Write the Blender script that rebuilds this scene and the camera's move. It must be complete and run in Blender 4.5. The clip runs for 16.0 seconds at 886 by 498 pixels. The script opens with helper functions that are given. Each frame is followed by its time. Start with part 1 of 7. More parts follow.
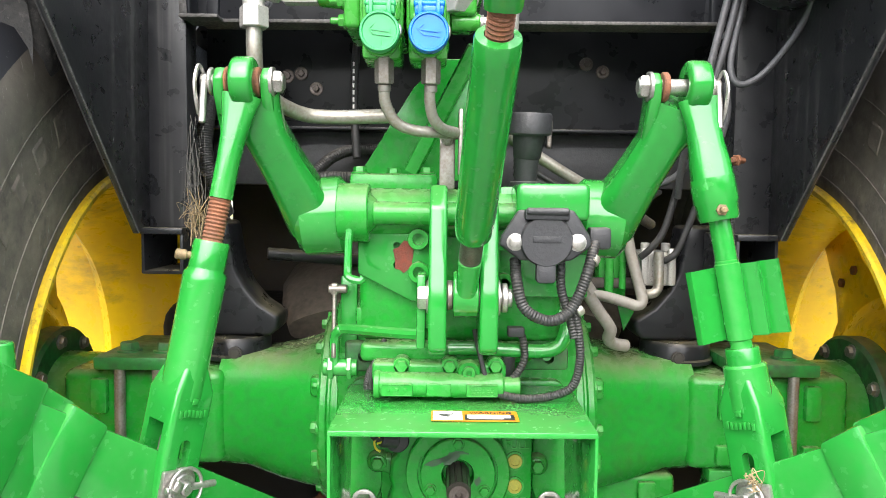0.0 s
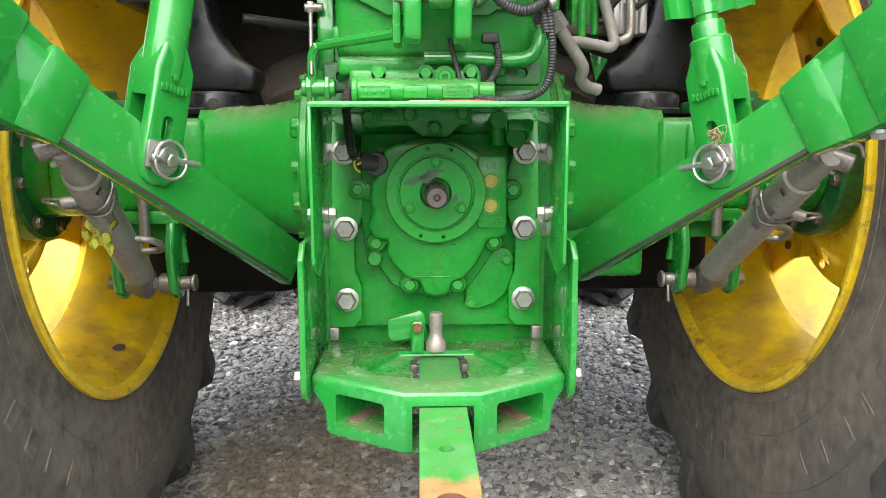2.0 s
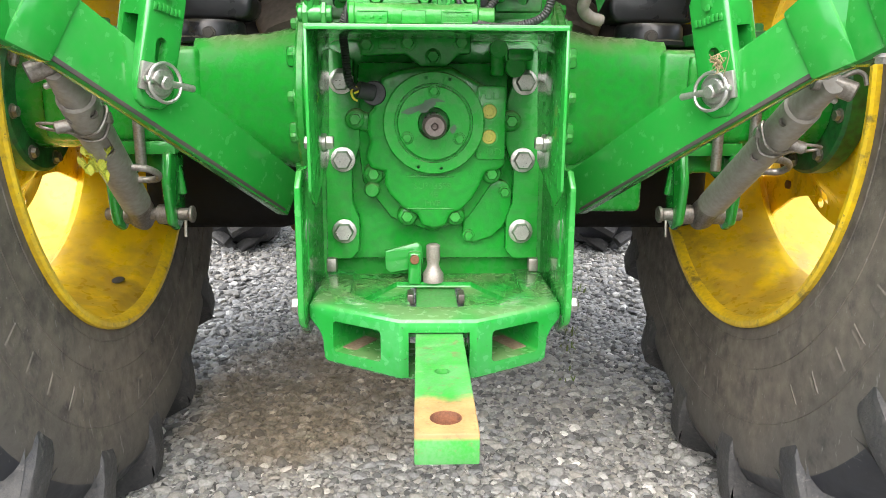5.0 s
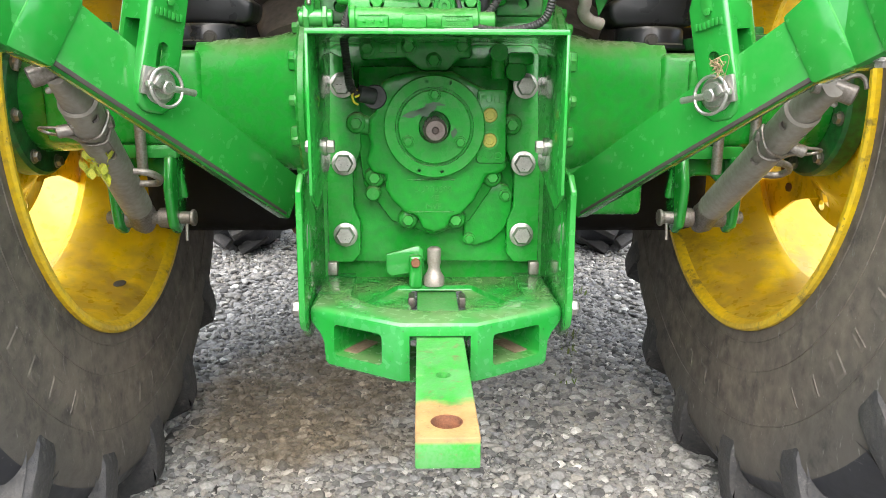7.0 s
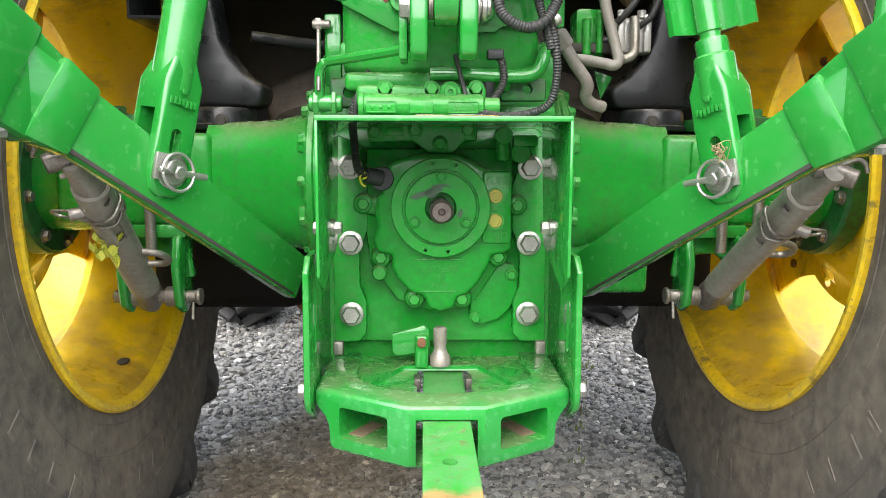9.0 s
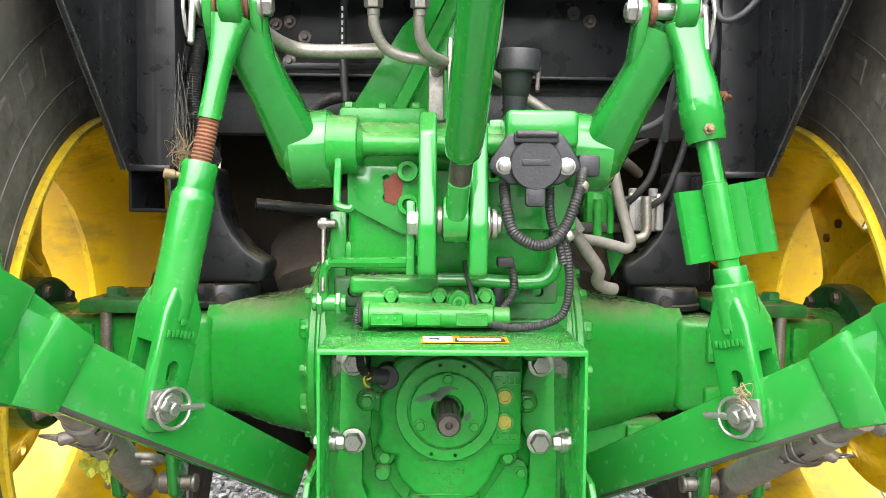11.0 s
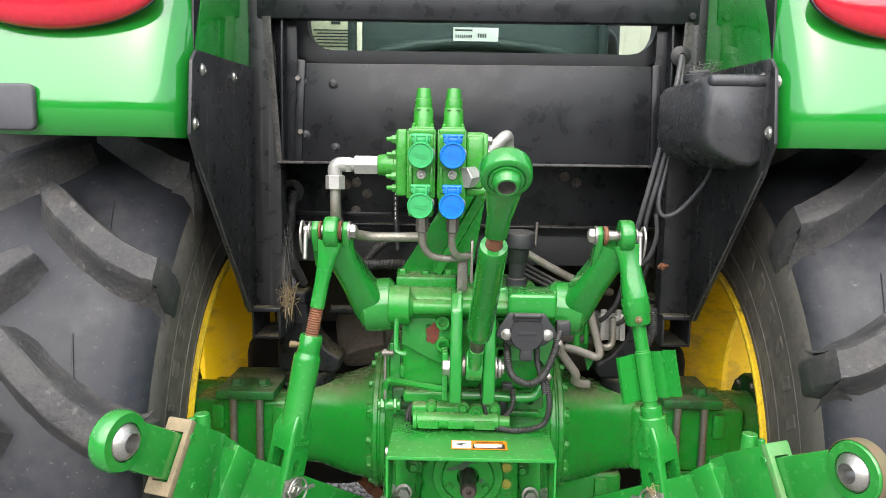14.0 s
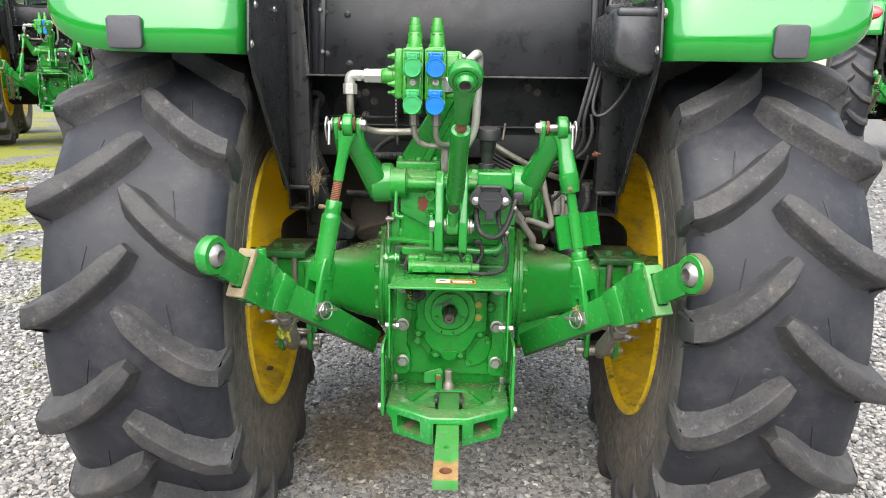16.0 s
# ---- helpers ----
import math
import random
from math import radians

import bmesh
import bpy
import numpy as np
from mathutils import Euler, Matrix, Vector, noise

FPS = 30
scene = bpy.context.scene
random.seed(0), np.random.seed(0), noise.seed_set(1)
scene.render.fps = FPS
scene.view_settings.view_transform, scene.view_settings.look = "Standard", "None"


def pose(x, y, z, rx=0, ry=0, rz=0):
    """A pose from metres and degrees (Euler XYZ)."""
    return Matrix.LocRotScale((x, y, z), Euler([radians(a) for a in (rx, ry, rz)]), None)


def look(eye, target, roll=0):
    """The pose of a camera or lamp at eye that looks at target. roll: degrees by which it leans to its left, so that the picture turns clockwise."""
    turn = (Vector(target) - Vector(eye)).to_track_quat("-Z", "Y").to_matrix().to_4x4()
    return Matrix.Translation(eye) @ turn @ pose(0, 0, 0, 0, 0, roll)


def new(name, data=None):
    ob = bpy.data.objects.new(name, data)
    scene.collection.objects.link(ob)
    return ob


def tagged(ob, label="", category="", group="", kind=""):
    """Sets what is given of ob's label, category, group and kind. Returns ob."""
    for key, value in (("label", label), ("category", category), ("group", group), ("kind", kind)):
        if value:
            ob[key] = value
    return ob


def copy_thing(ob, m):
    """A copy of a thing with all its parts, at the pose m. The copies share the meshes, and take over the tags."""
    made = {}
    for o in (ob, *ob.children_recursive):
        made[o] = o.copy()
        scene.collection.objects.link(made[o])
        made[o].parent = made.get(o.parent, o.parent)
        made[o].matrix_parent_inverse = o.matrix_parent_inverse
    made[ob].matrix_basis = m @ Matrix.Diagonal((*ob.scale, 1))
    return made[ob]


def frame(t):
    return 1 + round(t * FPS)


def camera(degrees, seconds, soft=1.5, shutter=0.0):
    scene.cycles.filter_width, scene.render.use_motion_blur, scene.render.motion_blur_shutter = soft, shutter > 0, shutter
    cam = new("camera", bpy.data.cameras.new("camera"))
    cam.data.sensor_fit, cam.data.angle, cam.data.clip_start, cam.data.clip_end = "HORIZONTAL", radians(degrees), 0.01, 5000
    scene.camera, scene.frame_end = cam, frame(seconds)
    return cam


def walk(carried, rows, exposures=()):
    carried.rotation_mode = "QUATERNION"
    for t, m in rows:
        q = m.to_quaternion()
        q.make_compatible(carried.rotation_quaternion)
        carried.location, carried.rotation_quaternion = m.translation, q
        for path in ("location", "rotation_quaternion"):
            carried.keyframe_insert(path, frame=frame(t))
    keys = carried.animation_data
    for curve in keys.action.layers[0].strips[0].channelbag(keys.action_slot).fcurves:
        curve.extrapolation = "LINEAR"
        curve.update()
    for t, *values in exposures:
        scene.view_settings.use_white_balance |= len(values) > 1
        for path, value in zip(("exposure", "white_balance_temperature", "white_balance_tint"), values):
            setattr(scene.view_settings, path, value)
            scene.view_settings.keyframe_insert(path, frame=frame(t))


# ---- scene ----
cam = camera(62.9, 16.0, 0.7)
PATH = [
    (0, (-0.029, -0.127, 1.166), (-0.024, 1.869, 1.038), 0.7),
    (0.2, (-0.011, -0.139, 1.086), (-0.005, 1.856, 0.947), 0.6),
    (0.5, (-0.028, -0.162, 0.994), (0.034, 1.832, 0.859), 0.7),
    (1, (-0.026, -0.185, 0.909), (0.036, 1.807, 0.742), 0.2),
    (1.5, (-0.027, -0.193, 0.874), (0.031, 1.793, 0.639), 0.0),
    (2, (-0.026, -0.19, 0.844), (0.039, 1.785, 0.538), -0.1),
    (2.5, (-0.022, -0.195, 0.836), (0.03, 1.774, 0.491), -0.1),
    (3, (-0.021, -0.196, 0.827), (0.016, 1.767, 0.446), -0.0),
    (3.5, (-0.023, -0.202, 0.824), (0.014, 1.757, 0.421), 0.0),
    (4, (-0.022, -0.198, 0.819), (0.036, 1.755, 0.39), 0.3),
    (6.5, (-0.023, -0.194, 0.815), (0.044, 1.755, 0.368), 0.4),
    (7, (-0.022, -0.196, 0.818), (0.04, 1.755, 0.381), 0.3),
    (7.5, (-0.023, -0.201, 0.821), (0.027, 1.755, 0.403), 0.2),
    (8, (-0.022, -0.2, 0.826), (0.014, 1.761, 0.434), -0.0),
    (10.5, (-0.032, -0.159, 0.913), (0.046, 1.839, 0.845), 0.5),
    (11, (-0.031, -0.134, 1.057), (0.009, 1.863, 0.951), 0.6),
    (11.2, (-0.025, -0.121, 1.113), (-0.02, 1.878, 1.052), 0.6),
    (11.5, (-0.019, -0.095, 1.297), (-0.032, 1.9, 1.145), 0.5),
    (12, (0.0, -0.067, 1.438), (-0.012, 1.926, 1.276), 0.1),
    (12.5, (-0.012, -0.087, 1.442), (-0.032, 1.905, 1.266), 0.3),
    (13, (-0.025, -0.175, 1.449), (-0.044, 1.817, 1.268), 0.7),
    (13.5, (-0.035, -0.376, 1.465), (-0.068, 1.614, 1.265), 0.8),
    (14, (-0.045, -0.602, 1.465), (-0.07, 1.382, 1.212), 1.0),
    (14.5, (-0.033, -0.761, 1.453), (-0.09, 1.214, 1.143), 1.1),
    (15, (0.003, -0.916, 1.433), (-0.074, 1.043, 1.039), 1.1),
    (15.5, (0.035, -1.078, 1.419), (-0.031, 0.872, 0.977), 1.1),
    (16, (0.029, -1.158, 1.424), (-0.02, 0.792, 0.983), 1.0),
]
EXPOSURES = [(0, 1.4), (0.5, 1.24), (2, 1.1), (4, 1.3), (6.5, 1.38), (8, 1.15), (10.5, 1.25), (11, 1.32), (11.5, 1.52), (12.5, 1.27), (13.5, 0.7), (14.5, 0.77), (15.5, 0.82), (16, 0.75)]
walk(cam, [(t, look(eye, target, roll)) for t, eye, target, roll in PATH], EXPOSURES)

# ---- world, sun and exposure ----
world = bpy.data.worlds.new("overcast_sky")
scene.world = world
world.use_nodes = True
wn, wl = world.node_tree.nodes, world.node_tree.links
wn.clear()
sky = wn.new("ShaderNodeTexSky")
sky.sky_type, sky.sun_disc = "NISHITA", False
sky.sun_elevation, sky.sun_rotation = radians(49), radians(187)
sky.air_density, sky.dust_density, sky.ozone_density = 1.0, 4.0, 1.0
# cloud cover: a soft grey veil over the blue
veil = wn.new("ShaderNodeMix")
veil.data_type = "RGBA"
veil.inputs[0].default_value = 0.4
veil.inputs[7].default_value = (9.1, 9.25, 9.5, 1)
wl.new(sky.outputs[0], veil.inputs[6])
bg = wn.new("ShaderNodeBackground")
bg.inputs[1].default_value = 0.178
wl.new(veil.outputs[2], bg.inputs[0])
wout = wn.new("ShaderNodeOutputWorld")
wl.new(bg.outputs[0], wout.inputs[0])

sun_data = bpy.data.lights.new("sun", "SUN")
sun_data.energy, sun_data.angle, sun_data.color = 2.8, radians(84), (1.0, 0.985, 0.97)
sun = new("sun", sun_data)
sun.matrix_world = look((-0.5, -3.5, 4.05), (0, 0, 0))


# ---- materials ----
def material(name, base, rough=0.5, metal=0.0, spots=None, scale=8.0, amount=0.25, bump=0.0, bump_scale=60.0, coat=0.0, dust=None, dust_amount=0.0, worn=None, specks=None):
    """A surface with mottled colour at two scales, worn or dusty patches, highlights painted along edges, uneven gloss
    and fine relief.
    """
    m = bpy.data.materials.new(name)
    m.use_nodes = True
    n, l = m.node_tree.nodes, m.node_tree.links
    b = n["Principled BSDF"]
    b.inputs["Metallic"].default_value = metal
    b.inputs["Coat Weight"].default_value = coat
    b.inputs["Coat Roughness"].default_value = 0.08
    co = n.new("ShaderNodeTexCoord")
    big, fine = n.new("ShaderNodeTexNoise"), n.new("ShaderNodeTexNoise")
    big.inputs["Scale"].default_value, fine.inputs["Scale"].default_value = scale, scale * 9
    big.inputs["Detail"].default_value = fine.inputs["Detail"].default_value = 5
    l.new(co.outputs["Object"], big.inputs["Vector"])
    l.new(co.outputs["Object"], fine.inputs["Vector"])
    add = n.new("ShaderNodeMath")
    add.operation = "ADD"
    l.new(big.outputs["Fac"], add.inputs[0])
    l.new(fine.outputs["Fac"], add.inputs[1])
    ramp = n.new("ShaderNodeMapRange")
    ramp.inputs["From Min"].default_value, ramp.inputs["From Max"].default_value = 0.75, 1.25
    l.new(add.outputs[0], ramp.inputs["Value"])
    mix = n.new("ShaderNodeMix")
    mix.data_type = "RGBA"
    second = spots or tuple(c * (1 - amount) for c in base)
    mix.inputs[6].default_value, mix.inputs[7].default_value = (*base, 1), (*second, 1)
    l.new(ramp.outputs[0], mix.inputs[0])
    colour = mix.outputs[2]
    if dust:
        # dust gathers on what faces up
        geo, sep = n.new("ShaderNodeNewGeometry"), n.new("ShaderNodeSeparateXYZ")
        l.new(geo.outputs["Normal"], sep.inputs[0])
        up = n.new("ShaderNodeMapRange")
        up.inputs["From Min"].default_value, up.inputs["From Max"].default_value = 0.3, 1.0
        up.inputs["To Max"].default_value = dust_amount
        l.new(sep.outputs["Z"], up.inputs["Value"])
        amt = n.new("ShaderNodeMath")
        amt.operation = "MULTIPLY"
        l.new(up.outputs[0], amt.inputs[0])
        dn = n.new("ShaderNodeTexNoise")
        dn.inputs["Scale"].default_value, dn.inputs["Detail"].default_value = 14, 6
        l.new(co.outputs["Object"], dn.inputs["Vector"])
        dr = n.new("ShaderNodeMapRange")
        dr.inputs["From Min"].default_value, dr.inputs["From Max"].default_value = 0.34, 0.58
        l.new(dn.outputs["Fac"], dr.inputs["Value"])
        l.new(dr.outputs[0], amt.inputs[1])
        dm = n.new("ShaderNodeMix")
        dm.data_type = "RGBA"
        dm.inputs[7].default_value = (*dust, 1)
        l.new(amt.outputs[0], dm.inputs[0])
        l.new(colour, dm.inputs[6])
        colour = dm.outputs[2]
    if worn:
        # rubbed edges, and edge highlights put into the paint colour
        geo = n.new("ShaderNodeNewGeometry")
        er = n.new("ShaderNodeMapRange")
        er.inputs["From Min"].default_value, er.inputs["From Max"].default_value = 0.53, 0.62
        er.inputs["To Max"].default_value = 0.75
        l.new(geo.outputs["Pointiness"], er.inputs["Value"])
        em = n.new("ShaderNodeMath")
        em.operation = "MULTIPLY"
        l.new(er.outputs[0], em.inputs[0])
        l.new(ramp.outputs[0], em.inputs[1])
        wm = n.new("ShaderNodeMix")
        wm.data_type = "RGBA"
        wm.inputs[7].default_value = (*worn, 1)
        l.new(em.outputs[0], wm.inputs[0])
        l.new(colour, wm.inputs[6])
        colour = wm.outputs[2]
    if specks:
        # grit and small chips
        vn, vr = n.new("ShaderNodeTexNoise"), n.new("ShaderNodeMapRange")
        vn.inputs["Scale"].default_value, vn.inputs["Detail"].default_value = 190, 2
        l.new(co.outputs["Object"], vn.inputs["Vector"])
        vr.inputs["From Min"].default_value, vr.inputs["From Max"].default_value = 0.69, 0.74
        vr.inputs["To Max"].default_value = 0.7
        l.new(vn.outputs["Fac"], vr.inputs["Value"])
        sm = n.new("ShaderNodeMix")
        sm.data_type = "RGBA"
        sm.inputs[7].default_value = (*specks, 1)
        l.new(vr.outputs[0], sm.inputs[0])
        l.new(colour, sm.inputs[6])
        colour = sm.outputs[2]
    l.new(colour, b.inputs["Base Color"])
    rr = n.new("ShaderNodeMapRange")
    rr.inputs["From Min"].default_value, rr.inputs["From Max"].default_value = 0.3, 0.7
    rr.inputs["To Min"].default_value, rr.inputs["To Max"].default_value = max(rough - 0.08, 0.03), min(rough + 0.14, 1)
    l.new(fine.outputs["Fac"], rr.inputs["Value"])
    l.new(rr.outputs[0], b.inputs["Roughness"])
    if bump:
        bn, bp = n.new("ShaderNodeTexNoise"), n.new("ShaderNodeBump")
        bn.inputs["Scale"].default_value, bn.inputs["Detail"].default_value = bump_scale, 4
        l.new(co.outputs["Object"], bn.inputs["Vector"])
        bp.inputs["Strength"].default_value, bp.inputs["Distance"].default_value = bump, 0.002
        l.new(bn.outputs["Fac"], bp.inputs["Height"])
        l.new(bp.outputs[0], b.inputs["Normal"])
    return m


DUST = (0.2, 0.18, 0.115)
GREEN = material("green_paint", (0.014, 0.24, 0.03), 0.17, amount=0.14, bump=0.05, bump_scale=60, coat=0.5, dust=DUST, dust_amount=0.22, worn=(0.06, 0.36, 0.07))
CAST = material("green_painted_casting", (0.012, 0.28, 0.027), 0.24, amount=0.24, bump=0.16, bump_scale=220, coat=0.12, dust=DUST, dust_amount=0.75, worn=(0.08, 0.36, 0.08), specks=(0.04, 0.2, 0.04))
GLOSS = material("glossy_green_panel_paint", (0.012, 0.25, 0.027), 0.12, amount=0.06, scale=3, coat=0.85)
GLOSS.node_tree.nodes["Principled BSDF"].inputs["Coat IOR"].default_value = 1.6
# same green as the tractor; brighter exposure is put into this colour
LIT_GREEN = material("lit_green_valve_paint", (0.03, 0.27, 0.022), 0.24, amount=0.16, bump=0.1, bump_scale=120, coat=0.3, dust=DUST, dust_amount=0.3, worn=(0.1, 0.36, 0.08))
DARKGREEN = material("dark_green_casting", (0.01, 0.165, 0.026), 0.45, spots=(0.02, 0.06, 0.02), bump=0.3, bump_scale=200, dust=DUST, dust_amount=0.7)
COUPLER_GREEN = material("green_plastic_cap", (0.035, 0.36, 0.11), 0.35, amount=0.12, bump=0.1)
BLUE = material("blue_plastic_cap", (0.001, 0.17, 0.6), 0.32, amount=0.15, bump=0.1)
YELLOW = material("yellow_wheel_paint", (0.94, 0.65, 0.006), 0.3, spots=(0.86, 0.56, 0.008), scale=5, bump=0.08, coat=0.3, dust=(0.34, 0.2, 0.045), dust_amount=0.7)
RUBBER = material("tyre_rubber", (0.019, 0.0205, 0.027), 0.44, spots=(0.034, 0.035, 0.039), scale=5, bump=0.1, bump_scale=90, specks=(0.1, 0.1, 0.1))
WORN_RUBBER = material("scuffed_lug_rubber", (0.035, 0.0355, 0.038), 0.55, spots=(0.07, 0.067, 0.064), scale=14, bump=0.9, bump_scale=120, specks=(0.12, 0.11, 0.1))
BLACK = material("black_painted_sheet", (0.0105, 0.011, 0.0125), 0.3, spots=(0.016, 0.017, 0.0205), scale=3, bump=0.06, bump_scale=200, dust=DUST, dust_amount=0.6)
SIDEWALL = material("dusty_brown_sidewall", (0.185, 0.156, 0.125), 0.75, spots=(0.1, 0.086, 0.073), scale=4, bump=0.5, bump_scale=110, specks=(0.26, 0.24, 0.2))
PLASTIC = material("black_plastic", (0.03, 0.031, 0.034), 0.45, amount=0.3, scale=20, bump=0.25, bump_scale=300, dust=(0.2, 0.18, 0.16), dust_amount=0.35)
DIRTY = material("dirty_dark_metal", (0.03, 0.027, 0.024), 0.7, spots=(0.052, 0.043, 0.035), scale=9, bump=0.5, bump_scale=90)
DEEP_BLACK = material("deep_black_plastic", (0.004, 0.004, 0.0045), 0.7, spots=(0.009, 0.008, 0.007), scale=7, bump=0.2, bump_scale=90)
STEEL_DARK = material("worn_brown_steel", (0.16, 0.14, 0.13), 0.4, metal=0.7, spots=(0.09, 0.07, 0.06), scale=60, bump=0.2)
GRIME = material("brown_dust_cake", (0.1, 0.083, 0.065), 0.9, spots=(0.055, 0.046, 0.038), scale=9, bump=0.6, bump_scale=60)
ZINC = material("zinc_plated_steel", (0.52, 0.51, 0.48), 0.34, metal=0.85, spots=(0.36, 0.34, 0.31), scale=40, bump=0.12)
STEEL = material("dull_steel", (0.36, 0.34, 0.31), 0.42, metal=0.8, spots=(0.22, 0.19, 0.16), scale=30, bump=0.2)
PIPE = material("grey_steel_pipe", (0.38, 0.37, 0.33), 0.38, metal=0.6, spots=(0.28, 0.25, 0.2), scale=25, bump=0.1)
PIPE_DIRTY = material("dusty_grey_tube", (0.34, 0.315, 0.28), 0.5, metal=0.1, spots=(0.27, 0.245, 0.21), scale=14, bump=0.08)
WHITE = material("white_coated_fitting", (0.55, 0.54, 0.51), 0.32, metal=0.45, amount=0.25, scale=40)
RUST = material("rusty_thread", (0.24, 0.09, 0.04), 0.8, spots=(0.13, 0.06, 0.035), scale=60, bump=0.6, bump_scale=300)
RUBBERHOSE = material("black_rubber_hose", (0.03, 0.03, 0.03), 0.5, amount=0.3, scale=30, dust=(0.2, 0.18, 0.15), dust_amount=0.4)
BRASS = material("yellow_plug", (0.42, 0.36, 0.045), 0.45, spots=(0.25, 0.26, 0.05), scale=60)
NIPPLE = material("dirty_brass_nipple", (0.3, 0.22, 0.11), 0.5, metal=0.4, spots=(0.16, 0.12, 0.07), scale=80)
GLASSRED = material("red_lamp_lens", (0.62, 0.02, 0.04), 0.1, amount=0.2, scale=10, coat=0.6)
CREAM = material("bare_cast_edge", (0.3, 0.23, 0.14), 0.7, spots=(0.19, 0.16, 0.09), scale=50, bump=0.4)
ORANGE = material("orange_decal", (0.75, 0.24, 0.01), 0.4, amount=0.1)
PAPER = material("white_decal", (0.78, 0.77, 0.74), 0.4, amount=0.08)
RIM_LIP = material("chipped_yellow_edge", (0.85, 0.58, 0.01), 0.4, spots=(0.6, 0.4, 0.03), scale=12, bump=0.4, bump_scale=120, specks=(0.12, 0.08, 0.04))
INK = material("black_print", (0.02, 0.02, 0.02), 0.5, amount=0.1)


AXLE_Y, AXLE_Z, TYRE_X = 1.195, 0.79, 0.785


def stained(m, colour, scale, lo, hi, amount, stretch=(1, 1, 1)):
    """Patches of dirt or scuff laid over a material."""
    n, l = m.node_tree.nodes, m.node_tree.links
    b = n["Principled BSDF"]
    old = b.inputs["Base Color"].links[0].from_socket
    co, mp, no, r = n.new("ShaderNodeTexCoord"), n.new("ShaderNodeMapping"), n.new("ShaderNodeTexNoise"), n.new("ShaderNodeMapRange")
    mp.inputs["Scale"].default_value = stretch
    mp.inputs["Location"].default_value = (3.1, 1.7, 5.3)
    no.inputs["Scale"].default_value, no.inputs["Detail"].default_value, no.inputs["Roughness"].default_value = scale, 8, 0.68
    l.new(co.outputs["Object"], mp.inputs[0])
    l.new(mp.outputs[0], no.inputs["Vector"])
    r.inputs["From Min"].default_value, r.inputs["From Max"].default_value, r.inputs["To Max"].default_value = lo, hi, amount
    l.new(no.outputs["Fac"], r.inputs["Value"])
    mx = n.new("ShaderNodeMix")
    mx.data_type = "RGBA"
    mx.inputs[7].default_value = (*colour, 1)
    l.new(r.outputs[0], mx.inputs[0])
    l.new(old, mx.inputs[6])
    l.new(mx.outputs[2], b.inputs["Base Color"])


stained(YELLOW, (0.27, 0.16, 0.035), 7, 0.5, 0.63, 0.62, (.5, 1, 1))
stained(YELLOW, (0.16, 0.11, 0.05), 26, 0.62, 0.72, 0.5)
stained(RIM_LIP, (0.1, 0.07, 0.04), 22, 0.56, 0.66, 0.75)
stained(RUBBER, (0.075, 0.075, 0.077), 5, 0.5, 0.7, 0.6)
stained(RUBBER, (0.17, 0.165, 0.16), 34, 0.64, 0.74, 0.55, (1, .5, 1.6))
stained(WORN_RUBBER, (0.125, 0.116, 0.102), 11, 0.56, 0.72, 0.55)
stained(WORN_RUBBER, (0.17, 0.162, 0.15), 42, 0.58, 0.7, 0.6)
stained(SIDEWALL, (0.05, 0.047, 0.044), 3, 0.5, 0.7, 0.75)
stained(CAST, (0.09, 0.1, 0.045), 5, 0.56, 0.76, 0.32)
stained(DARKGREEN, (0.12, 0.1, 0.065), 5, 0.5, 0.7, 0.7)
stained(PIPE_DIRTY, (0.16, 0.13, 0.1), 10, 0.54, 0.72, 0.4)
for m, level in ((GREEN, 0.5), (CAST, 0.32), (RUBBER, 0.3), (WORN_RUBBER, 0.3), (SIDEWALL, 0.3), (BLACK, 0.4), (DEEP_BLACK, 0.2)):
    m.node_tree.nodes["Principled BSDF"].inputs["Specular IOR Level"].default_value = level


def weathered_wall(m, dark, r0, r1):
    """Dust sits on the inner part of the sidewall and is scrubbed off towards the shoulder."""
    n, l = m.node_tree.nodes, m.node_tree.links
    b = n["Principled BSDF"]
    old = b.inputs["Base Color"].links[0].from_socket
    co, gap, flat, size, no, add, span, mx = (n.new("ShaderNode" + k) for k in ("TexCoord", "VectorMath", "VectorMath", "VectorMath", "TexNoise", "Math", "MapRange", "Mix"))
    gap.operation, flat.operation, size.operation = "SUBTRACT", "MULTIPLY", "LENGTH"
    gap.inputs[1].default_value, flat.inputs[1].default_value = (0, AXLE_Y, AXLE_Z), (0, 1, 1)
    l.new(co.outputs["Object"], gap.inputs[0])
    l.new(gap.outputs[0], flat.inputs[0])
    l.new(flat.outputs[0], size.inputs[0])
    no.inputs["Scale"].default_value, no.inputs["Detail"].default_value = 7, 7
    l.new(co.outputs["Object"], no.inputs["Vector"])
    add.operation = "MULTIPLY_ADD"
    add.inputs[1].default_value = 0.22
    l.new(no.outputs["Fac"], add.inputs[0])
    l.new(size.outputs["Value"], add.inputs[2])
    span.inputs["From Min"].default_value, span.inputs["From Max"].default_value = r0 + .11, r1 + .11
    l.new(add.outputs[0], span.inputs["Value"])
    mx.data_type = "RGBA"
    mx.inputs[7].default_value = (*dark, 1)
    l.new(span.outputs[0], mx.inputs[0])
    l.new(old, mx.inputs[6])
    l.new(mx.outputs[2], b.inputs["Base Color"])


weathered_wall(SIDEWALL, (0.1, 0.091, 0.08), 0.55, 0.67)
stained(SIDEWALL, (0.03, 0.03, 0.032), 16, 0.54, 0.68, 0.6)
stained(SIDEWALL, (0.26, 0.25, 0.235), 46, 0.62, 0.7, 0.75, (1, 2.2, .5))


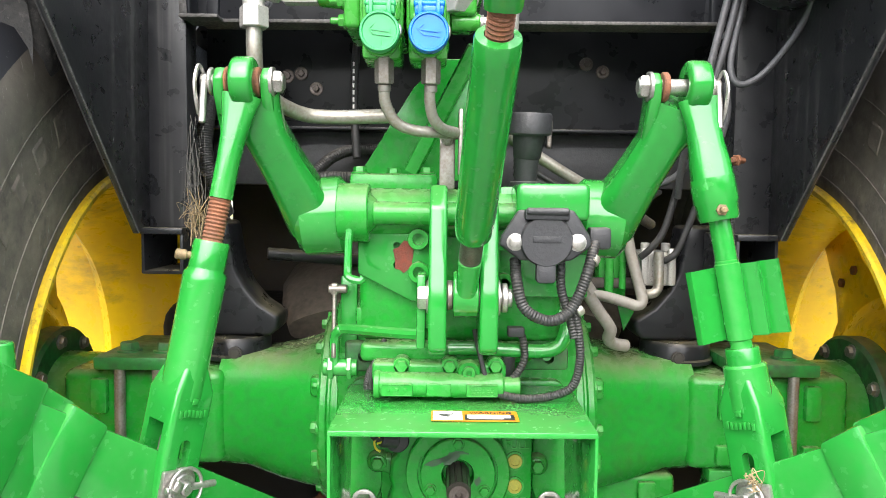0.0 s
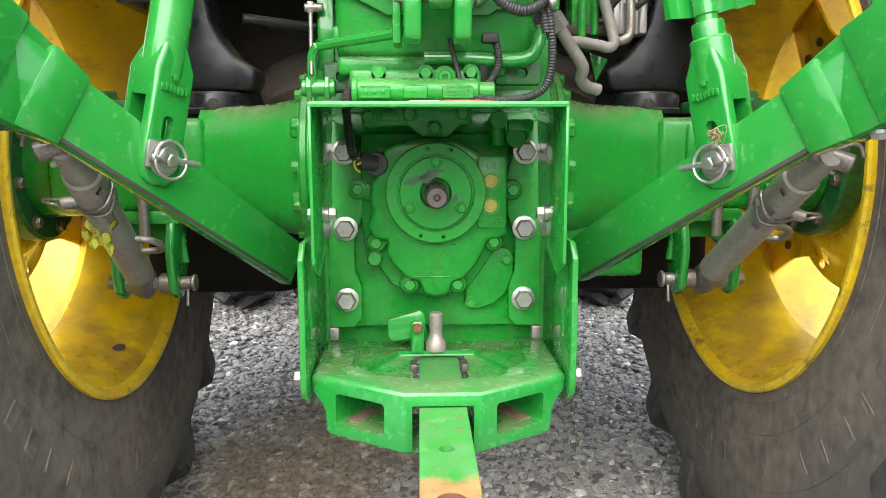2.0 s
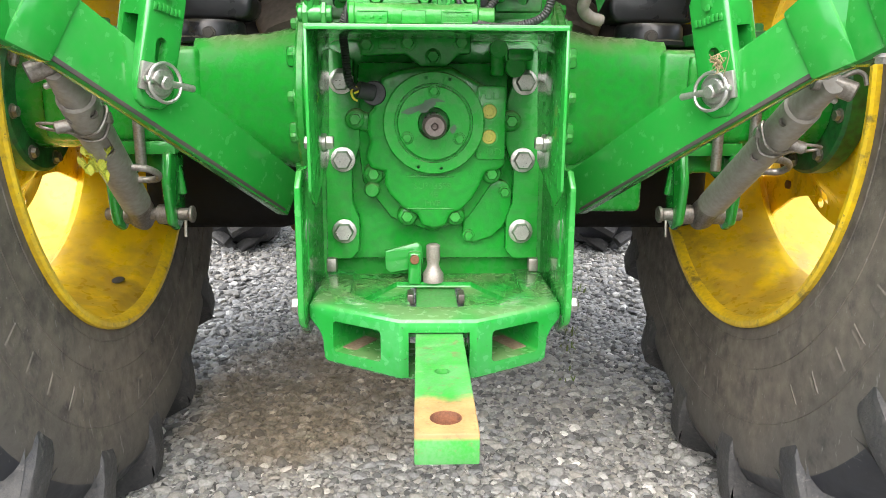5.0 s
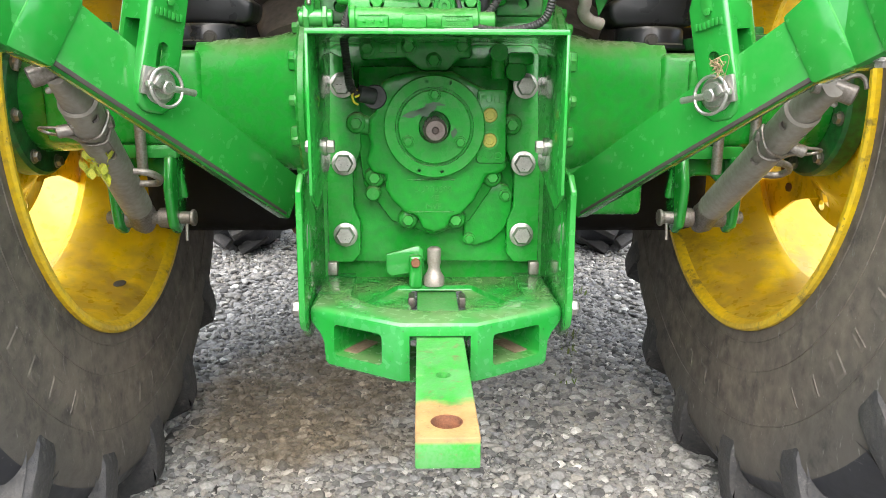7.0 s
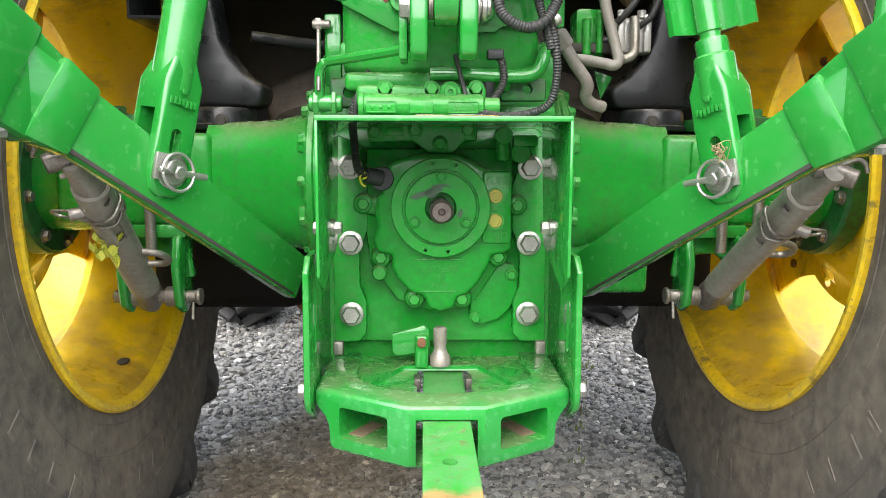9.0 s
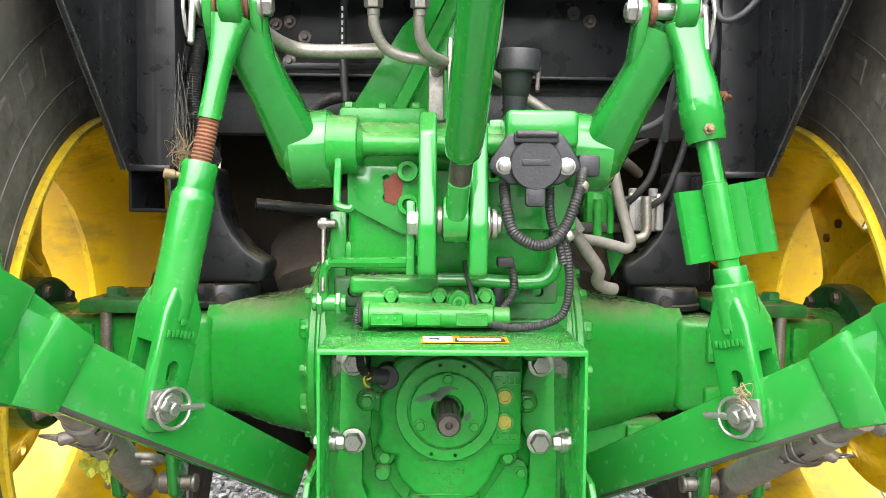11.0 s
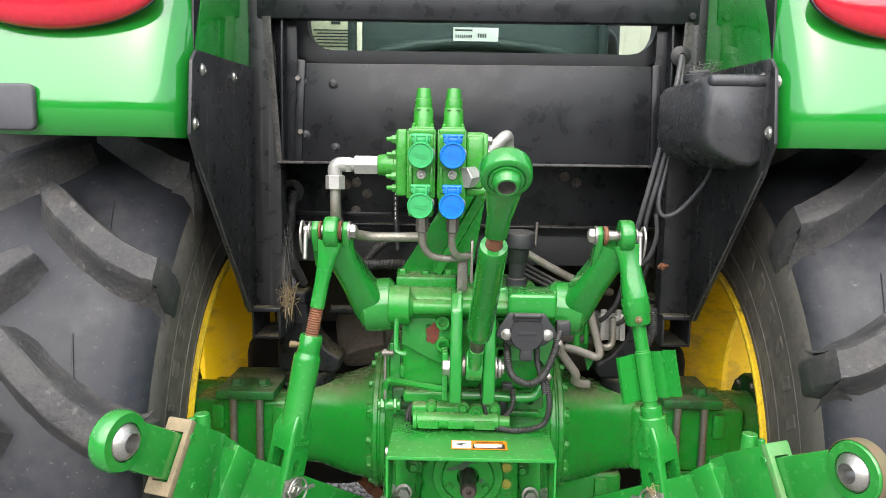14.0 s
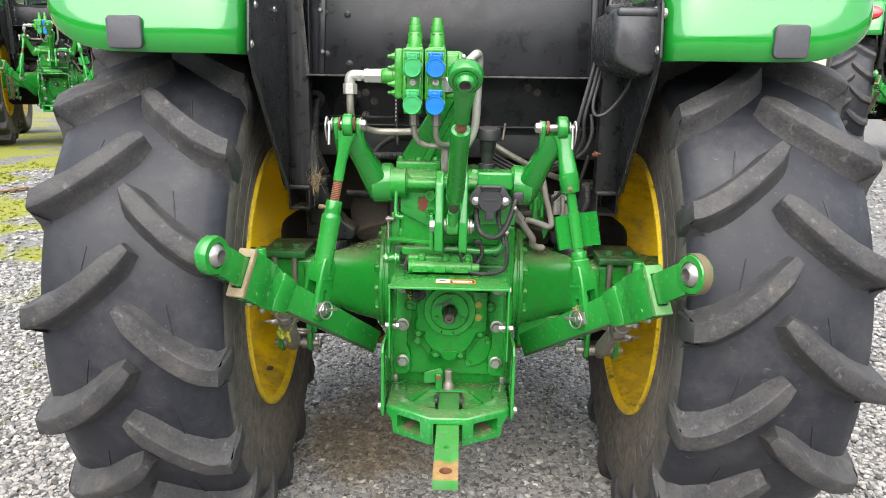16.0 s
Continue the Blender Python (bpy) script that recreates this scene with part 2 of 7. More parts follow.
def drawbar_material():
    """Green paint, worn to orange primer and rust round the pin hole."""
    m = material("drawbar_worn_paint", (0.03, 0.27, 0.03), 0.45, spots=(0.09, 0.27, 0.09), scale=30, bump=0.3, bump_scale=150)
    n, l = m.node_tree.nodes, m.node_tree.links
    b = n["Principled BSDF"]
    old = b.inputs["Base Color"].links[0].from_socket
    co, sep, no = n.new("ShaderNodeTexCoord"), n.new("ShaderNodeSeparateXYZ"), n.new("ShaderNodeTexNoise")
    no.inputs["Scale"].default_value, no.inputs["Detail"].default_value = 45, 6
    l.new(co.outputs["Object"], sep.inputs[0])
    l.new(co.outputs["Object"], no.inputs["Vector"])
    near = n.new("ShaderNodeMath")
    near.operation = "MULTIPLY_ADD"
    near.inputs[1].default_value = 0.05
    l.new(no.outputs["Fac"], near.inputs[0])
    l.new(sep.outputs["Y"], near.inputs[2])
    band = n.new("ShaderNodeMapRange")
    band.inputs["From Min"].default_value, band.inputs["From Max"].default_value = 0.555, 0.537
    l.new(near.outputs[0], band.inputs["Value"])
    top = n.new("ShaderNodeMapRange")
    top.inputs["From Min"].default_value, top.inputs["From Max"].default_value = 0.4825, 0.487
    l.new(sep.outputs["Z"], top.inputs["Value"])
    both = n.new("ShaderNodeMath")
    both.operation = "MULTIPLY"
    l.new(band.outputs[0], both.inputs[0])
    l.new(top.outputs[0], both.inputs[1])
    rust = n.new("ShaderNodeMix")
    rust.data_type = "RGBA"
    rust.inputs[6].default_value, rust.inputs[7].default_value = (0.46, 0.3, 0.12, 1), (0.2, 0.105, 0.045, 1)
    l.new(no.outputs["Fac"], rust.inputs[0])
    mx = n.new("ShaderNodeMix")
    mx.data_type = "RGBA"
    l.new(both.outputs[0], mx.inputs[0])
    l.new(old, mx.inputs[6])
    l.new(rust.outputs[2], mx.inputs[7])
    l.new(mx.outputs[2], b.inputs["Base Color"])
    return m


DRAWBAR = drawbar_material()
stained(DRAWBAR, (0.16, 0.13, 0.06), 70, 0.56, 0.66, 0.7)
stained(DRAWBAR, (0.3, 0.36, 0.22), 26, 0.6, 0.7, 0.45)


# ---- shape helpers ----
def V(*a):
    return Vector(a)


def axes(p0, p1, up=(0, 0, 1)):
    """A frame at p0 whose z runs to p1 and whose y leans to up."""
    z = (V(*p1) - V(*p0)).normalized()
    x = V(*up).cross(z)
    if x.length < 1e-4:
        x = V(1, 0, 0) if abs(z.x) < 0.9 else V(0, 1, 0)
        x = (x - z * x.dot(z))
    x.normalize()
    y = z.cross(x)
    m = Matrix((x, y, z)).transposed().to_4x4()
    m.translation = V(*p0)
    return m


def bevelled(bm, width, segments=2, angle=35):
    edges = [e for e in bm.edges if len(e.link_faces) == 2 and e.calc_face_angle(0) > radians(angle)]
    if width > 0 and edges:
        bmesh.ops.bevel(bm, geom=edges, offset=width, segments=segments, affect="EDGES", profile=0.5, clamp_overlap=True)
    return bm


def joined(*bms):
    """One bmesh of several."""
    out = bmesh.new()
    me = bpy.data.meshes.new("tmp")
    for b in bms:
        b.to_mesh(me)
        out.from_mesh(me)
        b.free()
    bpy.data.meshes.remove(me)
    return out


def box(c, s, m=None, bevel=0.003, segments=2):
    bm = bmesh.new()
    bmesh.ops.create_cube(bm, size=1)
    bmesh.ops.scale(bm, vec=V(*s), verts=bm.verts)
    bevelled(bm, bevel, segments)
    bmesh.ops.transform(bm, matrix=Matrix.Translation(V(*c)) @ (m or Matrix()), verts=bm.verts)
    return bm


def lathe(profile, m=None, n=24):
    """A body turned round z. profile: (radius, z) pairs, from one end to the other."""
    bm = bmesh.new()
    rings = []
    for r, z in profile:
        if r < 1e-5:
            rings.append([bm.verts.new((0, 0, z))])
        else:
            rings.append([bm.verts.new((r * math.cos(2 * math.pi * i / n), r * math.sin(2 * math.pi * i / n), z)) for i in range(n)])
    for a, b in zip(rings, rings[1:]):
        for i in range(n):
            j = (i + 1) % n
            if len(a) == 1 and len(b) == 1:
                continue
            if len(a) == 1:
                bm.faces.new((a[0], b[j], b[i]))
            elif len(b) == 1:
                bm.faces.new((a[i], a[j], b[0]))
            else:
                bm.faces.new((a[i], a[j], b[j], b[i]))
    for ring, flip in ((rings[0], True), (rings[-1], False)):
        if len(ring) > 1 and profile[0] != profile[-1]:
            bm.faces.new(ring[::-1] if flip else ring)
    bmesh.ops.recalc_face_normals(bm, faces=bm.faces)
    if m:
        bmesh.ops.transform(bm, matrix=m, verts=bm.verts)
    return bm


def rod(p0, p1, r0, r1=None, n=20, ease=0.0015):
    """A round bar from p0 to p1 with softened ends."""
    r1 = r0 if r1 is None else r1
    h = (V(*p1) - V(*p0)).length
    e = min(ease, r0 * 0.4, r1 * 0.4, h * 0.3)
    return lathe([(0, 0), (r0 - e, 0), (r0, e), (r1, h - e), (r1 - e, h), (0, h)], axes(p0, p1), n)


def prism(outline, depth, m=None, bevel=0.002, segments=2):
    """A flat outline (x, y), given a depth along z and eased edges."""
    bm = bmesh.new()
    lo = [bm.verts.new((x, y, 0)) for x, y in outline]
    hi = [bm.verts.new((x, y, depth)) for x, y in outline]
    k = len(lo)
    bm.faces.new(lo[::-1])
    bm.faces.new(hi)
    for i in range(k):
        bm.faces.new((lo[i], lo[(i + 1) % k], hi[(i + 1) % k], hi[i]))
    bmesh.ops.recalc_face_normals(bm, faces=bm.faces)
    bevelled(bm, bevel, segments)
    if m:
        bmesh.ops.transform(bm, matrix=m, verts=bm.verts)
    return bm


def smooth_line(pts, step=6):
    """Points along a smooth curve through pts."""
    p = [V(*q) for q in pts]
    p = [p[0] * 2 - p[1]] + p + [p[-1] * 2 - p[-2]]
    out = []
    for i in range(1, len(p) - 2):
        for k in range(step):
            t = k / step
            a, b, c, d = p[i - 1], p[i], p[i + 1], p[i + 2]
            out.append(0.5 * (2 * b + (c - a) * t + (2 * a - 5 * b + 4 * c - d) * t * t + (3 * b - a - 3 * c + d) * t ** 3))
    out.append(p[-2])
    return out


def tube(pts, r, n=10, step=6, ribs=0.0, pitch=0.006):
    """A hose or pipe along pts; ribs: how far the rings of a corrugated sleeve stand out."""
    line = smooth_line(pts, step) if len(pts) > 2 else [V(*q) for q in pts]
    if ribs:
        dense, radii, s = [], [], 0.0
        for a, b in zip(line, line[1:]):
            k = max(1, int((b - a).length / (pitch / 4)))
            for i in range(k):
                dense.append(a.lerp(b, i / k))
        line = dense
        total = 0.0
        for i, q in enumerate(line):
            total += (q - line[i - 1]).length if i else 0
            radii.append(r + ribs * (0.5 + 0.5 * math.sin(2 * math.pi * total / pitch)))
    else:
        radii = [r] * len(line)
    bm = bmesh.new()
    rings, side = [], None
    for i, q in enumerate(line):
        d = (line[min(i + 1, len(line) - 1)] - line[max(i - 1, 0)]).normalized()
        if side is None:
            side = d.orthogonal().normalized()
        side = (side - d * side.dot(d)).normalized()
        up = d.cross(side)
        rings.append([bm.verts.new(q + (side * math.cos(2 * math.pi * k / n) + up * math.sin(2 * math.pi * k / n)) * radii[i]) for k in range(n)])
    for a, b in zip(rings, rings[1:]):
        for k in range(n):
            j = (k + 1) % n
            bm.faces.new((a[k], a[j], b[j], b[k]))
    bm.faces.new(rings[0][::-1])
    bm.faces.new(rings[-1])
    bmesh.ops.recalc_face_normals(bm, faces=bm.faces)
    return bm


def loft(sections, n=20, power=4.0):
    """A casting through sections (centre, half width, half height), with rounded-square outlines."""
    bm = bmesh.new()
    rings = []
    for i, (c, w, h) in enumerate(sections):
        a = V(*sections[max(i - 1, 0)][0])
        b = V(*sections[min(i + 1, len(sections) - 1)][0])
        m = axes(tuple(a), tuple(b), (0, -1, 0)).to_3x3()
        ring = []
        for k in range(n):
            t = 2 * math.pi * k / n
            cx, sy = math.cos(t), math.sin(t)
            r = (abs(cx) ** power + abs(sy) ** power) ** (-1 / power)
            ring.append(bm.verts.new(V(*c) + m @ V(cx * r * w, sy * r * h, 0)))
        rings.append(ring)
    for a, b in zip(rings, rings[1:]):
        for k in range(n):
            j = (k + 1) % n
            bm.faces.new((a[k], a[j], b[j], b[k]))
    bm.faces.new(rings[0][::-1])
    bm.faces.new(rings[-1])
    bmesh.ops.recalc_face_normals(bm, faces=bm.faces)
    return bm


def hex_bolt(p, d, across=0.019, head=0.009, washer=True):
    """A hexagon head on a washer at p, facing along d."""
    r = across / 2 / math.cos(math.pi / 6)
    m = axes(p, tuple(V(*p) + V(*d)))
    a = lathe([(0, 0.0), (r, 0.0), (r, head * 0.8), (r * 0.86, head), (0, head)], m, 6)
    parts = [a]
    if washer:
        parts.append(lathe([(0, -0.003), (r * 1.28, -0.003), (r * 1.28, 0.0012), (r * 1.18, 0.002), (0, 0.002)], m, 20))
    return joined(*parts)


def hollowed(bm, *cutters):
    """bm with the cutters taken out of it."""
    me = bpy.data.meshes.new("solid")
    bm.to_mesh(me)
    bm.free()
    ob = new("solid", me)
    made = []
    for c in cutters:
        cm = bpy.data.meshes.new("cutter")
        c.to_mesh(cm)
        c.free()
        co = new("cutter", cm)
        made.append((co, cm))
        mod = ob.modifiers.new("cut", "BOOLEAN")
        mod.operation, mod.object, mod.solver = "DIFFERENCE", co, "EXACT"
    bpy.context.view_layer.update()
    dg = bpy.context.evaluated_depsgraph_get()
    res = bpy.data.meshes.new_from_object(ob.evaluated_get(dg))
    out = bmesh.new()
    out.from_mesh(res)
    bpy.data.objects.remove(ob)
    bpy.data.meshes.remove(me)
    bpy.data.meshes.remove(res)
    for co, cm in made:
        bpy.data.objects.remove(co)
        bpy.data.meshes.remove(cm)
    return out


def mesh_of(name, bm, mat, smooth=40):
    me = bpy.data.meshes.new(name)
    for f in bm.faces:
        f.smooth = True
    for e in bm.edges:
        e.smooth = len(e.link_faces) == 2 and e.calc_face_angle(0) < radians(smooth)
    bm.to_mesh(me)
    bm.free()
    me.materials.append(mat)
    return me


def thing(name, at, label, category, group="", kind=""):
    ob = new(name)
    ob.location = at
    ob.empty_display_size = 0.1
    return tagged(ob, label, category, group, kind)


def part(name, bm, mat, parent=None, label="", smooth=40):
    ob = new(name, mesh_of(name, bm, mat, smooth))
    if parent:
        ob.parent = parent
        base = parent
        while base.parent:
            base = base.parent
        if parent == base:
            ob.location = -base.location
    return tagged(ob, label)


def mirrored(bm):
    bmesh.ops.scale(bm, vec=V(-1, 1, 1), verts=bm.verts)
    bmesh.ops.reverse_faces(bm, faces=bm.faces)
    return bm


BACK = (0, -1, 0)

# ---- ground ----
def ground_height(x, y):
    """Level under the tractor, with a gentle rise towards the rest of the yard."""
    k = min(max((y - 4.0) / 6.0, 0.0), 1.0)
    return 0.35 * k * k * (3 - 2 * k)


def earth_and_moss(n, l, co, colour, strength):
    """Damp brown earth trodden in below the tractor, moss further up the yard."""
    sep, absx = n.new("ShaderNodeSeparateXYZ"), n.new("ShaderNodeMath")
    l.new(co.outputs["Object"], sep.inputs[0])
    absx.operation = "ABSOLUTE"
    l.new(sep.outputs["X"], absx.inputs[0])

    def span(socket, a, b):
        r = n.new("ShaderNodeMapRange")
        r.inputs["From Min"].default_value, r.inputs["From Max"].default_value = a, b
        l.new(socket, r.inputs["Value"])
        return r.outputs[0]

    def weaker(a):
        m = n.new("ShaderNodeMath")
        m.operation = "MULTIPLY"
        m.inputs[1].default_value = strength
        l.new(a, m.inputs[0])
        return m.outputs[0]

    def times(a, b):
        m = n.new("ShaderNodeMath")
        m.operation = "MULTIPLY"
        l.new(a, m.inputs[0])
        l.new(b, m.inputs[1])
        return m.outputs[0]

    def lay(colour, fac, c, blend="MIX"):
        mx = n.new("ShaderNodeMix")
        mx.data_type, mx.blend_type = "RGBA", blend
        mx.inputs[7].default_value = (*c, 1)
        l.new(fac, mx.inputs[0])
        l.new(colour, mx.inputs[6])
        return mx.outputs[2]

    big, mid = n.new("ShaderNodeTexNoise"), n.new("ShaderNodeTexNoise")
    big.inputs["Scale"].default_value, big.inputs["Detail"].default_value = 3.2, 7
    mid.inputs["Scale"].default_value, mid.inputs["Detail"].default_value = 1.1, 8
    l.new(co.outputs["Object"], big.inputs["Vector"])
    l.new(co.outputs["Object"], mid.inputs["Vector"])
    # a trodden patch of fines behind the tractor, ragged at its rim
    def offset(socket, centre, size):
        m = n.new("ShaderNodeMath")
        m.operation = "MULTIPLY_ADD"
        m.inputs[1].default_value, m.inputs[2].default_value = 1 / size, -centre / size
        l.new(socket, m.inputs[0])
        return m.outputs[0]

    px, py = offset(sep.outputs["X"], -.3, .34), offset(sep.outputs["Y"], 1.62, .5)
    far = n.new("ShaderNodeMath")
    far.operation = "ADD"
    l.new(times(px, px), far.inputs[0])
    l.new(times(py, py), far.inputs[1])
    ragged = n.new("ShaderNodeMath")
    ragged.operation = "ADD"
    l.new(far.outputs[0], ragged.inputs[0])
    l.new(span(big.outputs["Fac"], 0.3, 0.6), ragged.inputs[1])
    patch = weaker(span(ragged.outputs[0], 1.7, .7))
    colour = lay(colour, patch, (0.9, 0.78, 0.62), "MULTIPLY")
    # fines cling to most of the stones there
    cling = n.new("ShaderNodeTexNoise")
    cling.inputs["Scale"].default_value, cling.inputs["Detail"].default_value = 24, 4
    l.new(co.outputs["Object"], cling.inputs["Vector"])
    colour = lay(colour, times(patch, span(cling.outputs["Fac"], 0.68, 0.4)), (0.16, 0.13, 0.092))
    up = times(times(span(sep.outputs["X"], -1.6, -2.4), span(sep.outputs["Y"], 3.0, 3.8)), span(mid.outputs["Fac"], 0.47, 0.53))
    return lay(colour, up, (0.2, 0.21, 0.025))


def gravel_material():
    m = bpy.data.materials.new("grey_gravel_bed")
    m.use_nodes = True
    n, l = m.node_tree.nodes, m.node_tree.links
    b = n["Principled BSDF"]
    b.inputs["Roughness"].default_value = 0.85
    co, vo, no, big = n.new("ShaderNodeTexCoord"), n.new("ShaderNodeTexVoronoi"), n.new("ShaderNodeTexNoise"), n.new("ShaderNodeTexNoise")
    vo.inputs["Scale"].default_value = 42
    no.inputs["Scale"].default_value, big.inputs["Scale"].default_value = 160, 1.3
    big.inputs["Detail"].default_value = 6
    for t in (vo, no, big):
        l.new(co.outputs["Object"], t.inputs["Vector"])
    bw = n.new("ShaderNodeRGBToBW")
    l.new(vo.outputs["Color"], bw.inputs[0])
    ramp = n.new("ShaderNodeValToRGB")
    ramp.color_ramp.elements[0].color, ramp.color_ramp.elements[1].color = (0.06, 0.059, 0.056, 1), (0.25, 0.243, 0.23, 1)
    l.new(bw.outputs[0], ramp.inputs[0])
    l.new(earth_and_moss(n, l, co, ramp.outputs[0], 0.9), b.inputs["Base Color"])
    bp = n.new("ShaderNodeBump")
    bp.inputs["Strength"].default_value, bp.inputs["Distance"].default_value = 0.9, 0.01
    bp.invert = True
    l.new(vo.outputs["Distance"], bp.inputs["Height"])
    l.new(bp.outputs[0], b.inputs["Normal"])
    return m


GRAVEL = gravel_material()


def stone_material():
    m = bpy.data.materials.new("crushed_stone")
    m.use_nodes = True
    n, l = m.node_tree.nodes, m.node_tree.links
    b = n["Principled BSDF"]
    b.inputs["Roughness"].default_value = 0.8
    geo, ramp, co = n.new("ShaderNodeNewGeometry"), n.new("ShaderNodeValToRGB"), n.new("ShaderNodeTexCoord")
    l.new(geo.outputs["Random Per Island"], ramp.inputs[0])
    e = ramp.color_ramp.elements
    e[0].color, e[1].color = (0.085, 0.084, 0.082, 1), (0.7, 0.685, 0.64, 1)
    for pos, c in ((0.18, (0.18, 0.177, 0.169, 1)), (0.38, (0.29, 0.283, 0.263, 1)), (0.55, (0.33, 0.31, 0.275, 1)), (0.7, (0.235, 0.236, 0.238, 1)), (0.86, (0.35, 0.342, 0.318, 1)), (0.96, (0.42, 0.41, 0.385, 1))):
        k = e.new(pos)
        k.color = c
    grain, spread, tint = n.new("ShaderNodeTexNoise"), n.new("ShaderNodeMapRange"), n.new("ShaderNodeMix")
    grain.inputs["Scale"].default_value, grain.inputs["Detail"].default_value = 170, 5
    l.new(co.outputs["Object"], grain.inputs["Vector"])
    spread.inputs["From Min"].default_value, spread.inputs["From Max"].default_value = 0.3, 0.7
    spread.inputs["To Min"].default_value, spread.inputs["To Max"].default_value = 0.82, 1.22
    l.new(grain.outputs["Fac"], spread.inputs["Value"])
    tint.data_type, tint.blend_type = "RGBA", "MULTIPLY"
    tint.inputs[0].default_value = 1
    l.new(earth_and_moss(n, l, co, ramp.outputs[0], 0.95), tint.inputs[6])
    l.new(spread.outputs[0], tint.inputs[7])
    l.new(tint.outputs[2], b.inputs["Base Color"])
    bp = n.new("ShaderNodeBump")
    bp.inputs["Strength"].default_value, bp.inputs["Distance"].default_value = 0.4, 0.002
    l.new(grain.outputs["Fac"], bp.inputs["Height"])
    l.new(bp.outputs[0], b.inputs["Normal"])
    return m


STONE = stone_material()


def build_ground():
    bm = bmesh.new()
    xs = [-400, -120, -40] + [i * 1.0 for i in range(-20, 21)] + [40, 120, 400]
    ys = [-400, -60] + [i * 0.5 for i in range(-20, 41)] + [40, 120, 400]
    grid = [[bm.verts.new((x, y, ground_height(x, y))) for x in xs] for y in ys]
    for j in range(len(ys) - 1):
        for i in range(len(xs) - 1):
            bm.faces.new((grid[j][i], grid[j][i + 1], grid[j + 1][i + 1], grid[j + 1][i]))
    ob = part("ground", bm, GRAVEL)
    tagged(ob, "grey crushed gravel yard with brown damp patches", "ground", kind="structure")


build_ground()

# ---- tractor ----
tractor = thing("tractor", (0, 1.2, 0), "green farm tractor seen from behind, yellow wheels, three-point hitch raised", "tractor")
TIP = 0.80
COUNT = 17
TOE = radians(2.0)


def tyre_profile():
    """Section from the inner bead over the crown to the outer bead: (x from the middle, radius)."""
    half = [(0.196, 0.415), (0.204, 0.43), (0.214, 0.442), (0.227, 0.475), (0.238, 0.52), (0.243, 0.545), (0.2455, 0.55), (0.247, 0.59), (0.243, 0.63), (0.236, 0.665), (0.23, 0.688), (0.215, 0.712), (0.18, 0.73), (0.12, 0.743), (0.06, 0.749)]
    # the inner wall bulges less than the outer one
    return [(-(x * .93 if r > .66 else .196 + (x - .196) * .28 if r < .6 else x * .9), r) for x, r in half] + [(0, 0.751)] + half[::-1]


def crown(u):
    """Radius of the carcass at u from the middle of the tread."""
    pts = [(0, .751), (.06, .749), (.12, .743), (.18, .73), (.215, .712), (.232, .68), (.26, .6)]
    a = abs(u)
    for (u0, r0), (u1, r1) in zip(pts, pts[1:]):
        if a <= u1:
            return r0 + (r1 - r0) * (a - u0) / (u1 - u0)
    return pts[-1][1]


def settled(bm):
    """Rubber flattens where it stands on the ground."""
    for v in bm.verts:
        if v.co.z < 0.004:
            d = 0.004 - v.co.z
            v.co.z = 0.004 - d * 0.12
            v.co.x += (0.25 * d) * (1 if v.co.x > TYRE_X else -1)


def lug_mesh(side, phase, rnd, reach):
    """One tread bar: a blunt head near the middle, sweeping round and falling to the shoulder."""
    bm = bmesh.new()
    k = 14
    grid = []
    section = ((-3.0, 0.0), (-2.0, 0.3), (-1.45, 0.68), (-1.1, 0.96), (-0.92, 1.0), (-0.3, 1.0), (0.3, 1.0), (0.9, 1.0), (1.06, 0.95), (1.3, 0.6), (1.65, 0.26), (2.3, 0.0))
    # past the tail the bar runs out down the shoulder on to the sidewall
    wall = ((.2415, .755), (.2455, .722), (.246, .69), (.2425, .655), (.2385 if side > 0 else .2285, .622))
    for i in range(k + 1):
        t = i / k
        u = -0.012 + t * 0.247
        sweep = radians(1.5 + 12.6 * (1 - (1 - t) ** 1.55))
        slope = 12.6 * 1.55 * (1 - t) ** 0.55 * math.pi / 180 * TIP / 0.252
        ln = math.hypot(1, slope)
        across, along = slope / ln, 1 / ln
        half = 0.0205 + 0.004 * t
        if t < 0.12:
            half *= 0.62 + 0.38 * t / 0.12
        tip = TIP - 0.3 * u * u - (0.012 * max(t - 0.8, 0) / 0.2) + rnd.uniform(-0.0012, 0.0012)
        tip -= 0.01 * max(0.12 - t, 0) / 0.12
        line = []
        for d, k2 in section:
            da = d * half + rnd.uniform(-0.001, 0.001)
            uu = u + da * across * 0.9
            base = max(crown(uu) - 0.012 - (0.02 if t > 0.9 else 0), 0.668)
            rr = base + (tip - base) * k2
            line.append((uu, rr, phase - sweep + da * along / TIP))
        grid.append(line)
    for i, (uw, rw) in enumerate(wall):
        half = 0.0245 + 0.002 * i
        line = []
        for d, k2 in section:
            da = d * half + rnd.uniform(-0.001, 0.001)
            drop = 0.045 if i < 2 else 0.03
            k2 -= 0.3 if k2 < 0.5 else 0.0
            line.append((uw - drop * (1 - k2), rw - (0.03 if i < 2 else 0.0) * (1 - k2), phase - radians(14.1) + da / TIP))
        grid.append(line)
    grid = [[bm.verts.new((TYRE_X + side * u * reach, AXLE_Y - r * math.cos(a), AXLE_Z + r * math.sin(a))) for u, r, a in line] for line in grid]
    for a, b in zip(grid, grid[1:]):
        for i in range(len(a) - 1):
            bm.faces.new((a[i], a[i + 1], b[i + 1], b[i]))
    bm.faces.new(grid[0][::-1])
    bm.faces.new(grid[-1])
    bmesh.ops.recalc_face_normals(bm, faces=bm.faces)
    settled(bm)
    return bm


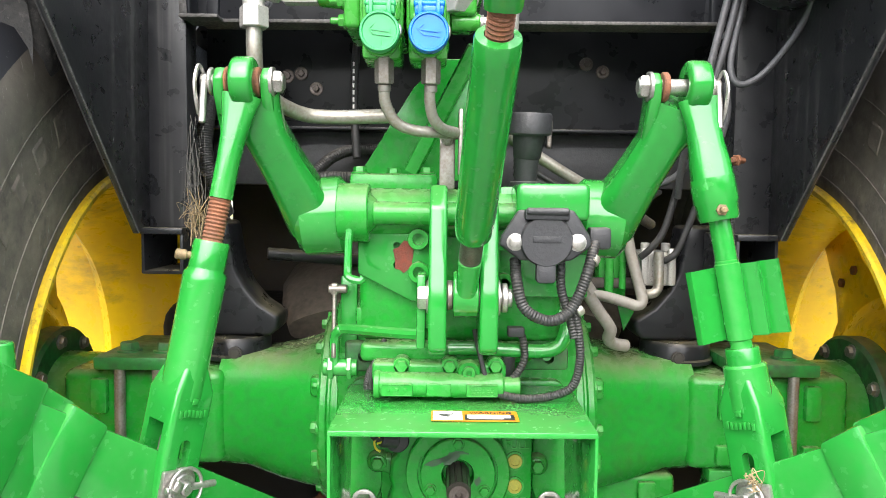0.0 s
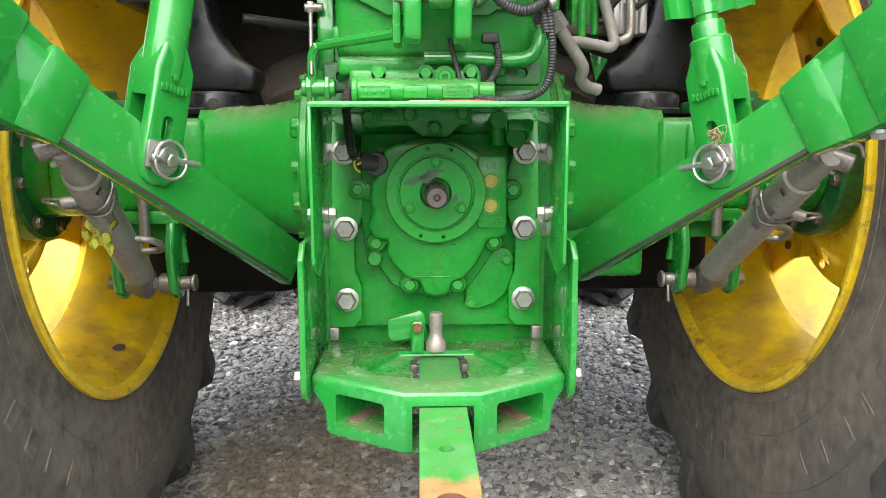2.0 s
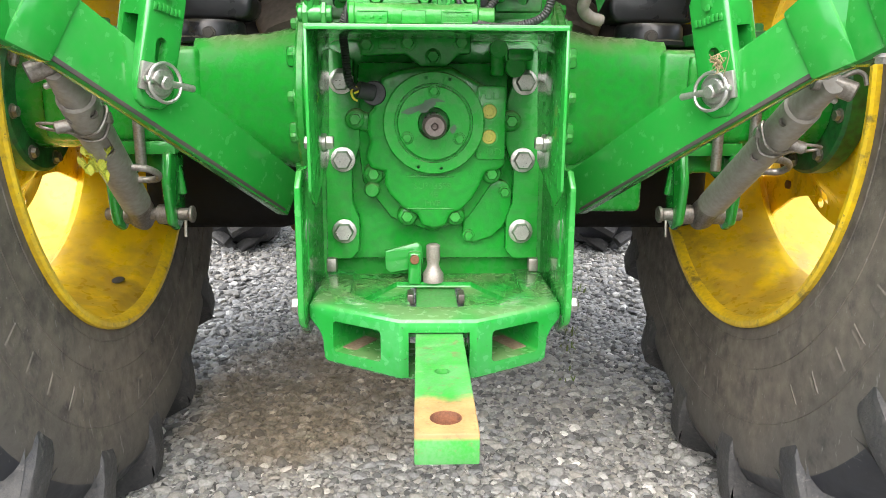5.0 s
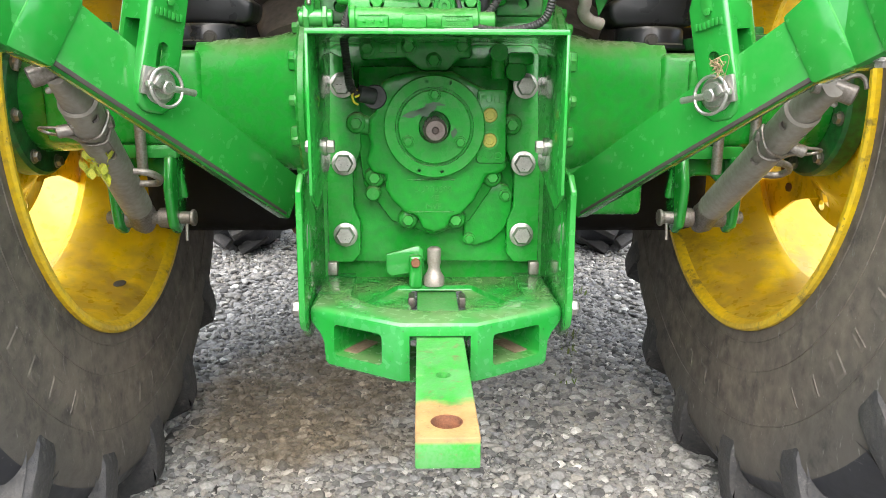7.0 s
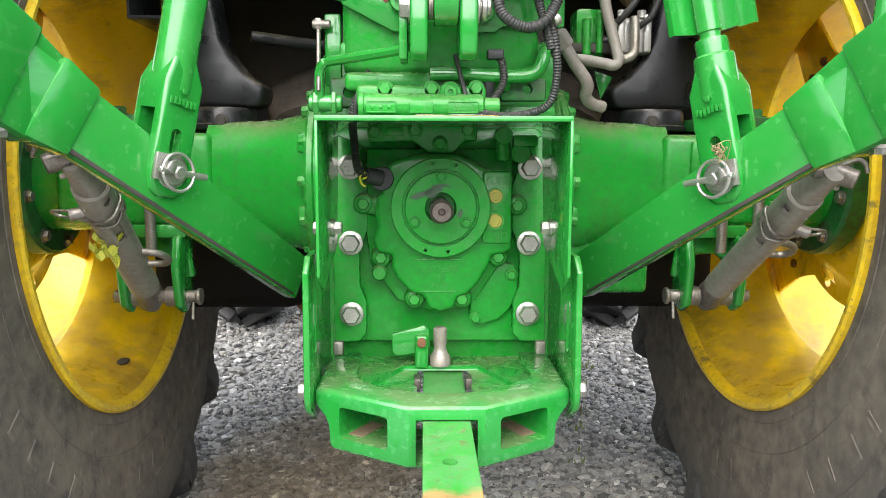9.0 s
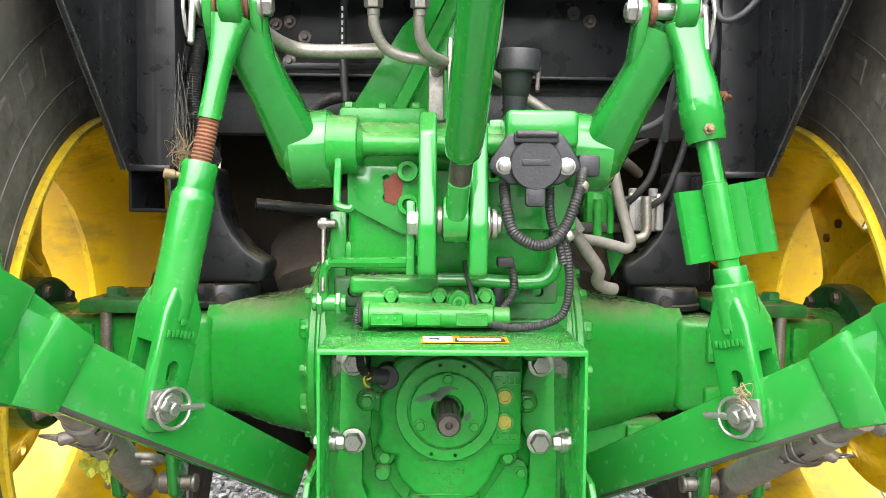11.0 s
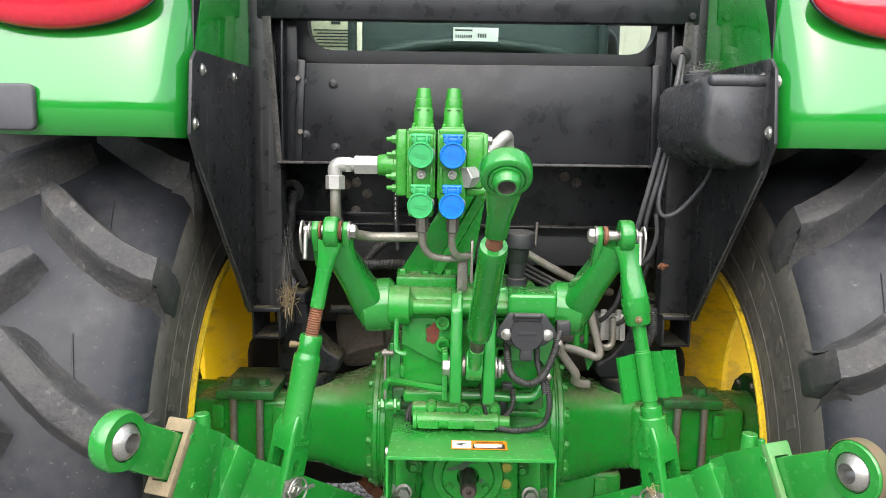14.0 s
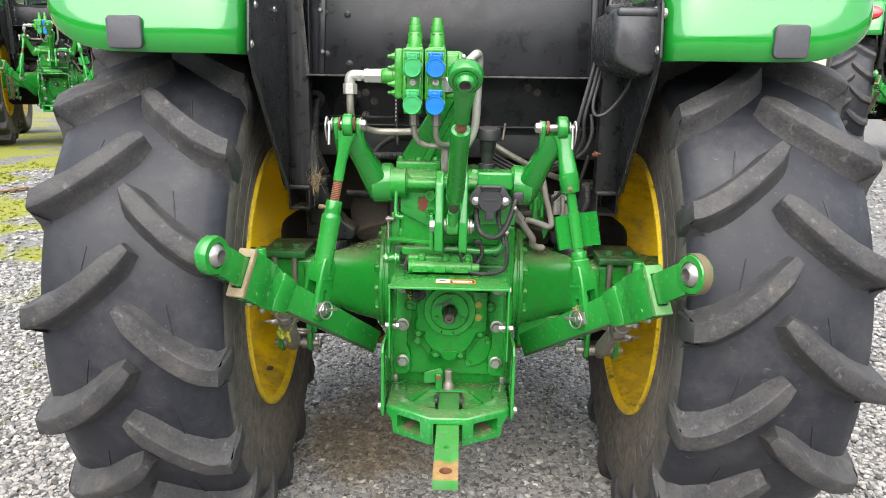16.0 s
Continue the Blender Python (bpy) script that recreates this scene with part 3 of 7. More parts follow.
def mould_line(side, phase):
    """A fine seam on the carcass between two bars."""
    pts = []
    for j in range(5):
        u = 0.095 + 0.02 * j / 4
        ang = phase - radians(1 + 8 * j / 4)
        r = crown(u) + 0.0006
        pts.append((TYRE_X + side * u, AXLE_Y - r * math.cos(ang), AXLE_Z + r * math.sin(ang)))
    bm = tube(pts, 0.0016, 6, 3)
    settled(bm)
    return bm


def wall_x(r):
    """How far the sidewall stands out at radius r."""
    prof = [(-x, q) for x, q in tyre_profile() if x < 0]
    for (x0, r0), (x1, r1) in zip(prof, prof[1:]):
        if r0 <= r <= r1:
            return x0 + (x1 - x0) * (r - r0) / (r1 - r0)
    return 0.24


def sidewall_mark(a0, r0, w, h, slant):
    """One raised plain bar on the inner sidewall, bent to the wall, with a proud edge."""
    bm = bmesh.new()
    steps = [(0, 0), (.08, 2), (.2, 2), (.3, 1), (.7, 1), (.8, 2), (.92, 2), (1, 0)]
    rise = (-.001, .0004, .0015)
    grid = []
    for u, hu in steps:
        line = []
        for v, hv in steps:
            r = r0 + (v - .5) * h
            ang = a0 + ((u - .5) * w + slant * (v - .5) * h) / r0
            up = 0 if 0 in (hu, hv) else max(hu, hv)
            line.append(bm.verts.new((TYRE_X - wall_x(r) - rise[up], AXLE_Y - r * math.cos(ang), AXLE_Z + r * math.sin(ang))))
        grid.append(line)
    for a, b in zip(grid, grid[1:]):
        for i in range(7):
            bm.faces.new((a[i], a[i + 1], b[i + 1], b[i]))
    bmesh.ops.recalc_face_normals(bm, faces=bm.faces)
    return bm


def wall_ring(r, w, m):
    """A thin moulded line round the sidewall."""
    ring = lathe([(r - w, -wall_x(r - w) + .001), (r - w * .4, -wall_x(r) - .0014), (r + w * .4, -wall_x(r) - .0014), (r + w, -wall_x(r + w) + .001), (r - w, -wall_x(r - w) + .001)], m, 136)
    settled(ring)
    return ring


def rear_wheel(side):
    # the left wheel stands turned out by about two degrees
    toe = Matrix.Translation((-TYRE_X, AXLE_Y, 0)) @ Matrix.Rotation(TOE, 4, "Z") @ Matrix.Translation((TYRE_X, -AXLE_Y, 0))

    def mir(b):
        if side < 0:
            bmesh.ops.transform(mirrored(b), matrix=toe, verts=b.verts)
        return b

    rnd = random.Random(5 + side)
    m = Matrix.Translation((TYRE_X, AXLE_Y, AXLE_Z)) @ Matrix.Rotation(radians(90), 4, "Y")
    # rim barrel with its flange and drop centre
    rim = lathe([(0.4140, -0.198), (0.4181, -0.188), (0.4119, -0.176), (0.4037, -0.168), (0.4037, -0.16), (0.3964, -0.12), (0.3912, -0.108), (0.3788, -0.07), (0.3674, -0.02), (0.3654, 0.0), (0.3985, 0.03), (0.4057, 0.15),
                 (0.4295, 0.2), (0.4223, 0.203), (0.3954, 0.16), (0.3902, 0.03), (0.3571, 0.0), (0.3591, -0.02), (0.3705, -0.072), (0.3829, -0.106), (0.3881, -0.12), (0.3943, -0.155), (0.3974, -0.166), (0.4057, -0.176), (0.4109, -0.19), (0.4140, -0.198)], m, 112)
    wheel = part("wheel_rim", mir(rim), YELLOW, tractor, "yellow painted steel wheel rim, dusty inside")
    lip = lathe([(0.4099, -0.186), (0.4124, -0.2), (0.4192, -0.2085), (0.4269, -0.2095), (0.4311, -0.206), (0.4311, -0.198), (0.4202, -0.188), (0.4099, -0.186)], m, 112)
    part("rim_lip", mir(lip), RIM_LIP, wheel, "chipped dirty rim edge")
    disc = lathe([(0.0, -0.02), (0.14, -0.02), (0.16, -0.012), (0.19, 0.02), (0.22, 0.034), (0.248, 0.035), (0.251, 0.038), (0.248, 0.042), (0.22, 0.042), (0.19, 0.03), (0.15, 0.0), (0.0, -0.01)], m, 72)
    cuts = []
    for i in range(8):
        a = 2 * math.pi * (i + 0.5) / 8
        p = V(0, 0.228 * math.cos(a), 0.228 * math.sin(a)) + V(TYRE_X - 0.01, AXLE_Y, AXLE_Z)
        cuts.append(rod(tuple(p), tuple(p + V(0.1, 0, 0)), 0.011, n=10))
    for i in range(4):
        a = 2 * math.pi * (i + 0.2) / 4
        p = V(0, 0.205 * math.cos(a), 0.205 * math.sin(a)) + V(TYRE_X + 0.02, AXLE_Y, AXLE_Z)
        cuts.append(box(tuple(p), (0.2, 0.022, 0.022), Matrix.Rotation(a, 4, "X"), 0))
    part("wheel_disc", mir(hollowed(disc, joined(*cuts))), YELLOW, wheel)
    for deg in ((144, 54, 241, 324) if side > 0 else (157, 67, 337)):
        a = radians(deg)
        turn = Matrix.Rotation(radians(90) - a, 4, "X").inverted()
        arm = prism([(-.10, .20), (.10, .20), (.075, .25), (.06, .29), (.05, .388), (-.05, .388), (-.06, .29), (-.075, .25)], .008, Matrix(((0, 0, 1, 0), (1, 0, 0, 0), (0, 1, 0, 0), (0, 0, 0, 1))), .002)
        bmesh.ops.transform(arm, matrix=Matrix.Translation((TYRE_X + .03, AXLE_Y, AXLE_Z)) @ turn, verts=arm.verts)
        part("disc_arm", mir(arm), YELLOW, wheel)
        for k in (-.026, .026):
            q = turn.to_3x3() @ V(0, k, .288) + V(TYRE_X + .03, AXLE_Y, AXLE_Z)
            part("rim_bolt", mir(hex_bolt(tuple(q), (-1, 0, 0), .018, .006, False)), RUST, wheel)
    # dark stained disc low in the barrel stands for the shaded valve hole
    if side < 0:
        part("valve_hole_shade", mir(lathe([(0, .003), (.0105, .003), (.0125, .0025), (.0132, .001), (.0125, 0), (0, 0)], axes((TYRE_X - .135, AXLE_Y + .092, AXLE_Z - .379), (TYRE_X - .115, AXLE_Y + .0, AXLE_Z)), 24)), DIRTY, wheel, "dark rusty disc in place of the shaded valve hole")
    hub = lathe([(0, -0.066), (0.132, -0.066), (0.138, -0.06), (0.138, -0.03), (0.125, -0.018), (0.0, -0.018)], m, 56)
    part("hub_flange", mir(hub), DARKGREEN, wheel, "dark green axle flange")
    for i in range(8):
        a = 2 * math.pi * i / 8 + 0.2
        p = (TYRE_X - 0.067, AXLE_Y + 0.117 * math.cos(a), AXLE_Z + 0.117 * math.sin(a))
        part("hub_bolt", mir(hex_bolt(p, (-1, 0, 0), 0.018, 0.009)), STEEL, wheel)
    ring = lathe([(r, x) for x, r in tyre_profile()] + [(0.415, 0.19), (0.415, -0.19), (0.415, -0.196)], m, 136)
    settled(ring)
    tyre = part("tyre", mir(ring), RUBBER, tractor, "worn black farm tyre with deep chevron bars", smooth=60)
    tyre.data.materials.append(SIDEWALL)
    for poly in tyre.data.polygons:
        poly.material_index = 1 if math.hypot(poly.center.y - AXLE_Y, poly.center.z - AXLE_Z) < .69 else 0
    step = 2 * math.pi / COUNT
    inner, outer = (10.1, 20.6) if side < 0 else (20.9, 10.7)
    for i in range(COUNT):
        part("tread_bar", mir(lug_mesh(-1, radians(inner) + i * step, rnd, .93)), WORN_RUBBER, tyre, smooth=36)
        part("mould_line", mir(mould_line(-1, radians(inner) + i * step)), RUBBER, tyre)
        part("mould_line", mir(mould_line(1, radians(outer) + i * step)), RUBBER, tyre)
        part("tread_bar", mir(lug_mesh(1, radians(outer) + i * step, rnd, 1.0)), WORN_RUBBER, tyre, smooth=48)
    # lettering that cannot be read stands as plain raised bars
    for base, count in ((-.2, 7), (-1.5, 4), (-2.5, 6), (1.0, 6), (2.3, 5)):
        for i in range(count):
            part("sidewall_mark", mir(sidewall_mark(base - i * .125, .562, rnd.choice((.028, .034, .036, .014)), rnd.choice((.04, .044)), rnd.choice((0, .2)))), SIDEWALL, tyre)
    for r, w in ((.452, .0024), (.505, .0012), (.6, .0016)):
        part("sidewall_ring", mir(wall_ring(r, w, m)), SIDEWALL if r < .65 else RUBBER, tyre)


for s in (-1, 1):
    rear_wheel(s)


# ---- rear axle and transmission ----
def facing(y0):
    """Lays an outline given in (x, z) on the plane y = y0, its depth towards the back of the tractor."""
    return Matrix(((1, 0, 0, 0), (0, 0, -1, y0), (0, 1, 0, 0), (0, 0, 0, 1)))


def round_box_outline_small(w, h):
    """A slot with round ends."""
    r = w / 2
    return [(r * math.cos(radians(a)), (h / 2 - r) * (1 if a < 180 else -1) + r * math.sin(radians(a))) for a in range(0, 360, 30)]


def axle():
    body = joined(box((0, 1.24, 0.70), (0.40, 0.42, 0.46), None, 0.02), box((0, 1.28, 0.96), (0.40, 0.5, 0.1), None, 0.02))
    casing = part("transmission_housing", body, CAST, tractor, "green cast transmission housing, dusty on top")
    mx = Matrix.Translation((0, 1.2, 0.795)) @ Matrix.Rotation(radians(90), 4, "Y")
    for s in (-1, 1):
        mir = (lambda b: b) if s > 0 else mirrored
        flange = lathe([(0, 0.192), (0.168, 0.192), (0.172, 0.196), (0.172, 0.206), (0.169, 0.209), (0.169, 0.212), (0.172, 0.215), (0.172, 0.224), (0.167, 0.229), (0, 0.229)], mx, 48)
        bell = joined(flange, loft([((.215, 1.195, .79), .132, .143), ((.24, 1.19, .79), .126, .138), ((.265, 1.186, .79), .121, .128), ((.30, 1.18, .792), .113, .110), ((.335, 1.176, .797), .105, .096), ((.365, 1.172, .80), .1, .087), ((.41, 1.17, .80), .097, .083)], 32, 4.0))
        part("axle_bell", mir(bell), CAST, tractor, "green cast axle trumpet")
        for k in range(9):
            a = radians(-100 + k * 25 + 90)
            part("bell_bolt", mir(hex_bolt((.229, 1.2 - .157 * math.cos(a - radians(90)), .795 + .157 * math.sin(a - radians(90))), (1, 0, 0), .017, .011)), CAST, casing)
        for z in (.86, .735):
            part("casting_lug", mir(box((.228, 1.066, z), (.03, .03, .034), None, .006)), CAST, casing)
        beam = box((0.53, 1.17, 0.797), (0.27, 0.186, 0.16), None, 0.014, 3)
        b = part("axle_beam", mir(beam), CAST, tractor, "square green axle beam, dirt on top")
        for xx in (.455, .60):
            part("casting_pad", mir(box((xx, 1.074, .835), (.028, .016, .06), None, .005)), CAST, b)
            part("casting_pad", mir(box((xx, 1.074, .745), (.032, .016, .034), None, .005)), CAST, b)
        part("axle_end", mir(rod((.58, 1.195, .79), (.722, 1.195, .79), .09, .094, 48, .006)), CAST, tractor)
        pl = part("clamp_plate", mir(box((0.53, 1.15, 0.895), (0.14, 0.2, 0.022), None, 0.004)), DARKGREEN, tractor, "dusty green clamp plate")
        for xx in (0.497, 0.56):
            part("clamp_bolt", mir(rod((xx, 1.06, 0.89), (xx, 1.06, 0.67), 0.009)), STEEL, pl, "bare steel clamp bolt")
            part("bolt_head", mir(hex_bolt((xx, 1.1, 0.908), (0, 0, 1), 0.028, 0.014)), DARKGREEN, pl)
        # fork under the beam that holds the stabiliser
        fx = .503 if s < 0 else .49
        crown_plate = prism([(fx - .028, .715), (fx + .03, .715), (fx + .056, .672), (fx + .064, .62), (fx + .044, .62), (fx + .036, .645), (fx + .018, .662), (fx - .018, .662), (fx - .036, .645), (fx - .044, .62), (fx - .064, .62), (fx - .056, .672)], .018, facing(1.12), .005, 3)
        fk = [box((fx, 1.1, .706), (.12, .05, .024), None, .005), crown_plate]
        for k in (-1, 1):
            fk.append(prism([(1.065, .70), (1.135, .70), (1.13, .61), (1.118, .574), (1.09, .558), (1.062, .574), (1.055, .61), (1.05, .65)], .016, Matrix(((0, 0, 1, fx + k * .047 - .008), (1, 0, 0, 0), (0, 1, 0, 0), (0, 0, 0, 1))), .006, 3))
        fork = part("stabiliser_fork", mir(joined(*fk)), GREEN, tractor, "green fork bracket below the axle")
        part("fork_pin", mir(joined(rod((fx - .073, 1.09, .588), (fx + .073, 1.09, .588), .0115), rod((fx - .08, 1.09, .588), (fx - .073, 1.09, .588), .015), rod((fx - .04, 1.09, .588), (fx - .018, 1.09, .588), .018), rod((fx + .018, 1.09, .588), (fx + .04, 1.09, .588), .018))), STEEL, fork, "bare steel pin")
        part("split_pin", mir(rod((fx - .069, 1.075, .58), (fx - .069, 1.07, .55), .0028, n=8)), STEEL, fork)
        lo, hi = V(fx + (.011 if s < 0 else .002), 1.09, .588), (V(.477, .70, .822) if s > 0 else V(.45, .70, .838))
        d = (hi - lo).normalized()
        at = lambda k: tuple(lo + d * k)
        # local frame of the tube: x outward, f towards the rear and below
        f = (V(-.1, -.9, -.3) - d * V(-.1, -.9, -.3).dot(d)).normalized()
        ox = f.cross(d).normalized()
        ox = ox if ox.x > 0 else -ox
        cut = []
        for k, q, size in ((.365, f * .8 + ox * .6, (.016, .012)), (.375, f * .6 - ox * .8, (.016, .012)), (.3, f * .75 - ox * .66, (.014, .07)), (.262, f * .5 + ox * .87, (.014, .055))):
            q = q.normalized()
            p = lo + d * k + q * .012
            cut.append(prism(round_box_outline_small(*size) if size[1] > size[0] else round_box_outline_small(size[1], size[1] + .004), .03, axes(tuple(p), tuple(p + q), tuple(d)), 0))
        tube_body = hollowed(rod(at(.05), at(.395), .0245, n=36, ease=.003), rod(at(.06), at(.41), .0205, n=28), *cut)
        st = part("stabiliser", mir(tube_body), PIPE_DIRTY, tractor, "telescopic grey steel stabiliser tube with slots", smooth=30)
        part("inner_tube", mir(joined(rod(at(.2), at(.39), .0185), loft([(at(.385), .0195, .0195), (at(.415), .0185, .019), (at(.435), .0135, .021), (at(.465), .0125, .022)], 20, 3.0))), PIPE_DIRTY, st)
        eye = joined(loft([(tuple(lo - d * .03), .012, .012), (tuple(lo - d * .024), .0165, .021), (tuple(lo), .018, .027), (at(.03), .0175, .0235), (at(.055), .02, .0215)], 20, 2.6))
        part("eye_end", mir(eye), STEEL, st, "forged steel eye")
        part("top_eye", mir(joined(rod(tuple(hi - V(.02, 0, 0)), tuple(hi + V(.012, -.003, -.004)), .0095), rod(tuple(hi + V(.006, .0, -.003)), tuple(hi + V(.03, -.012, -.013)), .0125, ease=.002))), STEEL, st, "steel bolt head")
        part("bolt_clip", mir(tube([tuple(hi + V(.018, .004, .004)), tuple(hi + V(.034, .0, .012)), tuple(hi + V(.042, -.006, .008)), tuple(hi + V(.044, -.01, -.004))], .003, 8)), STEEL, st)
        part("wire_tip", mir(rod(at(.43), tuple(lo + d * .425 + ox * .026 + f * .008), .004)), ZINC, st)
        c = lo + d * (.335 if s < 0 else .31)
        part("locking_pin", mir(rod(tuple(c - ox * .03 - f * .005), tuple(c + ox * .04 + f * .016), .0088, ease=.002)), STEEL, st, "steel locking pin")
        loop = [c + ox * .03 + f * .012 + d * .006, c + ox * .058 + f * .012 + d * .004, c + ox * .063 + f * .01 - d * .006, c + ox * .05 + f * .012 - d * .012]
        bail = [c + ox * .02 + f * .022, c + f * .0285 + d * .004, c - ox * .02 + f * .022 + d * .012, c - ox * .0285 + d * .02, c - ox * .024 - f * .012 + d * .016, c - ox * .0275 + d * .002, c - ox * .02 + f * .021 - d * .01, c + f * .0275 - d * .01, c + ox * .02 + f * .019 - d * .008]
        part("spring_clip", mir(tube([tuple(p) for p in loop + bail], .0022, 8)), STEEL, st, "spring wire clip round the tube")
        g = lo + d * (.165 if s < 0 else .215)
        e = -ox if s < 0 else ox
        part("grip_ring", mir(tube([tuple(g + e * .017 + d * .026), tuple(g + e * .045 + d * .022), tuple(g + e * .058 + d * .004), tuple(g + e * .05 - d * .016), tuple(g + e * .017 - d * .02)], .0056, 10)), STEEL, st)
        if s > 0:
            part("lower_casting", joined(box((.30, 1.16, .645), (.165, .12, .11), None, .012, 3), box((.33, 1.094, .66), (.03, .012, .06), None, .004)), CAST, tractor, "green casting below the axle")


axle()


# ---- more shape helpers ----
def upright(x0):
    """Lays an outline given in (y, z) on the plane x = x0, its depth along x."""
    return Matrix(((0, 0, 1, x0), (1, 0, 0, 0), (0, 1, 0, 0), (0, 0, 0, 1)))


def letters(text, size, m, depth=0.0008):
    """Raised lettering in the built-in font."""
    cu = bpy.data.curves.new("lettering", "FONT")
    cu.body, cu.size, cu.extrude = text, size, depth
    cu.align_x, cu.align_y, cu.resolution_u = "CENTER", "CENTER", 3
    ob = new("lettering", cu)
    bpy.context.view_layer.update()
    me = bpy.data.meshes.new_from_object(ob.evaluated_get(bpy.context.evaluated_depsgraph_get()))
    bm = bmesh.new()
    bm.from_mesh(me)
    bpy.data.objects.remove(ob)
    bpy.data.curves.remove(cu)
    bpy.data.meshes.remove(me)
    bmesh.ops.transform(bm, matrix=m, verts=bm.verts)
    return bm


def round_box_outline(w, h, r, cx=0.0, cy=0.0, k=5):
    out = []
    for qx, qy, a0 in ((1, 1, 0), (-1, 1, 90), (-1, -1, 180), (1, -1, 270)):
        for i in range(k + 1):
            a = radians(a0 + 90 * i / k)
            out.append((cx + qx * (w / 2 - r) + r * math.cos(a), cy + qy * (h / 2 - r) + r * math.sin(a)))
    return out


# ---- rear cover with the power take-off ----
def rear_cover():
    face = part("rear_cover", prism(round_box_outline(.344, .36, .02, 0, .705), .03, facing(1.042), .005), CAST, tractor, "green cast rear cover of the transmission")
    outline = [(-.085, .806), (-.083, .826), (-.06, .836), (-.028, .842), (.03, .842), (.066, .822), (.112, .800), (.116, .689), (.102, .682), (.084, .680), (.077, .661), (.064, .637), (.044, .616), (.028, .612), (.021, .592), (.001, .586),
               (-.019, .592), (-.026, .612), (-.05, .621), (-.07, .642), (-.079, .659), (-.077, .680), (-.1, .684), (-.109, .703), (-.101, .727), (-.105, .742), (-.103, .772), (-.094, .779)]
    solid = prism(outline, .05, facing(1.01), .007, 3)
    cov = part("power_take_off_cover", solid, CAST, tractor, "green cast cover round the power take-off shaft", smooth=35)
    part("cover_skirt", prism([(-.115, .66), (-.07, .60), (0, .575), (.06, .60), (.1, .66), (.12, .70), (.12, .85), (-.12, .85), (-.125, .74)], .022, facing(1.013), .006), CAST, face)
    mr = axes((0.0, 0.950, 0.757), (0.0, 0.0, 0.757))
    ring = lathe([(0, -.02), (0.083, -.02), (0.079, -.012), (0.079, 0.007), (0.077, 0.0095), (0.061, 0.0095), (0.0602, 0.005), (0.0575, 0.005), (0.0565, 0.012), (0.055, 0.0135), (0.025, 0.0135), (0.0235, 0.011), (0.0225, -0.02), (0, -0.02)], mr, 72)
    holes = []
    for x, z in ((.024, .824), (-.012, .826), (-.024, .69), (.012, .688)):
        holes.append(rod((x, 1.0, z), (x, .9, z), .0028, n=10))
    ring = hollowed(ring, joined(*holes))
    part("bearing_ring", ring, CAST, cov, smooth=35)
    # splines cut along the shaft
    sp = []
    for k in range(12):
        a = 2 * math.pi * k / 12
        r = .0178 if k % 2 == 0 else .0178
        for da, rr in ((-.17, .0178), (.17, .0178), (.24, .0152), (.283, .0152)):
            sp.append((rr * math.cos(a + da), rr * math.sin(a + da)))
    shaft = prism(sp, .083, axes((0, 0.953, 0.756), (0, 0, 0.755)), .0)
    tip = lathe([(0, 0), (.0175, 0), (.014, .006), (.0055, .006), (.003, -.002), (0, -.004)], axes((0, .870, .756), (0, 0, .755)), 28)
    part("splined_shaft", joined(shaft, tip), STEEL_DARK, tractor, "worn steel splined power take-off shaft")
    scuff = random.Random(17)
    for cx, cz, w, h, turn in ((-.03, .778, .026, .0055, -.35), (-.012, .783, .016, .009, -.5), (.004, .792, .014, .003, .1), (.03, .748, .005, .008, .3)):
        blot = []
        for k in range(14):
            a = 2 * math.pi * k / 14
            r = scuff.uniform(.6, 1.1)
            bx, bz = w * r * math.cos(a), h * r * math.sin(a)
            blot.append((cx + bx * math.cos(turn) + bz * math.sin(turn), cz - bx * math.sin(turn) + bz * math.cos(turn)))
        part("bare_scuff", prism(blot, .0006, facing(.9366), 0), SCUFF, cov, "paint rubbed to grey round the shaft")
    for x, z in ((-.041, .735), (.04, .734), (0, .806)):
        part("cover_bolt", hex_bolt((x, .936, z), BACK, .013, .006), CAST, cov)
    for x, z in ((-.124, .761), (-.096, .674), (-.042, .605), (.036, .605), (.095, .675), (.125, .759)):
        inward = (V(0, 0, .73) - V(x, 0, z)).normalized() * .03
        boss = lathe([(0, 0), (.0195, 0), (.0175, .024), (.0165, .032), (.0135, .035), (0, .035)], axes((x, 1.012, z), (x, 0, z)), 24)
        neck = box((x + inward.x * .6, .995, z + inward.z * .6), (.03, .034, .03), Matrix.Rotation(math.atan2(inward.x, inward.z), 4, "Y"), .007, 3)
        part("cover_boss", joined(boss, neck), CAST, cov)
        part("cover_bolt", hex_bolt((x, .976, z), BACK, .017, .009), CAST, cov)
    part("casting_boss", lathe([(0, 0), (.014, 0), (.0125, .03), (.01, .034), (0, .034)], axes((-.099, 1.005, .648), (-.099, 0, .648)), 20), CAST, cov)
    part("casting_boss", rod((-.058, 1.0, .80), (-.058, .97, .80), .006), CAST, cov)
    plug = part("plug_panel", prism(round_box_outline(.046, .115, .006, .09, .757), .012, facing(.966), .003), CAST, cov)
    for z in (.775, .736):
        part("plug_rim", lathe([(.0115, 0), (.0145, 0), (.0145, .004), (.0115, .004), (.0115, 0)], axes((.087, .954, z), (.087, 0, z)), 24), CAST, plug)
        part("sight_plug", lathe([(0, 0), (.0115, 0), (.0115, .005), (.0105, .0065), (.007, .0065), (.0065, .005), (0, .005)], axes((.087, .955, z), (.087, 0, z)), 20), BRASS, plug, "yellowed round plug")
    part("lettering", letters("FULL", .0175, facing(.954) @ Matrix.Translation((.09, .799, 0)), .0022), CAST, plug)
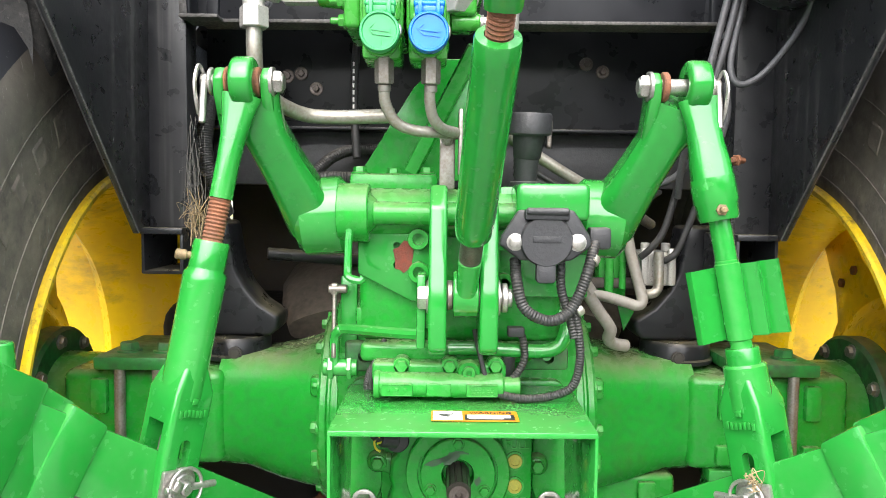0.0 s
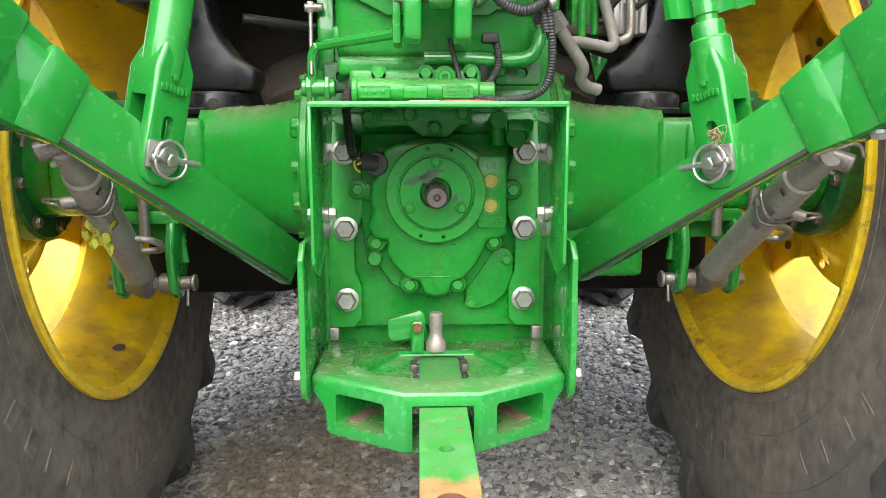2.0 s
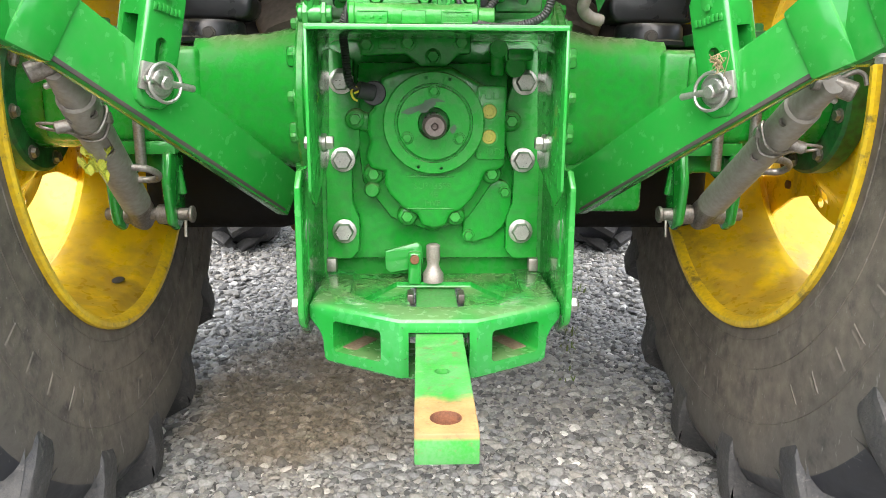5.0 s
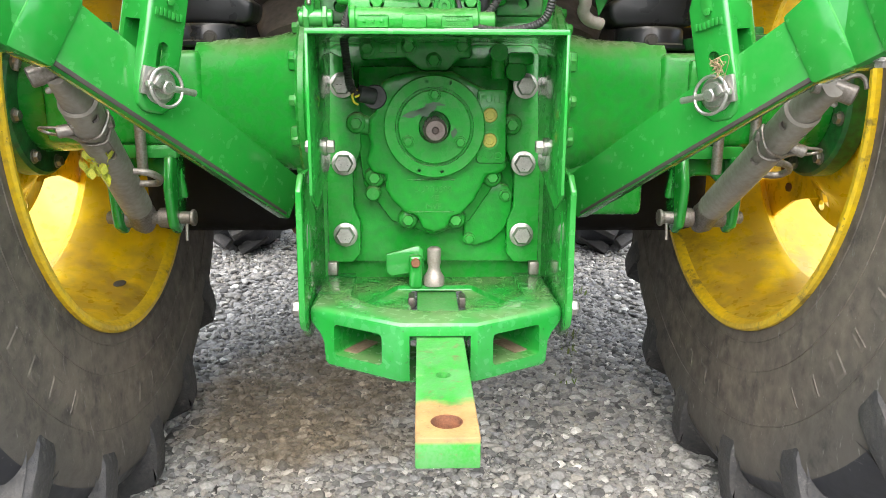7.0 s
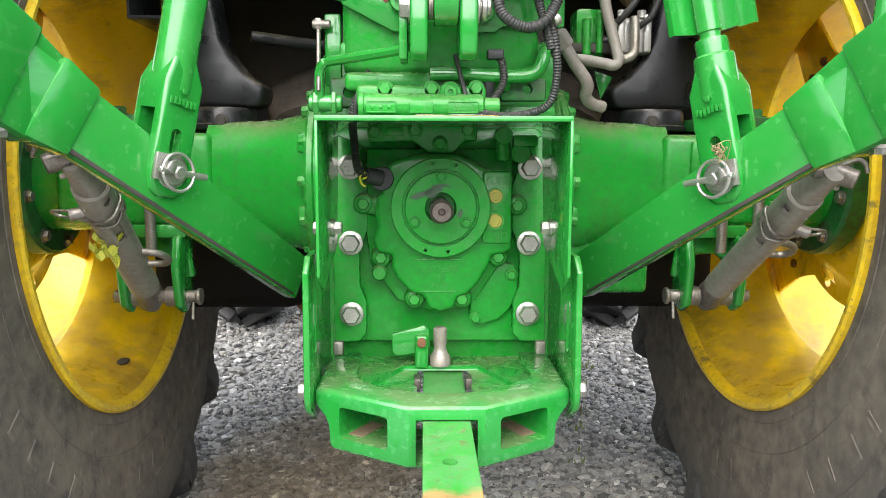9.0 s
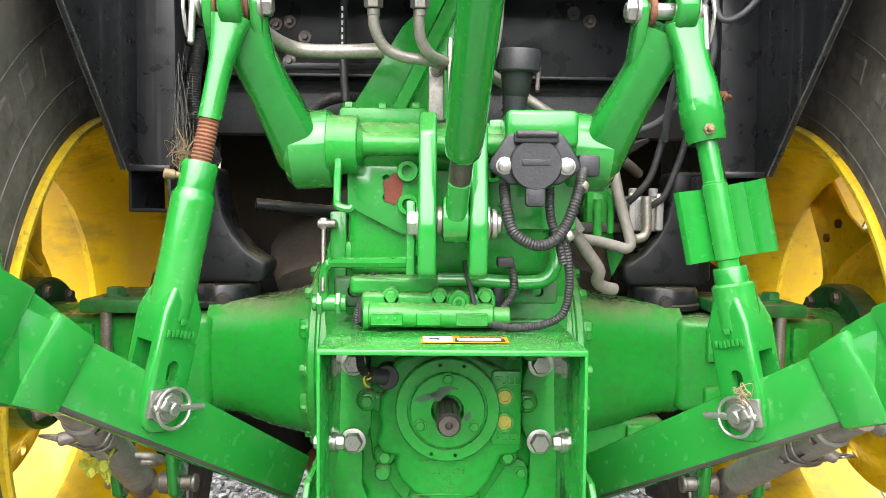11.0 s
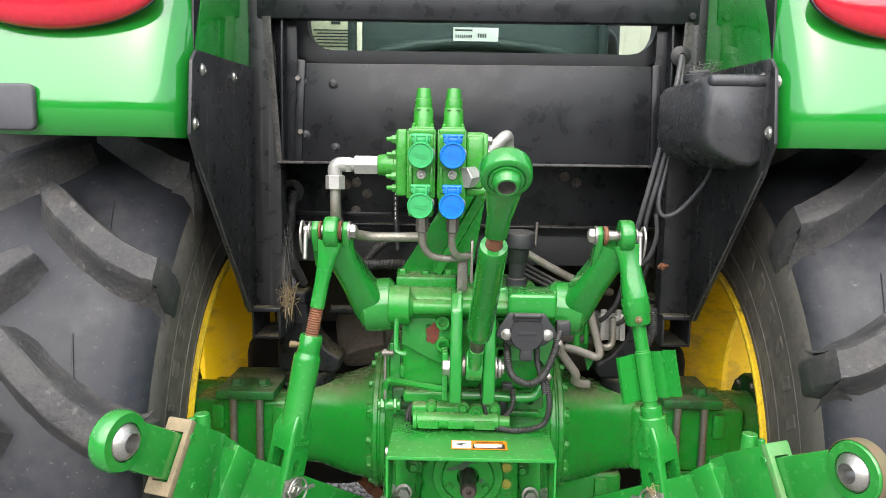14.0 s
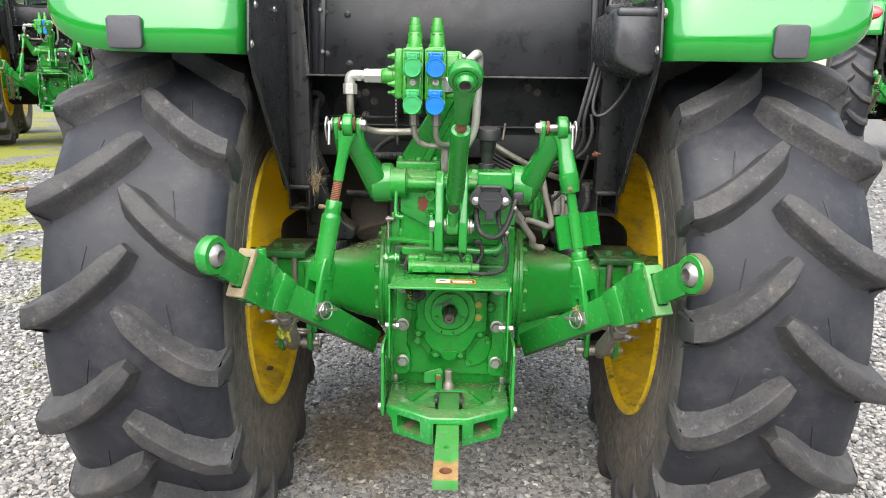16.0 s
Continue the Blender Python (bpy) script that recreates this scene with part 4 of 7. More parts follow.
    part("lettering", letters("ADD", .0165, facing(.954) @ Matrix.Translation((.09, .712, 0)), .0022), CAST, plug)
    for word, x, z, size in (("SU303598", -.001, .6565, .0145), ("ME", -.001, .6425, .0135), ("MVF", -.001, .629, .0135)):
        part("lettering", letters(word, size, facing(.9595) @ Matrix.Translation((x, z, 0)), .0016), CAST, cov)
    for z in (.6725, .6205):
        part("cast_line", box((-.005, .9595, z), (.076, .003, .0018), None, .0006), CAST, cov)
    part("blank_cover", prism([(.052, .615), (.062, .638), (.082, .656), (.108, .664), (.124, .658), (.132, .645), (.13, .61), (.118, .583), (.1, .566), (.07, .556), (.056, .557), (.05, .57)], .024, facing(1.022), .004, 3), CAST, face)
    for x, z in ((.119, .642), (.06, .569)):
        part("cover_bolt", hex_bolt((x, .996, z), BACK, .014, .007), CAST, face)
    for s in (-1, 1):
        fl = prism([(s * .128, .855), (s * .174, .875), (s * .176, .53), (s * .135, .53), (s * .122, .545), (s * .122, .60), (s * .132, .625), (s * .132, .68), (s * .118, .72), (s * .118, .79), (s * .128, .82)][::s], .024, facing(1.012), .003)
        part("side_flange", fl, CAST, face)
        for z in (.82, .697, .579):
            part("flange_bolt", hex_bolt((s * .1455, .980, z), BACK, .027, .014), ZINC, tractor, "zinc-plated hexagon bolt")
        part("spacer", box((s * .168, .985, .522), (.016, .02, .022), None, .002), STEEL, face)
    fb = prism([(-.115, .858), (-.115, .895), (.058, .895), (.058, .862), (.04, .862), (.02, .842), (-.02, .842), (-.045, .862)], .03, facing(1.0), .005)
    part("bolted_flange", fb, CAST, face)
    for x, z in ((-.104, .875), (-.04, .878), (.043, .879), (-.001, .858)):
        part("cover_bolt", hex_bolt((x, .970, z), BACK, .017, .009), CAST, face)
    part("name_pad", box((-.072, .97, .876), (.028, .006, .013), None, .002), CAST, face)
    part("pressure_port", joined(rod((.1, .99, .87), (.1, .955, .87), .014), rod((.1, .97, .87), (.1, .97, .83), .011), box((.135, .97, .862), (.04, .02, .018), None, .004), rod((.128, .99, .843), (.128, .965, .843), .016)), CAST, face)
    sen = part("speed_sensor", joined(rod((-.093, 1.015, .802), (-.093, .958, .802), .019), rod((-.093, .962, .802), (-.118, .952, .808), .013)), PLASTIC, tractor, "black sensor plug with a yellow clip")
    part("clip", joined(tube([(-.118, .945, .812), (-.126, .944, .806), (-.124, .944, .795), (-.117, .944, .79)], .0018, 6), tube([(-.122, .944, .802), (-.112, .944, .806)], .0018, 6)), MARKER, sen, "yellow clip")
    part("sensor_lead", tube([(-.118, .95, .806), (-.13, .945, .82), (-.134, .94, .86), (-.135, .93, .90), (-.12, .92, .935), (-.1, .93, .955)], .0055, ribs=.0015, pitch=.004), RUBBERHOSE, tractor, "black corrugated sensor lead")


SCUFF = material("rubbed_grey_paint", (0.07, 0.09, 0.07), 0.5, spots=(0.03, 0.12, 0.04), scale=90, bump=0.2)
MARKER = material("yellow_paint_mark", (0.7, 0.62, 0.03), 0.5, amount=0.2)
rear_cover()


def shield():
    t = 0.0045
    top = joined(prism([(-.165, .735), (.165, .735), (.17, .965), (-.165, .965)], t, Matrix.Translation((0, 0, .884)), .002), box((0, .737, .884), (.33, t, .006), None, .0015))
    plate = part("power_shaft_guard", top, GREEN, tractor, "folded green sheet guard over the power take-off")
    for s in (-1, 1):
        side = prism([(.735, .886), (.735, .68), (.775, .655), (.93, .70), (.965, .886)], t, upright(s * .163 - t / 2), .0015)
        part("guard_side", side, GREEN, plate)
        gb = joined(hex_bolt((s * .177, .864, .733), (s, 0, 0), .017, .011), rod((s * .177, .864, .733), (s * .146, .864, .733), .0055), rod((s * .176, .864, .733), (s * .166, .864, .733), .009), hex_bolt((s * .158, .864, .733), (-s, 0, 0), .018, .012), rod((s * .161, .864, .733), (s * .157, .864, .733), .0125))
        part("guard_bolt", gb, ZINC, plate, "zinc-plated through bolt with nut")
        part("guard_bolt", hex_bolt((s * .167, .83, .858), (s, 0, 0), .018, .008), ZINC, plate)
        low = prism([(.778, .488), (.772, .505), (.778, .68), (.80, .70), (1.0, .70), (1.0, .455), (.83, .455), (.80, .472)], .009, upright(s * .187 - .0045), .002)
        low = hollowed(low, prism(round_box_outline(.014, .09, .007, .83, .60), .1, upright(s * .187 - .05), 0))
        br = part("hitch_bracket", low, GREEN, tractor, "thick green bracket plate beside the drawbar")
        part("bracket_bolt", hex_bolt((s * .192, .793, .511), (s, 0, 0), .02, .01), ZINC, br)
        part("bracket_bolt", hex_bolt((s * .192, .95, .60), (s, 0, 0), .02, .01), ZINC, br)
    dec = part("warning_label", prism(round_box_outline(.112, .044, .002, .017, .795), .0006, Matrix.Translation((0, 0, .8902)), 0), ORANGE, plate, "orange and white warning label")
    part("pictogram", joined(box((-.018, .795, .8912), (.038, .036, .0006), None, 0)), PAPER, dec)
    fig = joined(box((-.02, .797, .8918), (.02, .003, .0005), Matrix.Rotation(.3, 4, "Z"), 0), box((-.022, .793, .8918), (.014, .005, .0005), Matrix.Rotation(-.5, 4, "Z"), 0))
    part("pictogram_mark", fig, INK, dec)
    part("text_field", box((.036, .788, .8912), (.064, .022, .0006), None, 0), INK, dec)
    part("lettering", letters("WARNING", .0115, Matrix.Translation((.038, .8075, .8912)), .0003), INK, dec)
    part("text_bars", joined(*[box((.035 - (.004 if i == 3 else 0), .7955 - i * .005, .8918), (.056 - (.012 if i == 3 else 0), .0022, .0005), None, 0) for i in range(4)]), PAPER, dec)


shield()


FRAME_GREEN = material("dusty_green_frame_paint", (0.01, 0.24, 0.028), 0.2, amount=0.18, bump=0.1, bump_scale=70, coat=0.5, dust=DUST, dust_amount=0.5, worn=(0.1, 0.42, 0.16), specks=(0.03, 0.05, 0.02))
POCKET_DIRT = material("rusty_brown_dirt", (0.2, 0.155, 0.1), 0.9, spots=(0.13, 0.075, 0.042), scale=30, bump=0.6, bump_scale=200)


def drawbar_frame():
    outline = [(-.182, 1.0), (-.182, .805), (-.05, .722), (.055, .722), (.183, .80), (.183, 1.0)]
    m = Matrix.Translation((0, 0, .424))
    body = prism(outline, .087, m, .0095, 3)
    cuts = [box((.004, .80, .461), (.082, .5, .064), None, 0), prism(round_box_outline(.084, .042, .008, .003, .878), .2, Matrix.Translation((0, 0, .4)), 0),
            prism([(-.133, 1.05), (-.127, .85), (-.084, .798), (-.02, .778), (.03, .778), (.085, .80), (.135, .856), (.133, 1.05)], .05, Matrix.Translation((0, 0, .5015)), .003),
            prism([(-.06, .945), (.062, .945), (.108, .85), (.082, .802), (.03, .784), (-.02, .784), (-.08, .800), (-.108, .85)], .05, Matrix.Translation((0, 0, .493)), .003)]
    for s in (-1, 1):
        turn = math.atan2(.08, .13) * s
        cuts.append(prism(round_box_outline(.082, .045, .006), .13, Matrix.Translation((s * .128, .73, .468)) @ Matrix.Rotation(turn, 4, "Z") @ Matrix.Rotation(radians(-90), 4, "X"), 0))
        # the sides draw in below the shoulder
        cuts.append(prism([(s * .24, .40), (s * .148, .40), (s * .151, .424), (s * .158, .434), (s * .160, .462), (s * .166, .474), (s * .179, .488), (s * .184, .496), (s * .24, .496)][::s], .6, facing(1.1), 0))
    for c in cuts:
        body = hollowed(body, c)
    fr = part("drawbar_frame", body, FRAME_GREEN, tractor, "green cast drawbar support with pockets, chipped edge", smooth=28)
    # a film of brown dirt on the floor of the pockets
    for s in (-1, 1):
        film = prism(round_box_outline(.06, .055, .004), .0012, Matrix.Translation((s * .124, .822, .4455)) @ Matrix.Rotation(math.atan2(.08, .13) * s, 4, "Z"), 0)
        part("pocket_dirt", film, POCKET_DIRT, fr, "brown dirt in the pocket")
    bar = hollowed(box((.004, .71, .474), (.0635, .54, .033), None, .002), rod((.004, .475, .4), (.004, .475, .6), .0165, n=32), rod((.004, .595, .4), (.004, .595, .6), .009, n=20))
    part("drawbar", bar, DRAWBAR, tractor, "steel drawbar, green paint worn to rust at the pin hole", smooth=28)
    part("hole_wall", lathe([(.0158, -.001), (.0167, -.001), (.0167, .0305), (.0158, .0305), (.0158, -.001)], Matrix.Translation((.004, .475, .4595)), 32), RUST, tractor, "rusty pin hole wall")
    for x in (-.036, .042):
        part("keeper_bar", box((x, .882, .495), (.01, .03, .016), None, .002), STEEL_DARK, tractor)
    part("locking_pin", lathe([(0, 0), (.017, 0), (.017, .0135), (.0115, .0215), (.0095, .0295), (.011, .0365), (.0115, .0595), (.008, .0625), (0, .0625)], Matrix.Translation((0, .952, .5013)), 24), ZINC_DULL, tractor, "short bare steel locking pin")
    lat = part("latch_plate", joined(prism([(-.078, .522), (-.07, .515), (-.03, .522), (-.016, .53), (-.018, .56), (-.026, .567), (-.078, .552)], .007, facing(.958), .002), box((-.03, .955, .5245), (.022, .03, .056), None, .006, 3)), GREEN, tractor, "small green latch plate")
    part("latch_pivot", rod((-.03, .955, .541), (-.03, .934, .541), .0075), RUST, lat, "rusty pivot")


ZINC_DULL = material("dull_grey_pin", (0.42, 0.38, 0.35), 0.5, metal=0.55, spots=(0.3, 0.25, 0.22), scale=40, bump=0.2)
drawbar_frame()


# ---- three-point hitch ----
CREAM_GREEN = material("pale_worn_green", (0.06, 0.27, 0.06), 0.5, spots=(0.16, 0.29, 0.12), scale=40, bump=0.3)
def slab(p, q, h0, h1, t, bevel=.004):
    m = axes(tuple(p), tuple(q))
    L = (q - p).length
    bm = prism([(-t / 2, -.5), (t / 2, -.5), (t / 2, .5), (-t / 2, .5)], L, None, 0)
    for v in bm.verts:
        v.co.y *= h0 + (h1 - h0) * v.co.z / L
    bevelled(bm, bevel, 2)
    bmesh.ops.transform(bm, matrix=m, verts=bm.verts)
    return bm


def lower_link(s):
    mir = (lambda b: b) if s > 0 else mirrored
    a, c, ball = V(.233, .982, .640), V(.473, .577, .919), V(.545, .395, 1.029)
    if s < 0:
        a, c, ball = V(.233, .982, .638), V(.473, .577, .934), V(.53, .41, 1.043)
    d0 = (c - a).normalized()
    link = part("lower_link", mir(slab(a, c, .071, .084, .024)), GREEN, tractor, "green forged lower link arm")
    d = (ball - c).normalized()
    low = V(0, 0, -.0395)
    part("worn_underside", mir(slab(a + d0 * .03 + low * .9, c - d0 * .09 + low * 1.1, .005, .006, .0246, .001)), DIRTY, link, "bare dirty lower edge")
    part("link_step", mir(slab(c - d0 * .115, c - d0 * .06, .09, .106, .032, .006)), GREEN, link)
    part("link_sleeve", mir(joined(slab(c - d * .075, c - d * .02, .108, .118, .038, .006), slab(c - d * .025, c + d * .075, .12, .12, .046, .004))), GREEN, link)
    end = slab(c + d * .072, c + d * .086, .123, .123, .048, .003)
    end = hollowed(end, slab(c + d * .06, c + d * .12, .08, .08, .029, 0))
    part("sleeve_edge", mir(end), CREAM if s < 0 else CREAM_GREEN, link, "bare cast end face" if s < 0 else "thinly painted cast end face")
    part("link_end", mir(slab(c + d * .06, ball - d * .03, .076, .072, .026)), GREEN, link)
    side = d.cross(V(0, 0, 1)).normalized()
    m = axes(tuple(ball - side * .02), tuple(ball + side * .02))
    part("ball_socket", mir(lathe([(.029, .003), (.039, .003), (.0385, .006), (.042, .006), (.0455, .011), (.046, .02), (.0455, .031), (.042, .036), (.029, .036), (.029, .003)], m, 40)), GREEN, link)
    if s > 0:
        part("socket_rim", mir(lathe([(.0405, .0055), (.0462, .0115), (.0467, .018), (.0467, .032), (.0455, .033), (.0455, .012), (.0405, .0062), (.0405, .0055)], m, 40)), RUSTY_PAINT, link, "rubbed rusty socket edge")
    bl = bmesh.new()
    bmesh.ops.create_uvsphere(bl, u_segments=28, v_segments=18, radius=.031)
    bmesh.ops.translate(bl, vec=ball, verts=bl.verts)
    part("link_ball", mir(hollowed(bl, rod(tuple(ball - side * .1), tuple(ball + side * .1), .0145))), ZINC, link, "bright steel ball")
    top = c - d * .015 + V(0, 0, .06)
    part("release_knob", mir(joined(rod(tuple(top), tuple(top + V(.0, .0, .035)), .015, .013), rod(tuple(top + d * .03 + V(0, 0, .005)), tuple(top + d * .03 + V(0, 0, .02)), .006))), GREEN, link)
    n = V(-side.x, -side.y, 0) if side.y > 0 else side
    for k in (-1, 1):
        p = c + d * .05 + V(0, 0, k * .042) + n * .022
        part("sleeve_bolt", mir(hex_bolt(tuple(p), tuple(n), .012, .004, False)), GREEN, link)
        q = c + d * (.02 + .03 * k) - V(0, 0, .066)
        part("underside_bolt", mir(hex_bolt(tuple(q), (0, 0, -1), .014, .008)), ZINC, link)


RUSTY_PAINT = material("rusty_chipped_paint", (0.17, 0.095, 0.06), 0.75, spots=(0.12, 0.13, 0.06), scale=50, bump=0.4)
for s in (-1, 1):
    lower_link(s)


def lift_rod(s):
    mir = (lambda b: b) if s > 0 else mirrored
    top, pin = (V(.292, .805, 1.318), V(.380, .753, .813)) if s > 0 else (V(.280, .80, 1.315), V(.371, .757, .82))
    d = (pin - top).normalized()
    at = lambda k: tuple(top + d * k)
    n = V(-.84, -.54, 0).normalized()
    w = d.cross(n).normalized()
    n = w.cross(d).normalized()
    basis = Matrix((w, n, -d)).transposed().to_4x4()
    eye = lathe([(.015, -.0135), (.028, -.0135), (.0305, -.0115), (.0315, -.008), (.0315, .008), (.0305, .0115), (.028, .0135), (.015, .0135), (.015, -.0135)], Matrix.Translation(top) @ Matrix.Rotation(radians(90), 4, "Y"), 36)
    if s < 0:
        up = part("lift_rod", mir(joined(eye, loft([(at(.018), .0255, .0135), (at(.045), .0195, .0135), (at(.075), .0155, .0145), (at(.1), .0142, .0148), (at(.15), .0142, .0142)], power=2.6))), GREEN, tractor, "green adjustable lift rod")
        ridge = [(.0125 + (.0009 if i % 2 else -.0006), i * .0024) for i in range(30)]
        part("thread", mir(lathe([(0, 0)] + ridge + [(0, .07)], axes(at(.145), at(.3)), 18)), RUST, up, "rusty exposed thread")
        part("barrel", mir(lathe([(0, 0), (.021, 0), (.0225, .003), (.0225, .034), (.0225, .036), (.0265, .042), (.027, .05), (.0258, .14), (0, .14)], axes(at(.205), at(.5)), 30)), GREEN, up)
        part("grease_nipple", mir(joined(rod(at(.225), tuple(V(*at(.225)) + V(.03, -.014, .004)), .0045), rod(tuple(V(*at(.225)) + V(.024, -.011, .003)), tuple(V(*at(.225)) + V(.036, -.017, .005)), .0065))), NIPPLE, up)
    else:
        up = part("lift_rod", mir(joined(eye, loft([(at(.018), .0255, .0135), (at(.05), .0205, .0145), (at(.078), .021, .018), (at(.1), .0235, .022), (at(.135), .0245, .0245)], power=3.4))), GREEN, tractor, "green adjustable lift rod with a winged turning sleeve")
        part("barrel", mir(lathe([(0, 0), (.027, 0), (.0275, .03), (.0255, .034), (.025, .05), (.023, .054), (0, .054)], axes(at(.12), at(.5)), 28)), GREEN, up)
        part("inner_rod", mir(joined(rod(at(.17), at(.35), .0135), rod(at(.165), at(.182), .0125))), GREEN, up)
        part("grease_nipple", mir(joined(hex_bolt(tuple(V(*at(.16)) + V(-.004, -.025, 0)), (-.1, -1, 0), .013, .004, False), rod(tuple(V(*at(.16)) + V(-.004, -.025, 0)), tuple(V(*at(.16)) + V(-.005, -.037, 0)), .004))), NIPPLE, up)
        part("lower_barrel", mir(lathe([(0, 0), (.02, 0), (.021, .003), (.021, .03), (.0258, .034), (.0262, .045), (0, .045)], axes(at(.335), at(.5)), 28)), GREEN, up)
        # winged sleeve: a sheet folded into ribs round the rod
        prof = [(-.054, -.004), (-.050, -.010), (-.022, .005), (.0, .010), (.019, .008), (.034, -.007), (.042, .002), (.056, -.013), (.061, -.009)]
        th = .003
        loop = [(x, y) for x, y in prof] + [(x, y + th) for x, y in prof[::-1]]
        across = Matrix.Translation(V(*at(.232))) @ Matrix((V(1, 0, -d.x / d.z).normalized(), V(0, 1, -d.y / d.z).normalized(), d)).transposed().to_4x4()
        part("winged_sleeve", mir(prism(loop, .092, across, 0)), GREEN, up)
        part("sleeve_tube", mir(joined(rod(at(.228), at(.326), .0158, n=28), rod(at(.224), at(.232), .0145))), GREEN, up)
    body = prism([(-.015, .15), (.015, .15), (.0285, .112), (.0285, 0), (.0285, -.012), (.024, -.026), (.013, -.035), (-.013, -.035), (-.024, -.026), (-.0285, -.012), (-.0285, 0), (-.0285, .112)], .058, Matrix.Translation((0, .029, 0)) @ Matrix.Rotation(radians(90), 4, "X"), .006, 3)
    for v in body.verts:
        if v.co.z > .118:
            v.co.y *= .78
    body = hollowed(body, box((0, 0, -.01), (.2, .028, .17), None, 0), prism(round_box_outline(.016, .04, .0078, 0, .034), .2, Matrix.Translation((0, .1, 0)) @ Matrix.Rotation(radians(90), 4, "X"), 0))
    bmesh.ops.transform(body, matrix=Matrix.Translation(pin) @ basis, verts=body.verts)
    fork = part("fork", mir(body), GREEN, up, smooth=32)
    n0 = .188 if s < 0 else .16
    part("fork_neck", mir(rod(tuple(pin - d * n0), tuple(pin - d * .1), .0262, .0268, 32, .003)), GREEN, up)
    marks = joined(*[box((-.018 + i * .006, .0292, .088 + .001 * math.sin(i)), (.0042, .0022, .009), None, .0003) for i in range(7)], box((0, .0292, .103), (.008, .0016, .008), None, .0003))
    bmesh.ops.transform(marks, matrix=Matrix.Translation(pin) @ basis, verts=marks.verts)
    part("cast_marking", mir(marks), GREEN, fork)
    pp = part("rod_pin", mir(joined(rod(tuple(pin - n * .045), tuple(pin + n * .039), .0165), rod(tuple(pin + n * .035), tuple(pin + n * .048), .0085, ease=.002), rod(tuple(pin + n * .029), tuple(pin + n * .032), .0225))), ZINC, up, "zinc-plated pin with linch clip")
    blk = joined(box((-.019, .033, .004), (.022, .007, .034), None, .002), box((-.0135, .042, .004), (.013, .012, .013), Matrix.Rotation(radians(25), 4, "Y"), .003), box((.0, .0405, .0), (.024, .004, .007), None, .001))
    bmesh.ops.transform(blk, matrix=Matrix.Translation(pin) @ basis, verts=blk.verts)
    part("pin_tab", mir(blk), ZINC, pp)
    ring = [tuple(pin + n * (.043 + .004 * math.sin(k)) + (w * math.cos(k) + d * math.sin(k)) * .0235) for k in [2 * math.pi * j / 14 for j in range(14)]]
    part("linch_ring", mir(tube(ring + ring[:1], .0023, 8, 3)), ZINC, pp)
    part("linch_pin", mir(rod(tuple(pin + n * .041 - w * .028), tuple(pin + n * .041 + w * .046), .0045)), ZINC, pp)


for s in (-1, 1):
    lift_rod(s)


